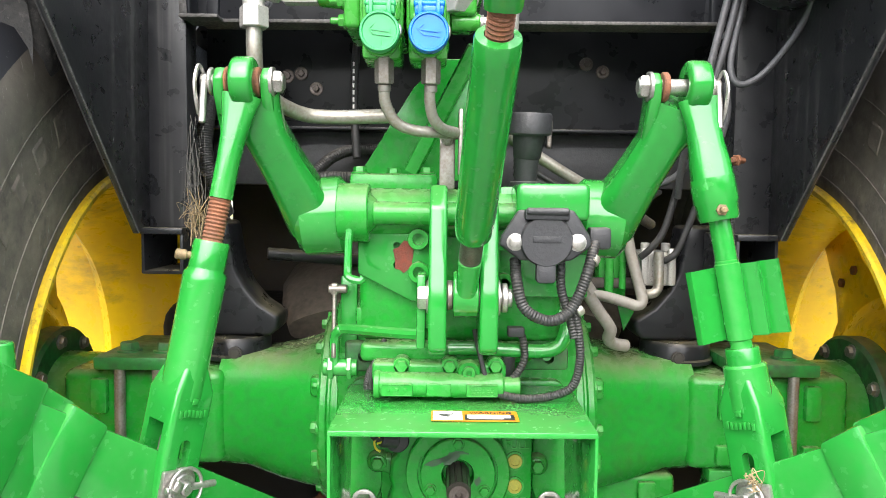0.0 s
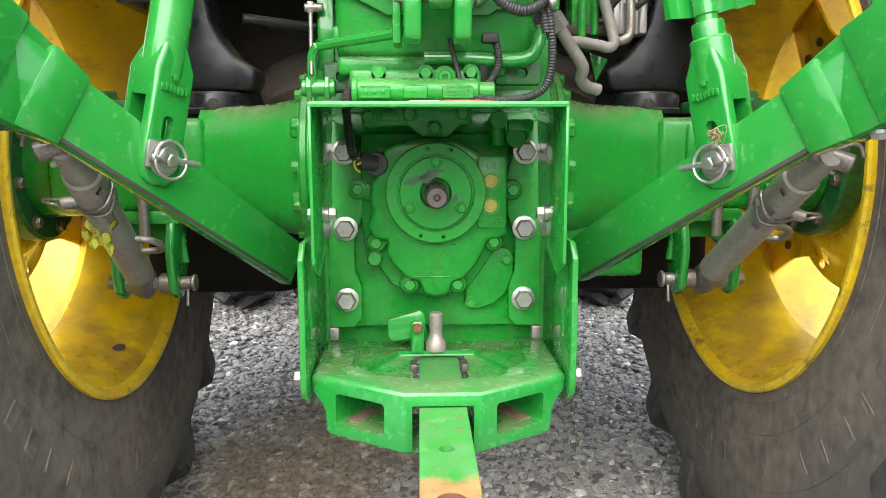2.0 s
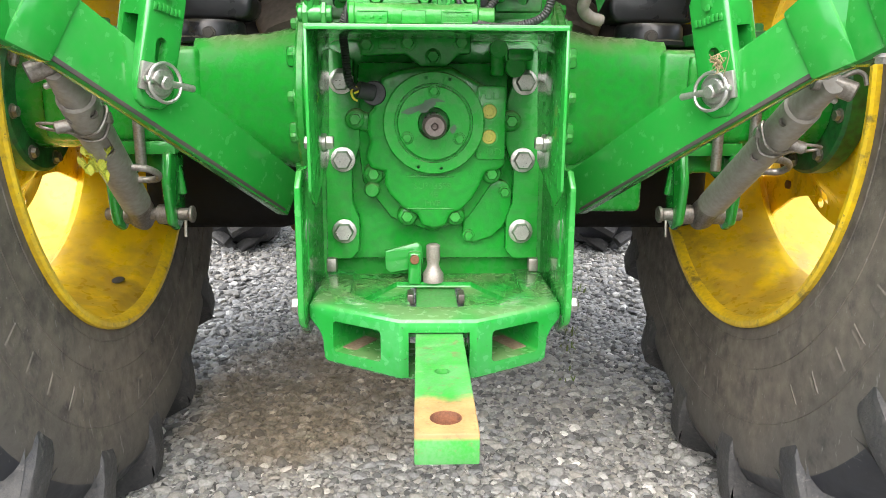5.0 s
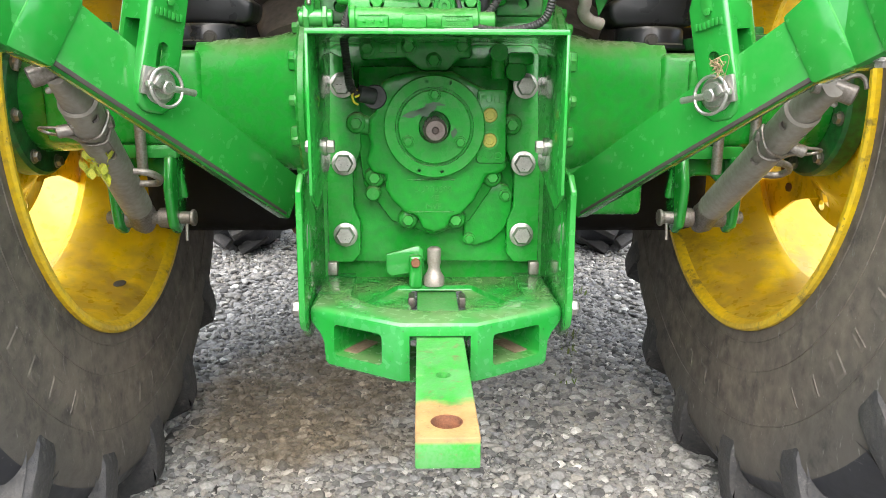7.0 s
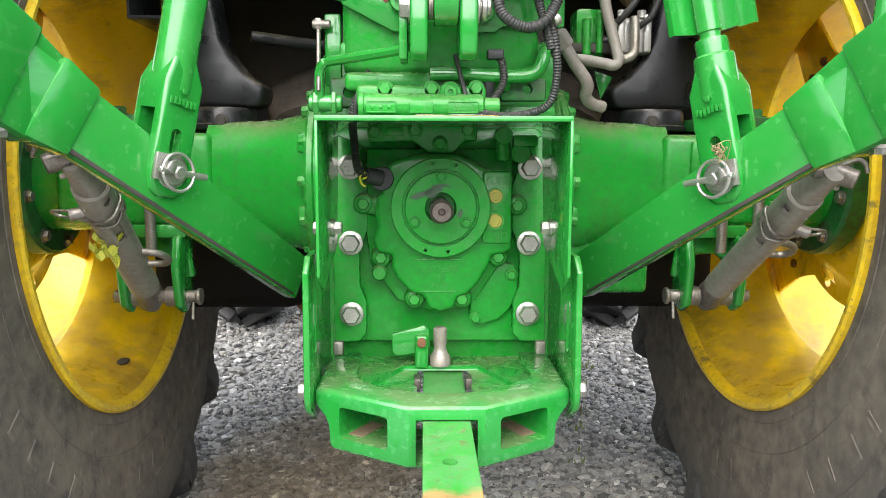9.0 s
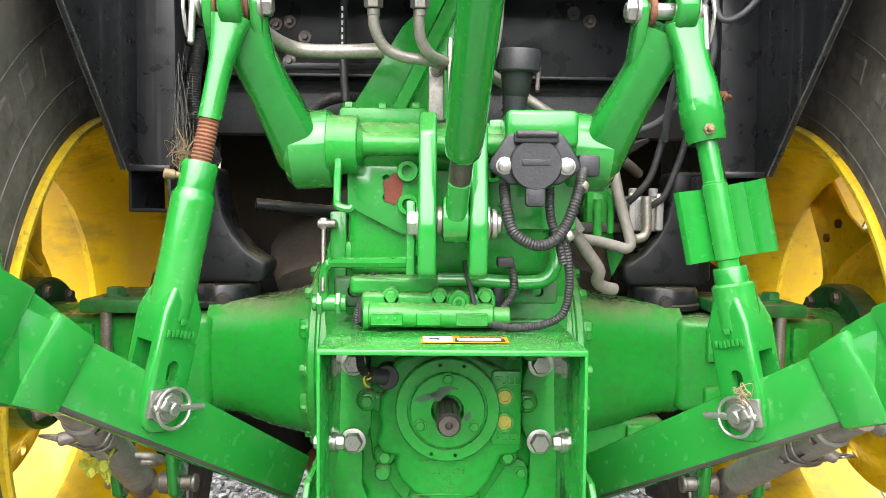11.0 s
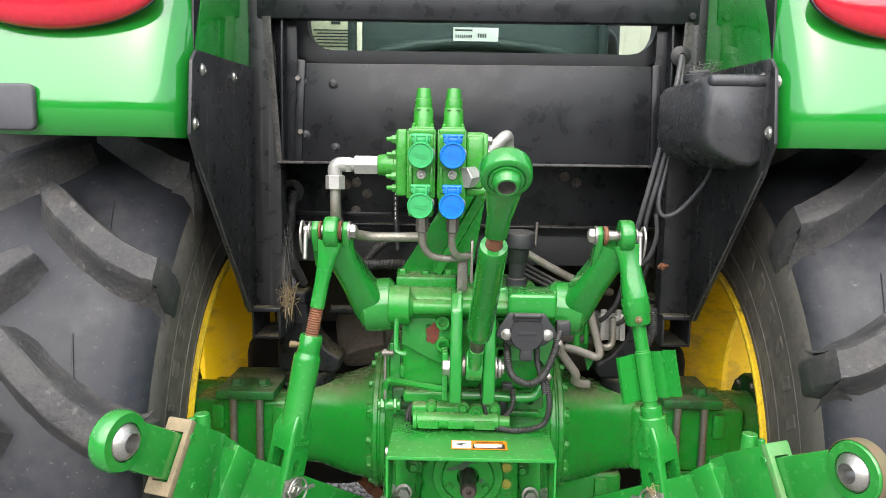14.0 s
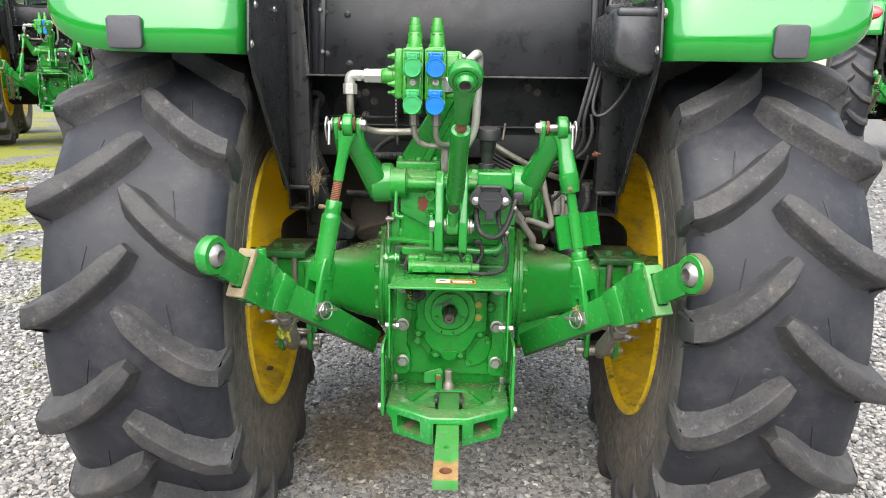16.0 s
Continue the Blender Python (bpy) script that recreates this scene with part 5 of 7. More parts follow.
def lift_arms():
    shaft = part("rockshaft", rod((-.21, .94, 1.15), (.21, .94, 1.15), .036), CAST, tractor, "green rockshaft across the lift housing")
    part("shaft_collar", joined(rod((-.176, .915, 1.15), (-.132, .915, 1.15), .042, n=32), rod((-.135, .905, 1.15), (-.12, .9, 1.15), .03, .018)), CAST, shaft)
    part("cross_rod", rod((-.125, .897, 1.15), (.08, .897, 1.15), .0165), CAST, shaft)
    for s in (-1, 1):
        mir = (lambda b: b) if s > 0 else mirrored
        k = -.012 if s > 0 else .0
        secs = [((.2, .96, 1.113), .012, .012), ((.203, .956, 1.119), .026, .024), ((.209, .948, 1.131), .036, .034), ((.218, .933, 1.148), .040, .040), ((.232, .91, 1.178), .034, .040), ((.25, .88, 1.22), .0295, .036), ((.266, .85, 1.258), .029, .030), ((.276, .835, 1.283), .036, .026), ((.281, .825, 1.297), .043, .02)]
        arm = part("lift_arm", mir(joined(loft(secs, 40, 4.0), rod((.165, .94, 1.147), (.238, .94, 1.142), .057, n=40, ease=.01))), GREEN, tractor, "green cast lift arm")
        for x0 in (.246, .306):
            ear = prism([(.80, 1.30), (.797, 1.322), (.81, 1.336), (.826, 1.332), (.842, 1.30), (.87, 1.25), (.84, 1.24)], .015, upright(x0 + k), .004)
            part("arm_ear", mir(ear), GREEN, arm)
        part("lift_arm_pin", mir(joined(rod((.232 + k, .812, 1.317), (.338 + k, .812, 1.317), .0105), hex_bolt((.246 + k, .812, 1.317), (-1, 0, 0), .026, .012), rod((.322 + k, .812, 1.317), (.327 + k, .812, 1.317), .018))), ZINC, arm, "zinc-plated arm pin")
        part("worn_bush", mir(joined(rod((.262 + k, .812, 1.317), (.27 + k, .812, 1.317), .019), rod((.302 + k, .812, 1.317), (.306 + k, .812, 1.317), .019))), RUST, arm)
        x = .334 + k
        part("linch_clip", mir(joined(tube([(x, .81, 1.325), (x + .004, .80, 1.335), (x + .006, .79, 1.31), (x + .004, .80, 1.275), (x, .812, 1.28)], .0026, 6), rod((x - .003, .80, 1.318), (x - .003, .79, 1.262), .0045))), ZINC, arm, "bright linch pin")
    # cast lift housing and its cover plate
    house = part("lift_housing", box((0, 1.06, 1.07), (.30, .25, .22), None, .014, 3), CAST, tractor, "green cast lift housing, rust spot where paint is gone")
    for c, z in (((-.08, .985, .995), (.15, .09, .03)), ((.1, .985, .995), (.13, .09, .03)), ((-.1, 1.02, 1.19), (.13, .16, .035))):
        part("housing_flange", box(c, z, None, .006), CAST, house)
    for x, y, z in ((-.153, .975, 1.209), (-.102, .97, 1.207), (-.052, .975, 1.209)):
        part("housing_bolt", hex_bolt((x, y, z), (0, 0, 1), .018, .01), CAST, house)
    for x, y, z in ((-.135, .965, 1.011), (-.088, .96, 1.011), (-.11, 1.02, 1.011), (.1, .965, 1.011), (.145, .97, 1.011)):
        part("housing_bolt", hex_bolt((x, y, z), (0, 0, 1), .017, .009), ZINC_PAINTED, house)
    pl = hollowed(prism([(-.15, 1.135), (-.15, 1.062), (-.072, 1.022), (-.04, 1.022), (-.04, 1.135)], .014, facing(.935), .003), rod((-.093, 1.0, 1.103), (-.093, .9, 1.103), .0055), rod((-.093, 1.0, 1.075), (-.093, .9, 1.075), .0055))
    cp = part("cover_plate", pl, GREEN, house)
    pr = hollowed(prism([(.15, 1.135), (.15, 1.072), (.08, 1.022), (.045, 1.022), (.045, 1.135)], .014, facing(.935), .003), rod((.093, 1.0, 1.085), (.093, .9, 1.085), .0055))
    part("cover_plate", pr, GREEN, house)
    rnd = random.Random(3)
    spot = []
    for i in range(16):
        a = 2 * math.pi * i / 16
        r = .015 + .008 * rnd.random()
        spot.append((-.083 + r * math.cos(a) * .8, 1.088 + r * math.sin(a) * 1.15))
    part("rust_spot", prism(spot, .0008, facing(.9205), 0), REDRUST, cp, "bare red rust patch")
    for x, z in ((-.062, 1.113), (-.061, 1.065), (.06, 1.113), (.062, 1.05)):
        part("socket_screw", lathe([(0, -.004), (.008, -.004), (.0085, .012), (.0145, .012), (.0155, .010), (.0155, 0), (0, 0)], axes((x, .92, z), (x, 0, z)), 24), CAST, cp)
    for x, z in ((-.061, 1.168), (.055, 1.168)):
        eyeb = hollowed(box((x, .95, z), (.034, .03, .03), None, .004), rod((x, 1.0, z - .002), (x, .8, z - .002), .0075))
        part("drilled_boss", eyeb, CREAM_GREEN, house)
    # top link bracket plates with their pin
    for x0 in (-.045, .022):
        ppl = prism([(.80, .975), (.815, .966), (.86, .972), (.93, 1.0), (.93, 1.19), (.85, 1.19), (.82, 1.16), (.812, 1.10), (.8, 1.06), (.795, 1.02)], .024, upright(x0), .005, 3)
        part("top_link_bracket", ppl, GREEN, tractor, "green bracket plate for the top link")
    part("top_link_pin", joined(rod((-.06, .833, 1.04), (.066, .833, 1.04), .0125), hex_bolt((-.046, .833, 1.04), (-1, 0, 0), .03, .014), rod((.046, .833, 1.04), (.05, .833, 1.04), .024), rod((.052, .833, 1.04), (.06, .833, 1.04), .02)), ZINC, tractor, "plated top link pin with worn washer")
    # clutch valve block across the top of the cover
    vb = part("clutch_valve_block", joined(rod((-.118, .878, .910), (.06, .878, .910), .0175, n=28), box((-.03, .91, .925), (.19, .055, .03), None, .006, 3), box((-.02, .935, .948), (.25, .05, .028), None, .008, 3), rod((.06, .878, .910), (.084, .878, .910), .0125)), CAST, tractor, "green clutch valve block")
    part("end_collar", rod((-.121, .878, .910), (-.112, .878, .910), .0195, n=28), CAST, vb)
    for x, z in ((-.083, .935), (-.015, .935), (.05, .936)):
        part("block_boss", rod((x, .905, z), (x, .884, z), .0135, .0125, 20, .003), CAST, vb)
        part("block_bolt", hex_bolt((x, .8845, z), BACK, .016, .008), CAST, vb)
    part("block_plug", lathe([(0, -.02), (.016, -.02), (.016, .001), (.0145, .003), (.0095, .003), (.0095, .006), (.0085, .0075), (.004, .0075), (.0035, .004), (0, .004)], axes((.012, .875, .929), (.012, 0, .929)), 24), CAST, vb)
    for x, w in ((-.088, .044), (-.03, .034), (.03, .044)):
        part("name_pad", box((x, .8605, .907), (w, .005, .018), None, .002), CAST, vb)
    for x in (-.088, .03):
        for k in (-1, 1):
            part("pad_line", box((x, .8575, .907 + k * .0075), (.04, .002, .0016), None, .0005), CAST, vb)
    for k in (-1, 0, 1):
        part("pad_mark", box((-.088 + k * .012, .8575, .907), (.005, .002, .005), None, .0008), CAST, vb)
    part("lettering", letters("CLUTCH", .0085, facing(.8575) @ Matrix.Translation((.03, .910, 0)), .0008), CAST, vb)
    part("lettering", letters("PRESSURE", .0070, facing(.8575) @ Matrix.Translation((.03, .9028, 0)), .0008), CAST, vb)
    part("drilled_ear", hollowed(box((-.142, .955, .934), (.06, .022, .046), None, .006, 3), rod((-.142, 1.0, .935), (-.142, .8, .935), .0095)), DARKGREEN, vb)
    part("drilled_ear", hollowed(box((.125, .935, .938), (.07, .02, .034), None, .005), rod((.131, 1.0, .939), (.131, .8, .939), .008)), DARKGREEN, vb)
    part("cross_pipe", tube([(-.017, .90, .958), (.03, .90, .958), (.11, .9, .955), (.14, .90, .962), (.152, .905, .985), (.155, .93, 1.0)], .0105, 14), GREEN, tractor, "green oil pipe")
    part("pressure_sender", joined(rod((.068, .92, .905), (.068, .91, .935), .014, .012), rod((.068, .91, .93), (.07, .905, .95), .011)), PLASTIC, tractor)
    part("sender_nut", rod((.068, .925, .89), (.068, .918, .918), .017, n=6), CREAM, tractor)
    # control linkage beside the housing
    lk = part("control_link", joined(tube([(-.186, .94, .918), (-.186, .937, .96), (-.178, .932, .976), (-.164, .925, .979), (-.07, .86, .985), (-.048, .845, .989)], .0075, 8), box((-.055, .86, 1.02), (.012, .06, .1), None, .003), rod((-.203, .945, .918), (-.152, .945, .918), .013), rod((-.196, .945, .918), (-.187, .945, .918), .018, n=6), rod((-.168, .945, .918), (-.16, .945, .918), .018, n=6), box((-.186, .945, .935), (.013, .022, .05), None, .004)), GREEN, tractor, "green control linkage rod")
    part("clevis_rod", joined(rod((-.186, .93, .935), (-.187, .945, 1.034), .0034), box((-.187, .945, 1.036), (.011, .011, .018), None, .003), rod((-.196, .945, 1.036), (-.168, .945, 1.036), .0065)), STEEL, lk, "plated link rod")
    part("lever_plate", box((-.167, .965, 1.0), (.026, .014, .11), None, .004), GREEN, lk)
    part("hook_strip", tube([(-.158, .885, 1.13), (-.158, .87, 1.075), (-.155, .862, 1.062), (-.14, .86, 1.058), (-.135, .86, 1.062)], .0055, 8), GREEN, lk)


ZINC_PAINTED = material("paint_worn_bolt", (0.3, 0.42, 0.3), 0.45, metal=0.3, spots=(0.45, 0.42, 0.36), scale=60)
REDRUST = material("red_rust", (0.2, 0.042, 0.024), 0.85, spots=(0.12, 0.04, 0.028), scale=120, bump=0.5, bump_scale=400)
lift_arms()


def top_link():
    lo, hi = V(.004, .83, 1.045), V(.031, .452, 1.444)
    d = (hi - lo).normalized()
    at = lambda k: tuple(lo + d * k)
    L = (hi - lo).length
    body = part("top_link", lathe([(0, .105), (.015, .105), (.022, .115), (.0235, .13), (.0242, .15), (.0242, L - .19), (.0235, L - .17), (.0225, L - .167), (.0145, L - .165), (.0135, L - .175), (.0, L - .175)], axes(tuple(lo), tuple(hi)), 32), GREEN, tractor, "green top link with a rusty thread")
    ridge = [(.0128 + (.0009 if i % 2 else -.0006), i * .0024) for i in range(26)]
    part("thread", lathe([(0, 0)] + ridge + [(0, .0625)], axes(at(L - .185), at(L)), 18), RUST, body, "rusty exposed thread")
    part("lower_end", joined(loft([(at(0), .015, .026), (at(.04), .0145, .022), (at(.07), .0145, .016)], power=3.5), rod((-.0125, .83, 1.045), (.0205, .83, 1.045), .031, n=28)), GREEN, body)
    part("lower_thread", rod(at(.065), at(.11), .0145), STEEL_DARK, body)
    part("lower_bush", joined(rod((-.021, .832, 1.043), (-.0125, .832, 1.043), .02), rod((.0205, .832, 1.043), (.024, .832, 1.043), .02)), STEEL, body)
    ax = V(0, -.75, -.66).normalized()
    c = hi
    m = axes(tuple(c - ax * .02), tuple(c + ax * .02))
    part("shank", loft([(at(L - .135), .0175, .0155), (at(L - .128), .0185, .0175), (at(L - .09), .0185, .0185), (at(L - .075), .021, .0185), (at(L - .03), .027, .018)], power=5), GREEN, body)
    part("eye", lathe([(.0215, .004), (.033, .004), (.0368, .0065), (.0384, .0105), (.0388, .016), (.0386, .029), (.0375, .0335), (.0352, .0362), (.0285, .037), (.0276, .0345), (.0263, .0345), (.0255, .039), (.0215, .039), (.0215, .004)], m, 56), GREEN, body, smooth=50)
    part("eye_ball", lathe([(.0135, -.013), (.0165, -.013), (.0175, -.010), (.0205, -.006), (.0215, -.002), (.0215, .042), (.0205, .046), (.0165, .053), (.0135, .053), (.0135, -.013)], m, 40), GREEN, body, "green painted ball bush in the eye")
    part("bush_bore", lathe([(.0128, -.0128), (.0136, -.0132), (.0136, .052), (.0128, .052), (.0128, -.0128)], m, 40), STEEL, body, "bare steel bore")
    part("ball_ring", lathe([(.0204, -.0068), (.0216, -.0045), (.0216, .0), (.0206, -.002), (.0204, -.0068)], m, 40), STEEL, body, "bare steel ball face")
    part("bush_ring", lathe([(.0136, -.0145), (.0162, -.0145), (.0165, -.012), (.0136, -.012), (.0136, -.0145)], m, 40), CREAM_GREEN, body, "rubbed bush lip")


top_link()


# ---- remote hydraulic valve ----
def remote_valve():
    v = part("remote_valve", joined(box((-.108, .88, 1.45), (.056, .15, .135), None, .004), box((-.049, .88, 1.45), (.056, .15, .135), None, .004)), LIT_GREEN, tractor, "green two-section remote hydraulic valve")
    part("end_plate", joined(box((-.146, .87, 1.452), (.022, .12, .13), None, .006, 3), rod((-.165, .86, 1.446), (-.155, .86, 1.446), .026), rod((-.196, .86, 1.446), (-.16, .86, 1.446), .021, .024)), LIT_GREEN, v)
    part("end_plate", joined(box((-.004, .87, 1.455), (.034, .12, .10), None, .006, 3), rod((-.02, .83, 1.50), (.018, .83, 1.50), .011), rod((-.02, .83, 1.40), (.018, .83, 1.40), .011), box((.016, .87, 1.47), (.01, .11, .08), None, .003)), LIT_GREEN, v)
    for x in (-.108, -.049):
        for k in (-1, 1):
            for z, h in ((1.42, .05), (1.495, .03)):
                part("valve_rib", box((x + k * .02, .807, z), (.008, .012, h), None, .003), LIT_GREEN, v)
        for z, w in ((1.40, .04), (1.512, .05)):
            part("valve_rib", box((x, .806, z), (w, .011, .012), None, .003), LIT_GREEN, v)
        part("valve_port", rod((x, .81, 1.467), (x, .795, 1.467), .024, n=28), LIT_GREEN, v)
        part("valve_port", joined(rod((x, .81, 1.372), (x, .795, 1.372), .024, n=28), box((x, .84, 1.372), (.05, .07, .05), None, .006)), LIT_GREEN, v)
    for z in (1.505, 1.48, 1.43, 1.405):
        part("tie_tube", rod((-.02, .835, z), (.015, .835, z), .0085), LIT_GREEN, v)
    for y, z in ((.83, 1.497), (.84, 1.468), (.83, 1.425), (.84, 1.402), (.9, 1.50)):
        part("tie_nut", joined(hex_bolt((-.158, y, z), (-1, 0, 0), .015, .009), rod((-.165, y, z), (-.178, y, z), .0045)), LIT_GREEN, v)
    for z in (1.497, 1.40):
        part("tie_nut", hex_bolt((.021, .84, z), (1, 0, 0), .016, .009), ZINC, v)
    for x in (-.107, -.047):
        c = part("detent_cylinder", lathe([(0, 0), (.0215, 0), (.021, .006), (.0188, .043), (.018, .044), (.0173, .0445), (.017, .06), (.0165, .0612), (.0153, .062), (.0148, .069), (.0143, .070), (.0139, .079), (.0128, .082), (0, .082)], Matrix.Translation((x, .87, 1.517)), 28), LIT_GREEN, v)
        part("cylinder_foot", joined(box((x, .865, 1.519), (.046, .05, .008), None, .002), *[rod((x + k * .018, .845, 1.52), (x + k * .018, .845, 1.529), .004) for k in (-1, 1)]), LIT_GREEN, c)
        part("cylinder_mark", joined(*[box((x + k * .0095, .8525, 1.556), (.009, .002, .0014), None, 0) for k in (-1, 1)]), INK, c)
        for z in (1.467, 1.372):
            mat = COUPLER_GREEN if x < -.08 else BLUE
            q = part("quick_coupler", joined(rod((x, .82, z), (x, .785, z), .019), rod((x + .016, .79, z + .004), (x + .016, .775, z + .004), .011), rod((x, .81, z), (x, .80, z), .022, n=6)), ZINC, v, "plated quick coupler")
            mm = axes((x, .777, z), (x, 0, z))
            cap = lathe([(0, 0), (.0235, 0), (.0248, .002), (.0248, .013), (.0235, .016), (.0215, .016), (.0205, .0135), (0, .0135)], mm, 40)
            cp = part("dust_cap", joined(cap, box((x, .779, z + .0285), (.036, .016, .012), None, .003), rod((x - .019, .775, z + .036), (x + .019, .775, z + .036), .0045), *[box((x + k * .011, .772, z + .028), (.005, .014, .02), None, .001) for k in (-1, 1)]), mat, q, "green dust cap" if x < -.08 else "blue dust cap")
            sign = [box((x + .001, .763, z + .001), (.026, .0016, .002), Matrix.Rotation(.12, 4, "Y"), 0), box((x + .003, .763, z - .0045), (.022, .0016, .002), Matrix.Rotation(.12, 4, "Y"), 0), box((x + .0125, .763, z - .001), (.002, .0016, .008), None, 0), box((x - .010, .763, z + .006), (.009, .0016, .0018), Matrix.Rotation(-.7, 4, "Y"), 0), box((x - .010, .763, z + .0), (.009, .0016, .0018), Matrix.Rotation(.8, 4, "Y"), 0), box((x + .002, .763, z - .012), (.0018, .0016, .008), None, 0)]
            part("cap_symbol", joined(*sign), mat, cp)
        part("bleed_plug", lathe([(0, .002), (.004, .002), (.005, .006), (.0085, .006), (.0095, 0), (0, 0)], axes((x, .804, 1.43), (x, 0, 1.43)), 20), ZINC, v)
        part("hose_fitting", joined(rod((x + .002, .815, 1.352), (x + .002, .82, 1.318), .0125, n=6), rod((x + .002, .82, 1.318), (x + .002, .822, 1.308), .0085)), STEEL, v)
    part("oil_tube", tube([(-.105, .82, 1.315), (-.104, .825, 1.295), (-.092, .835, 1.272), (-.07, .845, 1.262), (-.035, .86, 1.26), (-.01, .9, 1.262)], .0075, 12), PIPE, tractor, "bent grey steel oil tube")
    part("oil_tube", tube([(-.046, .82, 1.315), (-.046, .825, 1.297), (-.042, .835, 1.278), (-.03, .85, 1.265), (-.01, .88, 1.262)], .0075, 12), PIPE, tractor, "bent grey steel oil tube")
    part("elbow_fitting", joined(rod((-.196, .86, 1.446), (-.243, .86, 1.446), .0205, n=6), rod((-.24, .86, 1.446), (-.257, .86, 1.446), .0135), rod((-.25, .86, 1.446), (-.262, .86, 1.446), .0165, n=6), tube([(-.258, .86, 1.446), (-.275, .86, 1.446), (-.283, .86, 1.438), (-.283, .86, 1.42)], .0145, 16), rod((-.283, .86, 1.424), (-.283, .86, 1.396), .0195, n=6)), WHITE, tractor, "bright plated hydraulic elbow fitting")
    part("return_pipe", tube([(-.283, .86, 1.4), (-.283, .862, 1.36), (-.282, .875, 1.33), (-.268, .91, 1.308), (-.235, .945, 1.293), (-.19, .955, 1.29), (-.10, .955, 1.293)], .0108, 14), PIPE, tractor, "grey steel return pipe")
    part("supply_fitting", joined(rod((.002, .832, 1.43), (-.026, .80, 1.425), .022, n=6), rod((.0, .835, 1.43), (-.012, .82, 1.43), .014), rod((.0, .835, 1.452), (.02, .85, 1.475), .0175, n=6)), WHITE, tractor)
    part("supply_pipe", tube([(.002, .835, 1.445), (.015, .85, 1.468), (.04, .875, 1.49), (.058, .89, 1.507), (.066, .91, 1.505), (.068, .925, 1.48), (.066, .94, 1.4), (.06, .96, 1.3), (.03, .98, 1.24)], .0122, 14), PIPE_PALE, tractor, "pale plated supply pipe")
    # support bracket below the valve
    part("valve_bracket", prism([(-.165, 1.2), (.0, 1.2), (.03, 1.39), (-.03, 1.39), (-.075, 1.345)], .012, Matrix.Translation((0, .03, 0)) @ facing(1.0), .003), CAST, tractor, "green welded valve bracket")
    part("bracket_rib", loft([((-.075, .99, 1.215), .012, .02), ((-.03, .965, 1.30), .012, .022), ((.018, .935, 1.39), .012, .022)], power=6), CAST, tractor)
    part("plate_strap", joined(box((-.022, .905, 1.225), (.022, .006, .08), None, .002), box((-.004, .89, 1.25), (.006, .03, .09), None, .002), hex_bolt((-.022, .9, 1.255), BACK, .012, .005)), STEEL, tractor, "bare steel strap")


PIPE_PALE = material("pale_plated_pipe", (0.55, 0.54, 0.5), 0.36, metal=0.5, amount=0.2, scale=25)
remote_valve()


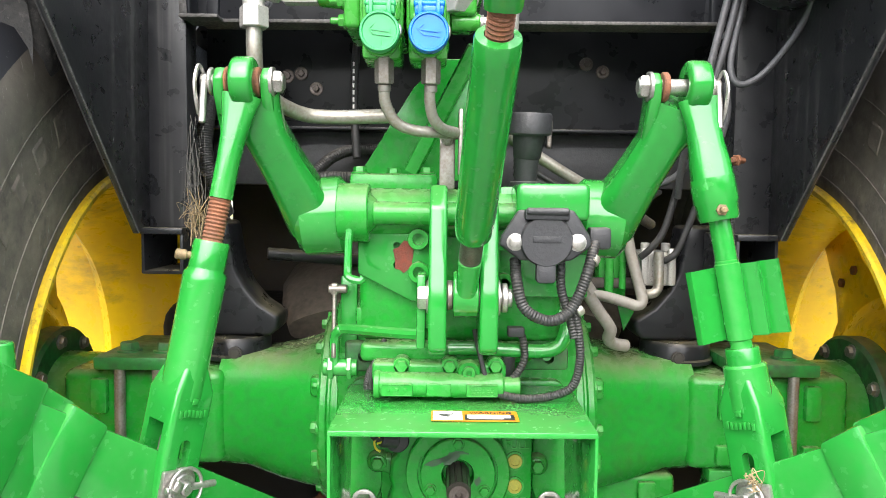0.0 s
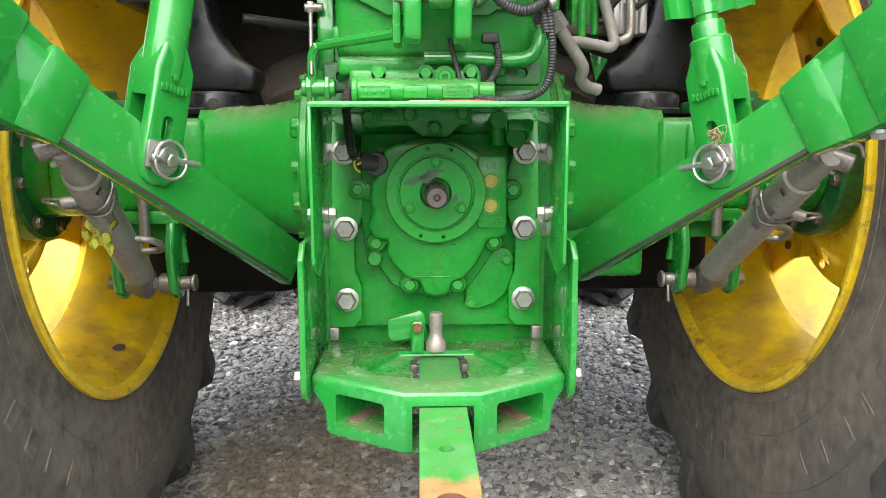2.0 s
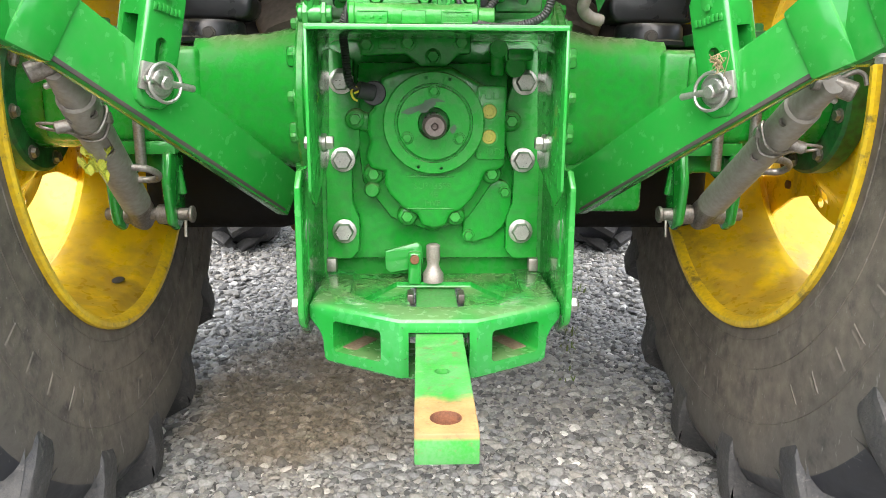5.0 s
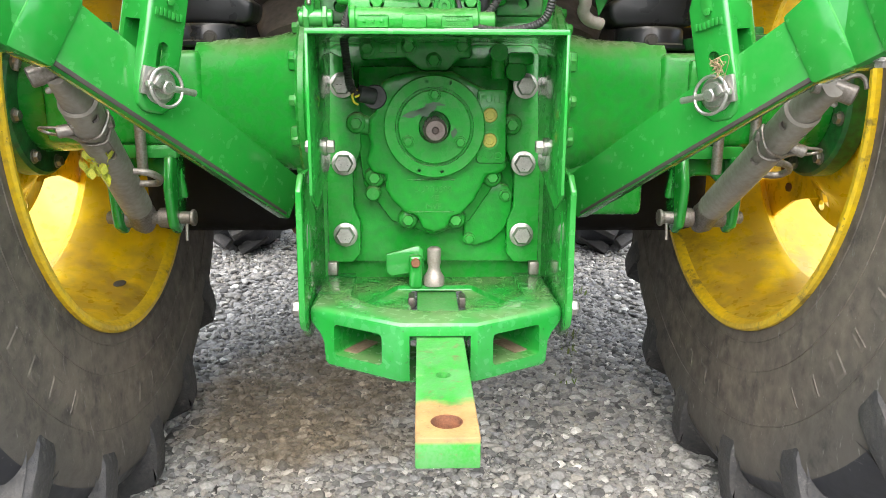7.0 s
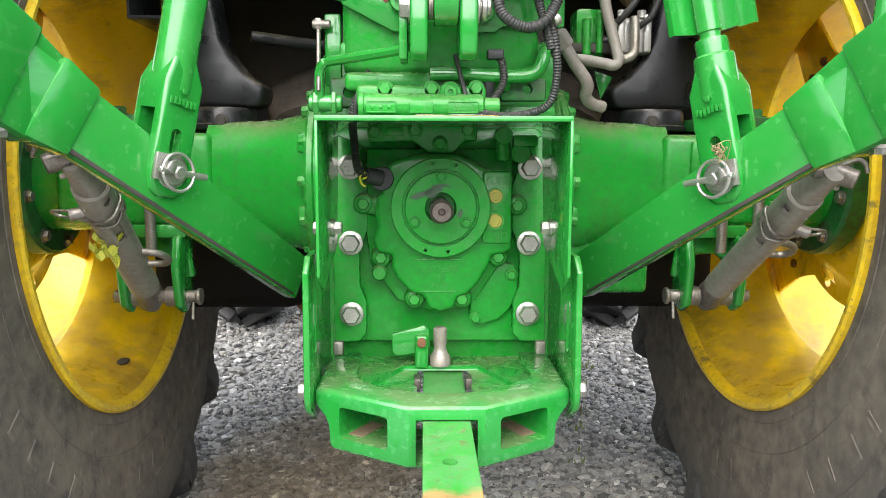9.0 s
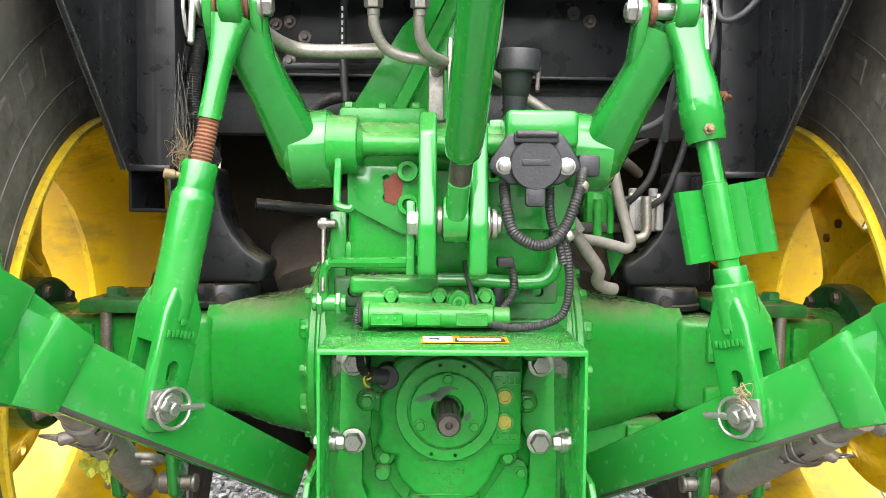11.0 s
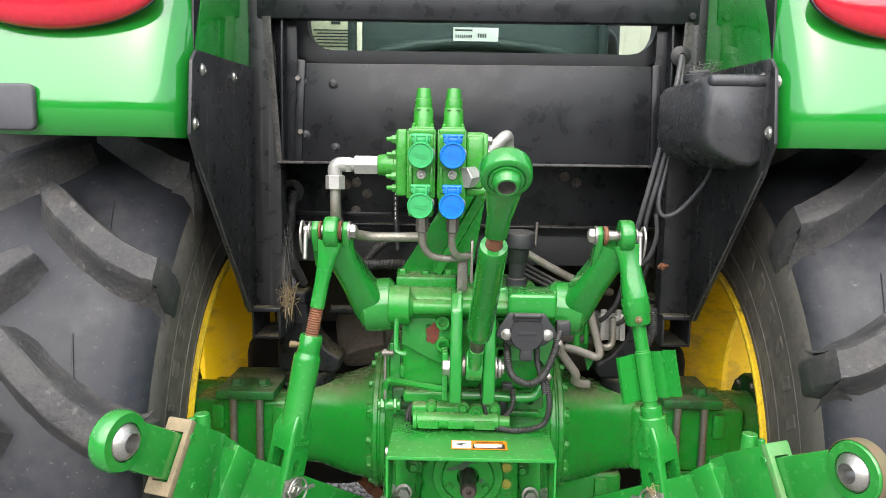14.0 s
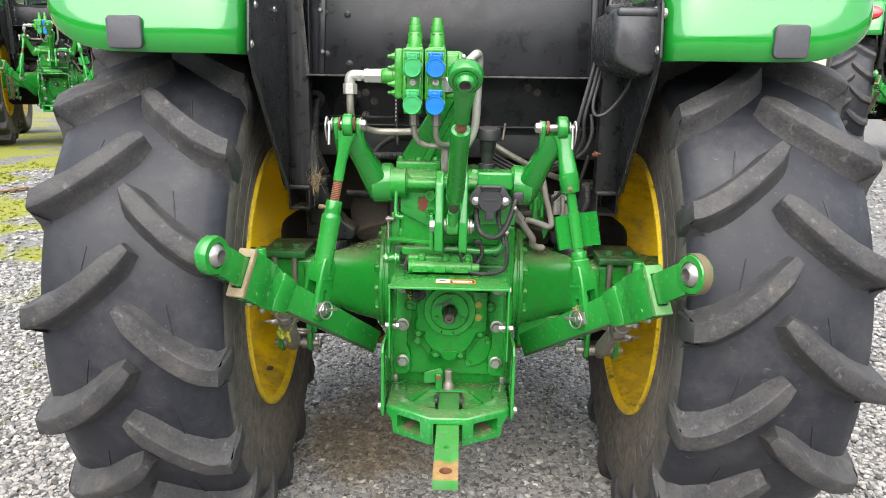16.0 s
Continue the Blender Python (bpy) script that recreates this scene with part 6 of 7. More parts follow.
# ---- trailer socket, hoses and pipes ----
def plumbing():
    part("socket_bracket", joined(box((.12, .885, 1.168), (.098, .1, .05), None, .008, 3), box((.12, .93, 1.11), (.13, .02, .16), None, .004), box((.185, .94, 1.15), (.05, .08, .08), None, .012)), GREEN, tractor, "green bracket for the trailer socket")
    so = part("trailer_socket", joined(prism([(.046, 1.112), (.05, 1.125), (.071, 1.158), (.143, 1.158), (.164, 1.125), (.168, 1.112), (.14, 1.092), (.074, 1.092)], .016, facing(.826), .004, 3), lathe([(0, 0), (.034, 0), (.034, .006), (.032, .009), (.0, .009)], axes((.107, .811, 1.118), (.107, 0, 1.118)), 36), box((.107, .806, 1.152), (.058, .014, .014), None, .003), rod((.08, .80, 1.156), (.134, .80, 1.156), .005), prism(round_box_outline(.026, .03, .006, .107, 1.078), .012, facing(.815), .003)), PLASTIC, tractor, "black plastic seven-pin trailer socket")
    part("logo_bar", box((.107, .8015, 1.12), (.036, .001, .008), None, .0004), PLASTIC, so)
    for x in (.067, .148):
        part("socket_bolt", lathe([(0, 0), (.0115, 0), (.0115, .003), (.009, .0035), (.0088, .008), (.007, .0095), (0, .01)], axes((x, .812, 1.116), (x, 0, 1.116)), 20), ZINC, so, "bright plated bolt")
    H = lambda pts, r, lab="black corrugated hose": part("corrugated_hose", tube(pts, r, 12, 8, ribs=.0011, pitch=.0042), RUBBERHOSE, tractor, lab)
    H([(.07, .84, 1.092), (.072, .825, 1.06), (.082, .82, 1.028), (.112, .82, 1.012), (.138, .825, 1.02), (.155, .83, 1.045), (.168, .835, 1.08), (.178, .85, 1.11), (.19, .87, 1.125)], .0068)
    H([(.132, .845, 1.09), (.134, .845, 1.05), (.145, .84, 1.015), (.152, .84, .985)], .0055)
    H([(.15, .838, 1.03), (.158, .84, .99), (.162, .85, .95), (.155, .86, .915), (.13, .865, .9), (.09, .865, .895), (.055, .868, .9), (.04, .87, .905)], .0052)
    H([(.055, .87, .9), (.075, .88, .92), (.09, .885, .945), (.088, .89, .975), (.08, .9, .985)], .005)
    part("cable", tube([(.02, .90, .985), (.028, .88, .95), (.038, .872, .915), (.05, .868, .902)], .0035, 8), RUBBERHOSE, tractor)
    part("cable", tube([(-.11, .925, .965), (-.122, .915, .94), (-.128, .908, .915), (-.128, .908, .895)], .0035, 8), RUBBERHOSE, tractor)
    part("hose_tie", rod((.152, .832, 1.022), (.16, .834, 1.028), .0085), PIPE, tractor, "grey cable tie")
    part("hose_tie", rod((.173, .838, 1.087), (.178, .845, 1.095), .0085), PIPE, tractor, "grey cable tie")
    part("hose_plug", box((.186, .86, 1.12), (.03, .025, .03), None, .005), PLASTIC, tractor)
    part("hose_plug", box((.078, .89, .985), (.024, .02, .014), None, .003), PLASTIC, tractor)
    fc = part("oil_filler", joined(rod((.1, 1.0, 1.14), (.1, 1.0, 1.20), .024), rod((.1, 1.0, 1.2), (.101, .995, 1.24), .017, .02), rod((.101, .995, 1.235), (.103, .99, 1.275), .021, .0255)), PLASTIC, tractor, "black oil filler neck")
    part("filler_cap", lathe([(0, 0), (.031, 0), (.034, .003), (.0345, .03), (.032, .034), (.0, .035)], axes((.103, .99, 1.27), (.104, .985, 1.32)), 36), PLASTIC, fc, "round black filler cap")
    pipe = lambda pts, r, mat, lab: part("pipe", tube(pts, r, 12), mat, tractor, lab)
    pipe([(.06, 1.06, 1.285), (.12, 1.08, 1.25), (.18, 1.09, 1.215), (.25, 1.11, 1.178), (.31, 1.15, 1.15), (.36, 1.22, 1.13)], .0095, PIPE, "grey steel oil pipe")
    pipe([(.205, 1.05, 1.03), (.23, 1.055, .993), (.252, 1.06, .962), (.253, 1.075, .942), (.268, 1.09, .93), (.29, 1.1, .925)], .0105, PIPE_DIRTY, "dusty grey steel oil pipe")
    part("pipe_nut", joined(rod((.196, 1.048, 1.042), (.212, 1.051, 1.02), .0165, n=6), rod((.186, 1.046, 1.056), (.197, 1.048, 1.041), .013)), PIPE_DIRTY, tractor, "dusty pipe nut")
    pipe([(.278, 1.1, 1.15), (.283, 1.1, 1.13), (.294, 1.1, 1.08), (.309, 1.095, 1.025), (.312, 1.09, 1.003), (.303, 1.09, .996), (.288, 1.095, 1.0), (.255, 1.11, 1.008), (.235, 1.12, 1.01)], .0095, PIPE_DIRTY, "dusty grey steel oil pipe")
    pipe([(.348, 1.125, 1.085), (.349, 1.122, 1.04), (.346, 1.12, 1.02), (.335, 1.12, 1.012), (.318, 1.13, 1.012)], .0085, PIPE, "grey bent oil pipe")
    part("cross_bar", box((.265, 1.13, 1.03), (.1, .02, .018), None, .004), DIRTY, tractor)
    part("green_tab", prism([(.284, .994), (.318, .982), (.297, .942)], .006, facing(1.155), .001), GREEN, tractor, "green sheet tab beside the cab mount")
    for k in range(3):
        pipe([(.09, 1.08, 1.24 - k * .012), (.16, 1.09, 1.20 - k * .012), (.23, 1.1, 1.168 - k * .01), (.3, 1.15, 1.17 - k * .008), (.37, 1.2, 1.19)], .0045, RUBBERHOSE, "thin black hose")
    part("fork_post", rod((.16, 1.15, 1.31), (.15, 1.1, 1.26), .004), STEEL, tractor)
    part("pilot_valve", joined(box((.351, 1.16, 1.055), (.066, .04, .062), None, .005), *[box((.327 + k * .024, 1.138, 1.058), (.014, .014, .066 - .012 * (k == 1)), None, .004) for k in (0, 1, 2)], *[rod((.33 + k * .036, 1.145, 1.085), (.33 + k * .036, 1.145, 1.10), .008) for k in (0, 1)]), WHITE, tractor, "white metal pilot valve block")
    pipe([(.318, 1.13, 1.075), (.333, 1.12, 1.092), (.352, 1.115, 1.121), (.368, 1.11, 1.18), (.378, 1.1, 1.24), (.385, 1.08, 1.3)], .006, RUBBERHOSE, "thin black hose")
    pipe([(.352, 1.135, 1.066), (.364, 1.12, 1.074), (.378, 1.115, 1.09), (.399, 1.11, 1.148), (.418, 1.1, 1.22)], .006, RUBBERHOSE, "thin black hose")
    part("green_valve_body", joined(box((.27, 1.16, 1.05), (.05, .06, .1), None, .006), rod((.262, 1.12, 1.08), (.262, 1.12, 1.0), .008), rod((.285, 1.12, 1.09), (.285, 1.12, 1.02), .006)), CAST, tractor)
    H([(-.44, 1.19, 1.37), (-.441, 1.16, 1.32), (-.444, 1.15, 1.25), (-.436, 1.16, 1.2), (-.42, 1.2, 1.14)], .0125, "black corrugated conduit")
    H([(-.335, 1.19, 1.37), (-.328, 1.16, 1.34), (-.313, 1.15, 1.263), (-.29, 1.14, 1.225), (-.26, 1.13, 1.205), (-.22, 1.12, 1.205), (-.16, 1.13, 1.205)], .0115, "black corrugated conduit")
    H([(-.255, 1.14, 1.21), (-.22, 1.16, 1.245), (-.18, 1.19, 1.26), (-.13, 1.22, 1.26)], .0095, "black corrugated conduit")
    H([(.385, .92, 1.15), (.39, .93, 1.1), (.382, .95, 1.06)], .0085)
    bh = part("black_hose", tube([(-.18, 1.16, 1.45), (-.182, 1.14, 1.38), (-.18, 1.13, 1.30), (-.175, 1.12, 1.24)], .007, 12), RUBBERHOSE, tractor, "black rubber hose with white print")
    part("hose_print", joined(*[box((-.182, 1.126, 1.40 - i * .012), (.003, .002, .007), None, 0) for i in range(9)]), PAPER, bh)


plumbing()


# ---- cab rear, posts and fender plates ----
def streaked_black():
    """Black sheet with pale vertical run marks and scuffs."""
    m = material("streaked_black_sheet", (0.0115, 0.012, 0.0135), 0.3, spots=(0.022, 0.022, 0.024), scale=4, bump=0.1, bump_scale=160)
    n, l = m.node_tree.nodes, m.node_tree.links
    b = n["Principled BSDF"]
    old = b.inputs["Base Color"].links[0].from_socket
    co, mp, no = n.new("ShaderNodeTexCoord"), n.new("ShaderNodeMapping"), n.new("ShaderNodeTexNoise")
    mp.inputs["Scale"].default_value = (60, 60, 1.6)
    no.inputs["Scale"].default_value, no.inputs["Detail"].default_value = 1.0, 5
    l.new(co.outputs["Object"], mp.inputs[0])
    l.new(mp.outputs[0], no.inputs["Vector"])
    r = n.new("ShaderNodeMapRange")
    r.inputs["From Min"].default_value, r.inputs["From Max"].default_value = 0.56, 0.78
    r.inputs["To Max"].default_value = 0.55
    l.new(no.outputs["Fac"], r.inputs["Value"])
    mx = n.new("ShaderNodeMix")
    mx.data_type = "RGBA"
    mx.inputs[7].default_value = (0.12, 0.115, 0.11, 1)
    l.new(r.outputs[0], mx.inputs[0])
    l.new(old, mx.inputs[6])
    l.new(mx.outputs[2], b.inputs["Base Color"])
    return m


STREAKED = streaked_black()
DUSTY_EDGE = material("dusty_black_edge", (0.1, 0.095, 0.09), 0.7, spots=(0.03, 0.029, 0.028), scale=25, bump=0.3)
TEAL = material("dark_cab_trim", (0.035, 0.055, 0.054), 0.45, amount=0.3, scale=12)


def glass_material():
    m = bpy.data.materials.new("tinted_window_glass")
    m.use_nodes = True
    b = m.node_tree.nodes["Principled BSDF"]
    b.inputs["Base Color"].default_value = (0.72, 0.86, 0.8, 1)
    b.inputs["Roughness"].default_value = 0.03
    b.inputs["Transmission Weight"].default_value = 1.0
    b.inputs["IOR"].default_value = 1.45
    return m


GLASS = glass_material()


def dome_screw(p, d, r=.008):
    return lathe([(0, -.002), (r * 1.25, -.002), (r * 1.25, 0), (r, .001), (r * .85, r * .45), (r * .45, r * .62), (r * .4, r * .45), (0, r * .42)], axes(p, tuple(V(*p) + V(*d))), 14)


def cab_rear():
    panel = part("cab_rear_panel", prism([(-.402, 1.447), (.402, 1.452), (.392, 1.672), (-.38, 1.668)], .012, facing(1.07), .002), BLACK, tractor, "black painted sheet panel below the rear window")
    part("panel_lip", joined(box((0, 1.055, 1.449), (.83, .05, .006), Matrix.Rotation(radians(-.3), 4, "Y"), .002), box((-.405, 1.03, 1.447), (.06, .06, .006), None, .002)), DUSTY_EDGE, panel, "dusty folded lip")
    part("panel_step", box((-.395, 1.06, 1.56), (.02, .02, .23), Matrix.Rotation(radians(2.5), 4, "Y"), .004), BLACK, panel)
    part("panel_step", box((.405, 1.06, 1.56), (.02, .02, .23), Matrix.Rotation(radians(-1.5), 4, "Y"), .004), BLACK, panel)
    for x, z in ((-.387, 1.625), (-.319, 1.622), (-.382, 1.508), (-.315, 1.481)):
        part("panel_screw", joined(dome_screw((x, 1.056, z), BACK, .0075), rod((x, 1.06, z), (x, 1.056, z), .011)), PLASTIC, panel)
    for x, z in ((-.392, 1.627), (-.387, 1.509)):
        part("clip_nut", hex_bolt((x - .004, 1.046, z + .006), BACK, .011, .006, False), STEEL, panel)
    low = part("lower_panel", box((0, 1.22, 1.42), (.92, .02, .25), None, .004), BLACK, tractor, "black lower cab panel")
    for x, z in ((.231, 1.42), (.261, 1.406), (-.288, 1.327), (-.287, 1.397), (-.312, 1.392), (-.26, 1.37), (-.335, 1.33)):
        part("panel_screw", joined(rod((x, 1.212, z), (x, 1.208, z), .0125), hex_bolt((x, 1.208, z), BACK, .011, .006, False)), STEEL_DARK, low)
    for x in (-.449, -.345):
        part("grommet", lathe([(.012, 0), (.03, 0), (.03, .004), (.024, .008), (.014, .012), (.012, 0)], axes((x, 1.21, 1.372), (x, 0, 1.372)), 28), RUBBERHOSE, low)
    part("panel_seam", box((-.28, 1.208, 1.318), (.36, .004, .012), None, .001), BLACK, low)
    part("panel_flange", box((0, 1.2, 1.296), (.92, .05, .006), None, .002), BLACK, low)
    # window frame with rounded lower corners, and the pane
    frame = prism(round_box_outline(.90, 1.0, .09, .005, 2.165), .05, facing(1.15), .012, 3)
    frame = hollowed(frame, prism(round_box_outline(.796, .90, .06, .012, 2.153), .3, facing(1.25), 0))
    fr = part("rear_window_frame", frame, PLASTIC, tractor, "black rubber rear window frame")
    pane = part("window_pane", box((.012, 1.14, 2.153), (.80, .005, .90), None, 0), GLASS, fr, "tinted rear window pane")
    pane.visible_shadow = False
    part("wiper_beam", joined(box((0, 1.03, 1.80), (.96, .03, .088), None, .006), rod((.462, 1.012, 1.772), (.462, 1.006, 1.772), .008)), BLACK, tractor, "black cross beam in front of the rear window")
    for s in (-1, 1):
        mir = (lambda b: b) if s > 0 else mirrored
        post = prism([(.428, 1.118), (.43, 1.45), (.452, 1.70), (.46, 2.1), (.50, 2.1), (.50, 1.118)], .05, facing(1.07), .004)
        po = part("cab_post", mir(post), STREAKED, tractor, "black folded cab post with pale scuffs")
        part("scuffed_edge", mir(prism([(.427, 1.45), (.438, 1.45), (.468, 1.75), (.468, 2.0), (.449, 2.0), (.448, 1.74), (.43, 1.5)], .003, facing(1.0185), .001)), DUSTY_EDGE, po, "pale scuffed post edge")
        part("inner_return", mir(prism([(1.02, 1.447), (1.07, 1.447), (1.15, 1.66), (1.15, 2.1), (1.06, 2.1), (1.02, 1.7)], .006, upright(.424), .002)), BLACK, po)
        part("corner_gusset", mir(prism([(.385, 1.45), (.432, 1.45), (.455, 1.75), (.46, 2.0), (.40, 2.0), (.40, 1.69)], .01, facing(1.068), .003)), BLACK, po)
        tubeend = hollowed(box((.46, 1.06, 1.085), (.066, .14, .07), None, .003), box((.46, 1.0, 1.085), (.055, .4, .059), None, 0))
        part("square_tube", mir(tubeend), BLACK, tractor, "open square tube end")
        part("tube_lip", mir(box((.46, 1.0, 1.117), (.066, .03, .01), None, .002)), BLACK, tractor)
        side = prism([(1.02, 1.115), (1.02, 1.652), (.668, 1.640), (.645, 1.62), (.628, 1.495), (.66, 1.45), (.97, 1.115)], .007, upright(.489), .002)
        pl = part("fender_plate", mir(side), STREAKED, tractor, "black triangular plate inside the fender")
        part("plate_edge", mir(prism([(.6635, 1.447), (.973, 1.1135), (.976, 1.1155), (.6665, 1.4495)], .0085, upright(.4883), 0)), DUSTY_EDGE, pl, "rubbed plate edge")
        for y, z in ((.692, 1.609), (.648, 1.514), (.875, 1.616)):
            part("plate_screw", mir(dome_screw((.489, y, z), (-1, 0, 0), .009)), ZINC, pl, "bright round-head screw")


cab_rear()


def fender(s):
    mir = (lambda b: b) if s > 0 else mirrored
    plan = [(.498, 1.12), (.498, .95), (.498, .80), (.499, .70), (.503, .66), (.515, .632), (.535, .615), (.565, .605), (.62, .600), (.70, .598), (.78, .599), (.86, .602), (.92, .608), (.962, .622), (.988, .648), (1.0, .69), (1.006, .76), (1.008, .86), (1.01, 1.0), (1.01, 1.25)]
    heights = [0, .03, .06, .10, .15, .22, .32, .42, .52, .62, .72, .82, .91, 1.0]
    bm = bmesh.new()
    rows = []
    for h in heights:
        row = []
        for x, y in plan:
            zb = 1.487
            out = max(x - .82, 0) / .19
            zb += .10 * out ** 2.2 if y < 1.3 else 0
            z = zb + (1.90 - zb) * h
            lean = .17 * h ** 2.0 + .02 * max(1 - h / .14, 0) ** 2
            k = 1.0 if y < .75 else max(0.0, 1 - (y - .75) / .3)
            xx = x
            if h > .8:
                xx = .73 + (x - .73) * (1 - .10 * ((h - .8) / .2) ** 2) if x > .6 else x
            row.append(bm.verts.new((xx, y + lean * k + .0, z)))
        rows.append(row)
    for a, b in zip(rows, rows[1:]):
        for i in range(len(plan) - 1):
            bm.faces.new((a[i], a[i + 1], b[i + 1], b[i]))
    # roof of the fender
    top = [bm.verts.new((v.co.x * .96 + .03, v.co.y + .1, 1.935)) for v in rows[-1]]
    for i in range(len(plan) - 1):
        bm.faces.new((rows[-1][i], rows[-1][i + 1], top[i + 1], top[i]))
    bm.faces.new(top[::-1])
    bmesh.ops.recalc_face_normals(bm, faces=bm.faces)
    bmesh.ops.solidify(bm, geom=bm.faces, thickness=.004)
    f = part("fender", mir(bm), GLOSS, tractor, "glossy green steel fender", smooth=60)
    sub = f.modifiers.new("rounding", "SUBSURF")
    sub.levels = sub.render_levels = 1
    # the unseen arch behind the rounded rear end, added to shade tyre and rim
    arch = bmesh.new()
    rows = []
    for i in range(15):
        a = radians(64 + 90 * i / 14)
        rows.append([arch.verts.new((x, 1.195 - r * math.cos(a), .79 + r * math.sin(a))) for x, r in ((.503, .95), (.985, .95), (.985, .955), (.503, .955))])
    for a, b in zip(rows, rows[1:]):
        for k in range(4):
            arch.faces.new((a[k], a[(k + 1) % 4], b[(k + 1) % 4], b[k]))
    arch.faces.new(rows[0][::-1])
    arch.faces.new(rows[-1])
    bmesh.ops.recalc_face_normals(arch, faces=arch.faces)
    part("fender_arch", mir(arch), BLACK, f, "black underside of the fender over the tyre")
    # black sheet added inside the wall to keep the wheel well dark
    part("fender_lining", mir(prism([(.68, 1.50), (.70, 1.75), (.85, 1.87), (1.3, 1.88), (1.3, 1.50), (1.02, 1.30), (1.02, 1.12), (.99, 1.12)], .004, upright(.503), 0)), BLACK, f, "black inner fender lining")
    part("lamp_blank", mir(prism(round_box_outline(.08, .076, .012, -.776 if s < 0 else .78, 1.535), .012, facing(.604), .004, 3) if s > 0 else mirrored(prism(round_box_outline(.084, .076, .012, -.775, 1.534), .012, facing(.604), .004, 3))), BLANK, f, "dark square blanking plate")
    lens = bmesh.new()
    bmesh.ops.create_uvsphere(lens, u_segments=40, v_segments=20, radius=1)
    bmesh.ops.scale(lens, vec=V(.178, .035, .085), verts=lens.verts)
    bmesh.ops.transform(lens, matrix=Matrix.Translation((.711, .635, 1.745)) @ Matrix.Rotation(radians(-14), 4, "X"), verts=lens.verts)
    la = part("tail_lamp", mir(lens), GLASSRED, f, "red rear lamp lens")
    part("lamp_seat", mir(lathe([(.95, 0), (1.02, 0), (1.015, .06), (.95, .1), (.95, 0)], Matrix.Translation((.711, .640, 1.745)) @ Matrix.Rotation(radians(76), 4, "X") @ Matrix.Diagonal((.178, .085, .06, 1)), 56)), PLASTIC, la)
    part("lamp_screw", mir(dome_screw((.64 if s < 0 else .67, .612, 1.705), (0, -1, -.1), .011)), RUSTY_PAINT, la)


BLANK = material("dark_grey_plastic_plate", (0.07, 0.072, 0.08), 0.4, amount=0.15, scale=10, bump=0.1)
for s in (-1, 1):
    fender(s)


def right_corner():
    """Plastic reservoir, cables and guides beside the right-hand post."""
    outline = [(.385, 1.60), (.392, 1.612), (.41, 1.619), (.50, 1.621), (.502, 1.60), (.502, 1.475), (.497, 1.458), (.48, 1.450), (.455, 1.453), (.41, 1.474), (.39, 1.492), (.384, 1.512)]
    bm = bmesh.new()
    rings = []
    for y, k, dz in ((.96, .97, 0), (.94, 1, 0), (.80, 1.0, 0), (.725, 1.0, 0), (.705, .975, 0), (.69, .93, 0), (.682, .86, -.002), (.679, .78, -.003)):
        rings.append([bm.verts.new((.445 + (x - .445) * k, y, 1.535 + (z - 1.535) * k + dz)) for x, z in outline])
    n = len(outline)
    for a, b in zip(rings, rings[1:]):
        for k in range(n):
            j = (k + 1) % n
            bm.faces.new((a[k], a[j], b[j], b[k]))
    bm.faces.new(rings[0][::-1])
    bm.faces.new(rings[-1])
    bmesh.ops.recalc_face_normals(bm, faces=bm.faces)
    tank = part("washer_tank", bm, TANK, tractor, "black moulded plastic tank on the fender plate", smooth=50)
    part("moulded_rib", box((.446, .70, 1.602), (.105, .05, .022), Matrix.Rotation(radians(-6), 4, "X"), .008, 3), TANK, tank)
    part("tank_cap", joined(rod((.41, .80, 1.612), (.41, .80, 1.626), .024), rod((.39, .79, 1.626), (.432, .80, 1.63), .006)), PLASTIC, tank, "small black cap")
    part("tank_screw", dome_screw((.503, .668, 1.60), (-.3, -1, 0), .010), ZINC, tank)
    part("tank_screw", dome_screw((.489, .65, 1.515), (-1, -.3, 0), .009), ZINC, tank)
    cable = lambda pts, r=.0058: part("cable", tube(pts, r, 10), CABLE, tractor, "grey plastic cable")
    cable([(.443, 1.01, 1.69), (.43, .985, 1.64), (.405, .97, 1.53), (.385, .97, 1.44), (.362, .98, 1.33), (.36, 1.05, 1.24), (.37, 1.1, 1.18)])
    cable([(.446, 1.01, 1.685), (.436, .985, 1.62), (.418, .97, 1.53), (.397, .97, 1.43), (.378, .98, 1.34), (.385, 1.03, 1.27), (.36, 1.08, 1.215), (.31, 1.12, 1.19)])
    cable([(.425, .975, 1.52), (.41, .97, 1.44), (.398, .965, 1.375), (.408, .96, 1.347), (.435, .955, 1.355), (.465, .945, 1.39), (.487, .925, 1.435), (.492, .89, 1.49)], .005)
    cable([(.395, .97, 1.35), (.402, .98, 1.30), (.392, 1.0, 1.25), (.37, 1.03, 1.22)], .005)
    part("cable_grommet", lathe([(.006, 0), (.022, 0), (.022, .004), (.012, .01), (.006, .012), (.006, 0)], axes((.443, 1.019, 1.69), (.443, 0, 1.69)), 24), RUBBERHOSE, tractor)
    part("post_stud", joined(rod((.43, .98, 1.235), (.405, .965, 1.235), .0045), rod((.418, .973, 1.235), (.412, .969, 1.235), .009, n=6)), RUST, tractor, "rusty stud")


TANK = material("black_moulded_plastic", (0.036, 0.038, 0.044), 0.26, spots=(0.042, 0.042, 0.044), scale=5, bump=0.06, bump_scale=250, dust=(0.12, 0.11, 0.1), dust_amount=0.15)
CABLE = material("grey_cable_sheath", (0.09, 0.09, 0.095), 0.45, amount=0.35, scale=40)
right_corner()


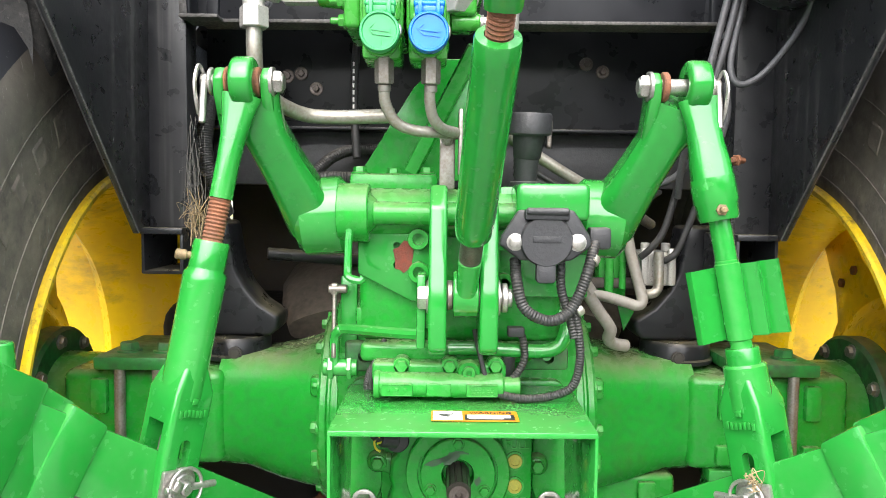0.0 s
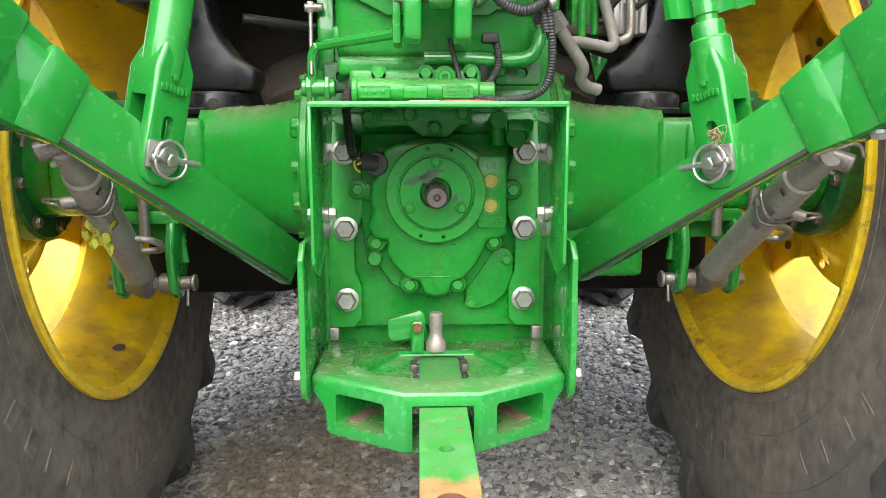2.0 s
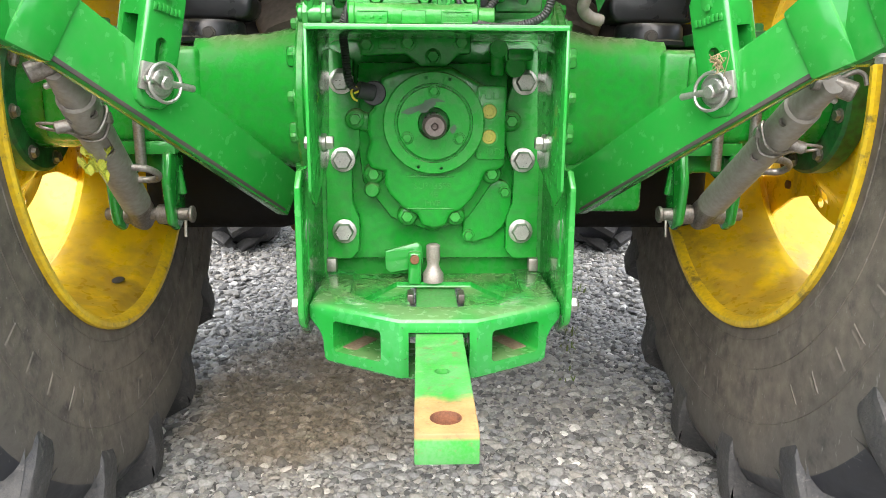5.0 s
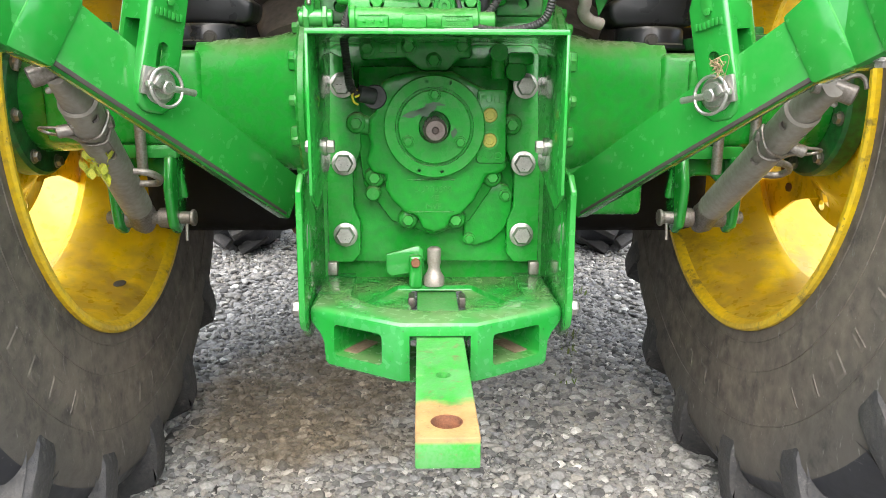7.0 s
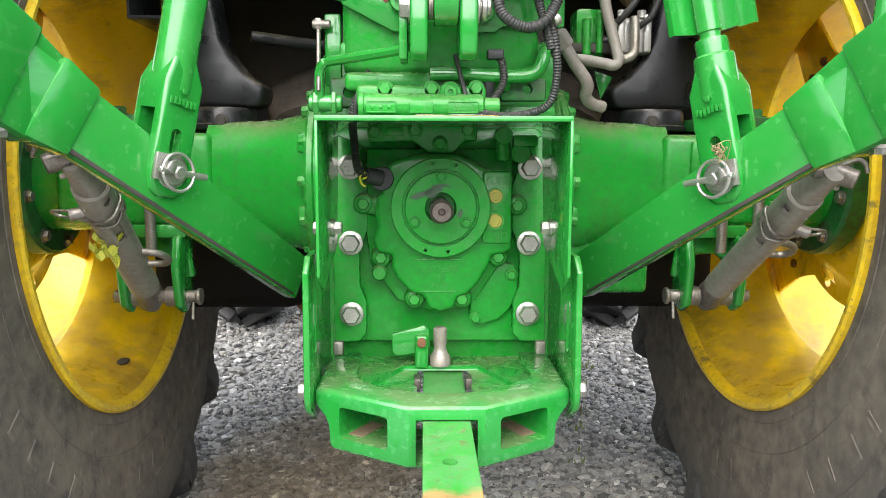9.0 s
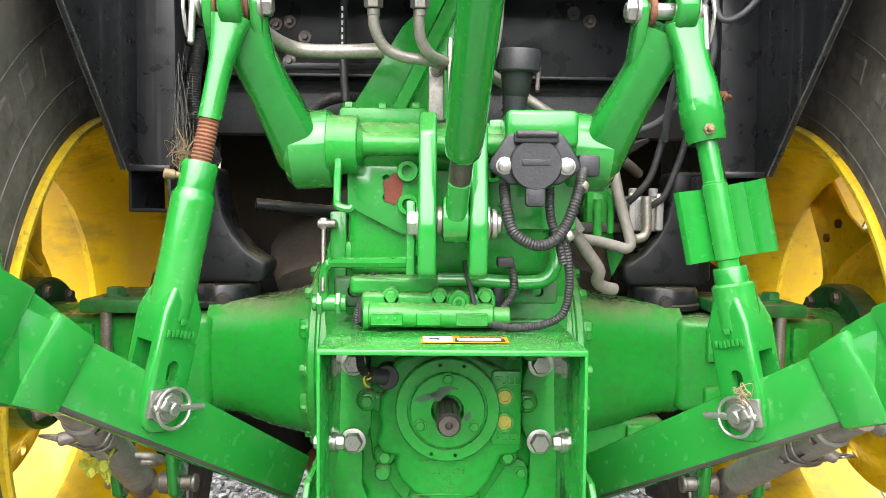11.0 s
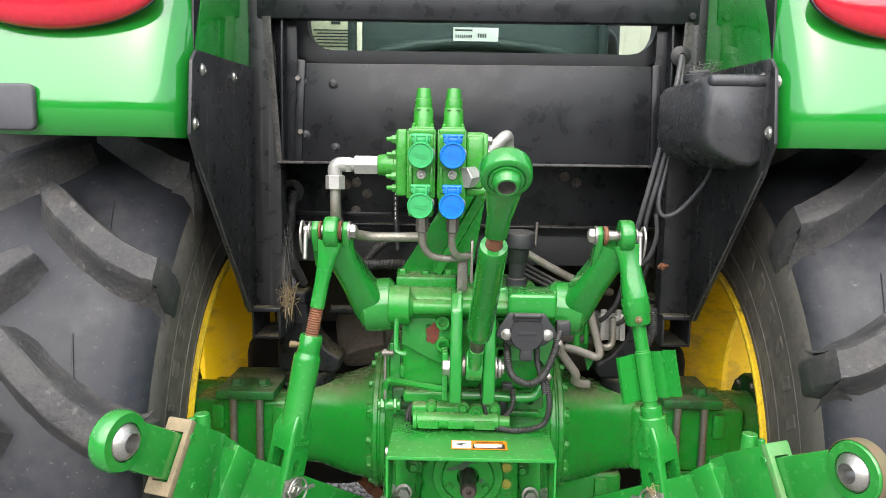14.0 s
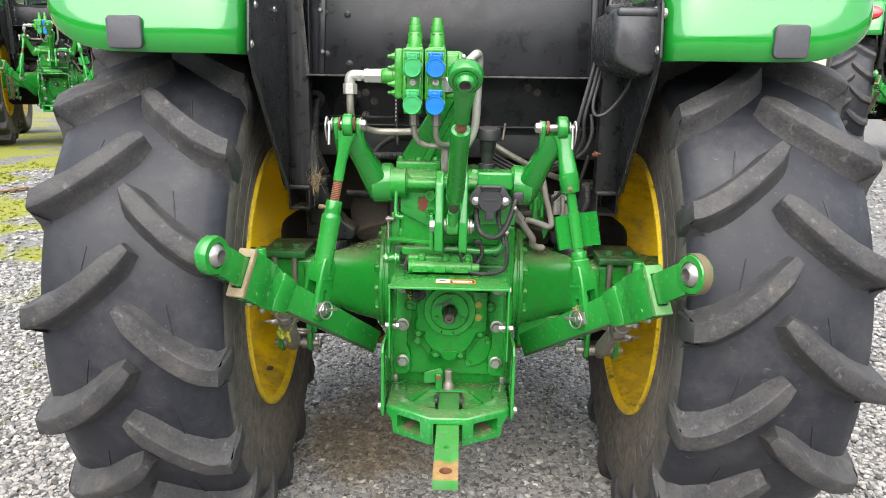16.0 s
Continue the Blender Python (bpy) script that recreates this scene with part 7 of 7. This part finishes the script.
# ---- cab, engine and front end ----
def cab_and_front():
    cab = part("cab_floor", box((0, 1.95, 1.285), (1.3, 1.46, .05), None, .01), PLASTIC, tractor, "black cab floor and shell")
    part("floor_edge", box((0, 1.24, 1.24), (.94, .04, .09), None, .004), PLASTIC, cab)
    part("roof", box((0, 2.0, 2.72), (1.5, 1.7, .12), None, .05), PLASTIC, cab)
    part("dashboard", box((0, 2.68, 1.55), (1.16, .06, .5), None, .02), PLASTIC, cab)
    # added dark wall; keeps the sky out of the gap below the cab
    part("dark_backing", box((0, 1.62, 1.06), (1.06, .03, .42), None, .01), DIRTY, cab)
    for sx in (-1, 1):
        part("front_post", box((sx * .62, 2.65, 1.95), (.08, .1, 1.4), None, .02), PLASTIC, cab)
        part("side_wall", box((sx * .64, 1.95, 1.42), (.04, 1.4, .24), None, .01), PLASTIC, cab)
    seat = joined(box((.02, 1.62, 1.72), (.56, .1, .52), Matrix.Rotation(radians(8), 4, "X"), .05, 3), box((.02, 1.8, 1.46), (.54, .5, .14), None, .05, 3))
    part("seat", seat, TEAL, cab, "dark operator seat seen through the rear window")
    part("window_rail", joined(box((.0, 1.33, 1.60), (.64, .12, .05), None, .02), rod((-.31, 1.3, 1.62), (-.31, 1.3, 2.2), .012), rod((.33, 1.3, 1.62), (.33, 1.3, 2.2), .012)), TEAL, cab)
    part("rear_console", prism(round_box_outline(.62, .5, .05, .02, 1.87), .03, facing(1.36), .01), TEAL, cab, "dark moulded panel behind the seat")
    arch = [(x, 1.672 + .085 * math.sqrt(max(0, 1 - (x / .3) ** 2))) for x in [-.3 + i * .05 for i in range(13)]]
    part("seat_arch", tube([(x, 1.318, z) for x, z in arch], .016, 12, 3), TEAL, cab)
    # flat black sheet stands for the shade below the arch
    part("arch_shade", prism([(x * .93, z - .014) for x, z in arch], .006, facing(1.329), 0), INK, cab)
    for x in (-.17, .17):
        part("console_screw", dome_screw((x, 1.328, 1.752), BACK, .008), STEEL_DARK, cab)
    lab = part("cab_label", box((.005, 1.30, 1.775), (.115, .002, .034), None, 0), PAPER, cab, "white printed label with dark bars")
    part("print_bars", joined(*[box((-.045 + i * .0055, 1.298, 1.77), (.003, .001, .008), None, 0) for i in range(8)], *[box((.012 + i * .006, 1.298, 1.772), (.004, .001, .01), None, 0) for i in range(4)], box((-.026, 1.298, 1.785), (.045, .001, .004), None, 0)), INK, lab)
    pos = part("poster", box((-.36, 1.30, 1.765), (.13, .003, .14), None, 0), POSTER, cab, "cream printed card in the cab")
    part("print_bars", joined(box((-.352, 1.297, 1.80), (.024, .001, .012), None, .0004), *[box((-.36, 1.297, 1.78 - i * .008), (.1 - .02 * (i % 2), .001, .003), None, 0) for i in range(6)]), INK, pos)
    part("lever", tube([(.30, 1.35, 1.85), (.33, 1.34, 1.80), (.36, 1.34, 1.77), (.365, 1.36, 1.68)], .014, 10), PLASTIC, cab)
    part("engine", joined(box((0, 2.3, .86), (.46, 2.0, .5), None, .04), box((0, 3.2, .62), (.36, .9, .26), None, .04), box((0, 1.72, .66), (.36, .6, .42), None, .03)), DIRTY, tractor, "dirty dark driveline and engine block")
    for s in (-1, 1):
        mir = (lambda b: b) if s > 0 else mirrored
        part("fuel_tank", mir(box((.46, 1.86, .72), (.36, .9, .46), None, .06, 4)), DEEP_BLACK, tractor, "dusty black side tank")
        part("tank_stub", mir(joined(rod((.30, 1.5, .50), (.26, 1.42, .49), .03, .02), rod((.25, 1.44, .49), (.25, 1.40, .49), .018))), RUST, tractor)
        puck = lathe([(0, 0), (.062, 0), (.066, .003), (.066, .009), (.062, .012), (.061, .034), (.057, .04), (0, .042)], Matrix.Translation((.398, 1.18, .884)), 40)
        mt = part("cab_mount", mir(puck), BLACK, tractor, "black rubber cab mount under a folded bracket")
        saddle = prism([(.314, .962), (.318, .938), (.33, .926), (.466, .926), (.474, .94), (.476, 1.13), (.405, 1.13), (.40, 1.10), (.39, 1.045), (.375, 1.015), (.35, .985), (.33, .972)], .09, facing(1.235), .01, 3)
        part("mount_bracket", mir(saddle), BLACK, mt)
        part("mount_strut", mir(rod((.36, 1.25, 1.065), (.19, 1.3, 1.05), .012)), BLACK, mt)
        part("mount_bolt", mir(hex_bolt((.385, 1.118, .9), BACK, .016, .005)), DIRTY, mt)
        part("floor_beam", mir(loft([((.25, 1.34, .92), .09, .03), ((.26, 1.42, .96), .11, .05), ((.27, 1.52, .98), .12, .06), ((.27, 1.7, .99), .12, .06)], 24, 3)), GRIME, tractor, "dust-caked housing below the cab floor")
        # front wheel, far under the belly
        m = Matrix.Translation((.92, 3.55, .55)) @ Matrix.Rotation(radians(90), 4, "Y")
        tw = part("front_tyre", mir(lathe([(.3, -.12), (.36, -.15), (.44, -.165), (.5, -.155), (.53, -.12), (.535, 0), (.53, .12), (.5, .155), (.44, .165), (.36, .15), (.3, .12), (.3, -.12)], m, 64)), RUBBER, tractor, "black front tyre")
        for i in range(18):
            a = 2 * math.pi * i / 18
            for k in (-1, 1):
                c = V(.92 + k * .075, 3.55 - .538 * math.cos(a + k * .09), .55 + .538 * math.sin(a + k * .09))
                part("tread_bar", mir(box(tuple(c), (.15, .045, .05), Matrix.Rotation(a + k * .09, 4, "X").inverted() @ Matrix.Rotation(radians(90), 4, "X") @ Matrix.Rotation(radians(35 * k), 4, "Y"), .006)), WORN_RUBBER, tw)
        part("front_rim", mir(lathe([(0, -.05), (.1, -.05), (.2, -.02), (.28, -.1), (.3, -.125), (.305, -.12), (.29, -.05), (.2, 0), (0, 0)], m, 40)), YELLOW, tractor, "yellow front wheel rim")
    part("front_axle", rod((-.85, 3.55, .52), (.85, 3.55, .52), .08), DARKGREEN, tractor)


POSTER = material("cream_card", (0.62, 0.58, 0.42), 0.6, amount=0.1)
cab_and_front()


# ---- small debris on the hitch ----
def debris():
    rnd = random.Random(11)
    # sprig caught on the stabiliser
    base = V(-.476, .868, .704)
    sprig = []
    for i in range(14):
        d = V(rnd.uniform(-1, .5), rnd.uniform(-1, -.2), rnd.uniform(-.9, .4)).normalized()
        tip = base + d * rnd.uniform(.012, .034)
        sprig.append(rod(tuple(base), tuple(tip), .0007, n=5, ease=.0002))
        for k in range(3):
            w = V(rnd.uniform(-1, 1), rnd.uniform(-1, 1), rnd.uniform(-1, 1)).normalized()
            leaf = prism([(0, 0), (.005, .006), (.0042, .012), (.0, .017), (-.0035, .012), (-.005, .006)], .0005, axes(tuple(tip), tuple(tip + w)), 0)
            sprig.append(leaf)
    sp = part("sprig", joined(*sprig), LEAF)
    sp.location = (0, 0, 0)
    tagged(sp, "small yellowed plant sprig caught on the stabiliser", "plant")
    # dry grass and cobweb by the left tube end
    def nest(name, c, count, spread, label, mat, r):
        out = []
        for i in range(count):
            p = [V(*c) + V(rnd.gauss(0, spread[0]), rnd.gauss(0, spread[1]), rnd.gauss(0, spread[2])) for _ in range(3)]
            out.append(tube([tuple(q) for q in p], r * rnd.uniform(.7, 1.3), 4, 5))
        ob = part(name, joined(*out), mat)
        tagged(ob, label, "debris", kind="stuff")
    nest("dry_grass", (-.418, 1.02, 1.135), 45, (.012, .012, .022), "tuft of dry grass caught by the cab post", STRAW, .0005)
    nest("cobweb", (-.424, 1.03, 1.19), 36, (.008, .015, .05), "dusty grey cobweb strands along the cab post", WEB, .0004)
    nest("cobweb", (.46, .9, 1.645), 40, (.018, .02, .012), "dusty grey cobweb strands above the plastic tank", WEB, .0004)
    nest("dry_grass", (.342, .705, .845), 22, (.005, .005, .008), "wisp of dry grass in the lift rod slot", STRAW, .0006)


LEAF = material("yellow_green_leaf", (0.75, 0.72, 0.1), 0.6, spots=(0.42, 0.5, 0.06), scale=80)
STRAW = material("dry_straw", (0.36, 0.27, 0.15), 0.8, amount=0.3, scale=60)
WEB = material("dusty_web", (0.14, 0.135, 0.125), 0.8, amount=0.2)
debris()


# ---- gravel stones ----
def stones(name, areas, label):
    rng = np.random.default_rng(7)

    def forms(subdivisions, count):
        """Pebbles with flattened, broken faces."""
        ico = bmesh.new()
        bmesh.ops.create_icosphere(ico, subdivisions=subdivisions, radius=1)
        base = np.array([v.co[:] for v in ico.verts])
        tri = np.array([[v.index for v in f.verts] for f in ico.faces])
        ico.free()
        out = []
        for _ in range(count):
            p = base * (1 + rng.normal(0, .07, (len(base), 1)))
            for _ in range(7):
                d = rng.normal(0, 1, 3)
                d /= np.linalg.norm(d)
                over = np.maximum(p @ d - rng.uniform(.5, .85), 0)
                p = p - over[:, None] * d
            out.append(p)
        return np.array(out), tri

    fine, coarse = forms(2, 40), forms(1, 40)
    vs, fs, off = [], [], 0
    for x0, x1, y0, y1, count, r0, r1, near in areas:
        protos, tri = fine if near else coarse
        x, y = rng.uniform(x0, x1, count), rng.uniform(y0, y1, count)
        r = r0 + (r1 - r0) * rng.beta(1.5, 2.8, count)
        p = protos[rng.integers(0, len(protos), count)] * r[:, None, None]
        p = p * np.stack([rng.uniform(.95, 1.3, count), rng.uniform(.7, 1.0, count), rng.uniform(.45, .75, count)], 1)[:, None, :]
        a, b = rng.uniform(0, 6.283, count), rng.normal(0, .3, count)
        ca, sa, cb, sb, one, nil = np.cos(a), np.sin(a), np.cos(b), np.sin(b), np.ones(count), np.zeros(count)
        tilt = np.stack([np.stack([one, nil, nil], 1), np.stack([nil, cb, -sb], 1), np.stack([nil, sb, cb], 1)], 1)
        turn = np.stack([np.stack([ca, -sa, nil], 1), np.stack([sa, ca, nil], 1), np.stack([nil, nil, one], 1)], 1)
        p = np.einsum("nij,nvj->nvi", turn, np.einsum("nij,nvj->nvi", tilt, p))
        z = np.array([ground_height(q, w) for q, w in zip(x, y)]) + r * rng.uniform(-.1, .6, count)
        p = p + np.stack([x, y, z], 1)[:, None, :]
        k = p.shape[1]
        vs.append(p.reshape(-1, 3))
        fs.append((tri[None] + (np.arange(count) * k)[:, None, None] + off).reshape(-1, 3))
        off += count * k
    me = bpy.data.meshes.new(name)
    me.from_pydata(np.concatenate(vs).tolist(), [], np.concatenate(fs).tolist())
    me.materials.append(STONE)
    tagged(new(name, me), label, "gravel", kind="stuff")


stones("gravel", [(-.6, .6, 1.02, 1.9, 2000, .009, .021, True), (-.6, .6, 1.02, 1.9, 17000, .0045, .0165, False), (-.6, .6, 1.02, 1.75, 7000, .003, .007, False), (-.58, .02, 1.25, 2.1, 9000, .002, .0055, False), (-.7, .7, 1.9, 2.8, 12000, .0045, .017, False), (-.9, .9, .2, 1.02, 2000, .007, .03, False), (-.95, .95, 2.8, 4.4, 8000, .008, .023, False),
                  (-2.6, -.6, .8, 2.3, 12500, .006, .021, False), (.6, 2.6, .8, 2.3, 12500, .006, .021, False), (-3.6, -.7, 2.3, 4.2, 9500, .008, .027, False), (.7, 3.6, 2.3, 4.2, 9500, .008, .027, False), (-6, -1.2, 4.2, 8.5, 4500, .012, .04, False), (1.2, 6, 4.2, 8.5, 3000, .012, .04, False)], "loose grey and brown crushed stones covering the yard")


# ---- the rest of the yard ----
def neighbours():
    for x, y, k, turn, label in ((-6.7, 9.8, 1.3, 22, "green farm tractor with yellow wheels, parked further up the yard"), (7.28, 9.7, 1.3, -25, "green farm tractor parked beyond, dark tyre towards the camera")):
        m = Matrix.Translation((x, y + 1.2, ground_height(x, y + 1.2))) @ Matrix.Rotation(radians(turn), 4, "Z") @ Matrix.Scale(k, 4)
        tagged(copy_thing(tractor, m), label)


neighbours()


def tree_line():
    """Far woods round the yard, and a pale shed wall behind the camera."""
    rnd = random.Random(4)
    bm = bmesh.new()
    n = 360
    prev = None
    for i in range(n + 1):
        a = 2 * math.pi * i / n
        h = 18.5 + 3 * noise.noise(V(math.cos(a) * 3, math.sin(a) * 3, 0)) + 1.6 * noise.noise(V(math.cos(a) * 17, math.sin(a) * 17, 3)) + rnd.uniform(-.5, .5)
        r = 90
        col = [bm.verts.new((r * math.cos(a), r * math.sin(a), -1)), bm.verts.new(((r + 2) * math.cos(a), (r + 2) * math.sin(a), h * .6)), bm.verts.new(((r + 5) * math.cos(a), (r + 5) * math.sin(a), h))]
        if prev:
            for k in range(2):
                bm.faces.new((prev[k], col[k], col[k + 1], prev[k + 1]))
        prev = col
    tagged(part("backdrop", bm, WOODS), "dark far line of trees round the yard", "trees", kind="structure")


def far_shed():
    """A pale ribbed shed wall across the far end of the yard."""
    wall = joined(box((14, 46, 6.5), (70, .3, 13), None, 0), box((14, 46, 13.15), (71, 2, .3), None, 0))
    shed = part("wall_shed", wall, SHED)
    tagged(shed, "cream ribbed metal shed wall across the far yard", "shed", kind="structure")
    for k in range(70):
        part("wall_rib", box((-20.5 + k, 45.83, 6.5), (.12, .06, 12.8), None, 0), SHED, shed)
    part("shed_post", box((18.5, 45.7, 6.5), (.9, .2, 13), None, 0), SHED_RED, shed, "dull red steel post")


SHED = material("cream_sheet_cladding", (0.5, 0.47, 0.38), 0.55, amount=0.15, scale=0.6)
SHED_RED = material("dull_red_steel", (0.22, 0.05, 0.04), 0.6, amount=0.2, scale=2)
far_shed()
WOODS = material("far_foliage", (0.035, 0.06, 0.025), 0.9, spots=(0.06, 0.09, 0.04), scale=0.4, bump=0.5, bump_scale=2)
tree_line()


# ---- small things on the gravel ----
def weeds():
    """Thin tufts of young weed between the stones."""
    rnd = random.Random(21)
    bm = bmesh.new()
    tufts = [(.62, 2.6), (.49, 2.08), (.45, 1.97), (.56, 2.4), (-1.86, 1.63), (-1.95, 1.9), (-2.33, 2.45), (-2.1, 2.2), (-1.8, 1.3), (2.65, 3.5), (2.3, 3.0), (.4, 1.7)]
    for x, y in tufts:
        for i in range(rnd.randint(9, 16)):
            p = V(x + rnd.gauss(0, .018), y + rnd.gauss(0, .03), 0)
            p.z = ground_height(p.x, p.y) + .006
            a, h, w = rnd.uniform(0, 6.28), rnd.uniform(.012, .032), rnd.uniform(.0015, .003)
            side, lean = V(math.cos(a), math.sin(a), 0) * w, V(rnd.gauss(0, .35), rnd.gauss(0, .35), 1).normalized() * h
            q = [bm.verts.new(p - side), bm.verts.new(p + side), bm.verts.new(p + lean * .6 + side * 1.3), bm.verts.new(p + lean), bm.verts.new(p + lean * .6 - side * 1.3)]
            bm.faces.new(q)
    tagged(part("weeds", bm, WEED), "small green weeds sprouting between the stones", "weeds", kind="stuff")


WEED = material("weed_leaf", (0.1, 0.16, 0.03), 0.6, spots=(0.16, 0.18, 0.05), scale=30)
weeds()


def iron_strip():
    """A rusty flat iron left lying on the ground."""
    a, b = V(-5.35, 6.45, 0), V(-4.95, 6.95, 0)
    a.z, b.z = ground_height(a.x, a.y) + .03, ground_height(b.x, b.y) + .03
    m = axes(tuple(a), tuple(b))
    bm = prism(round_box_outline(.07, .012, .002), (b - a).length, m, .002)
    tagged(part("iron_strip", bm, RUST), "rusty flat iron strip lying on the gravel", "scrap iron")


iron_strip()
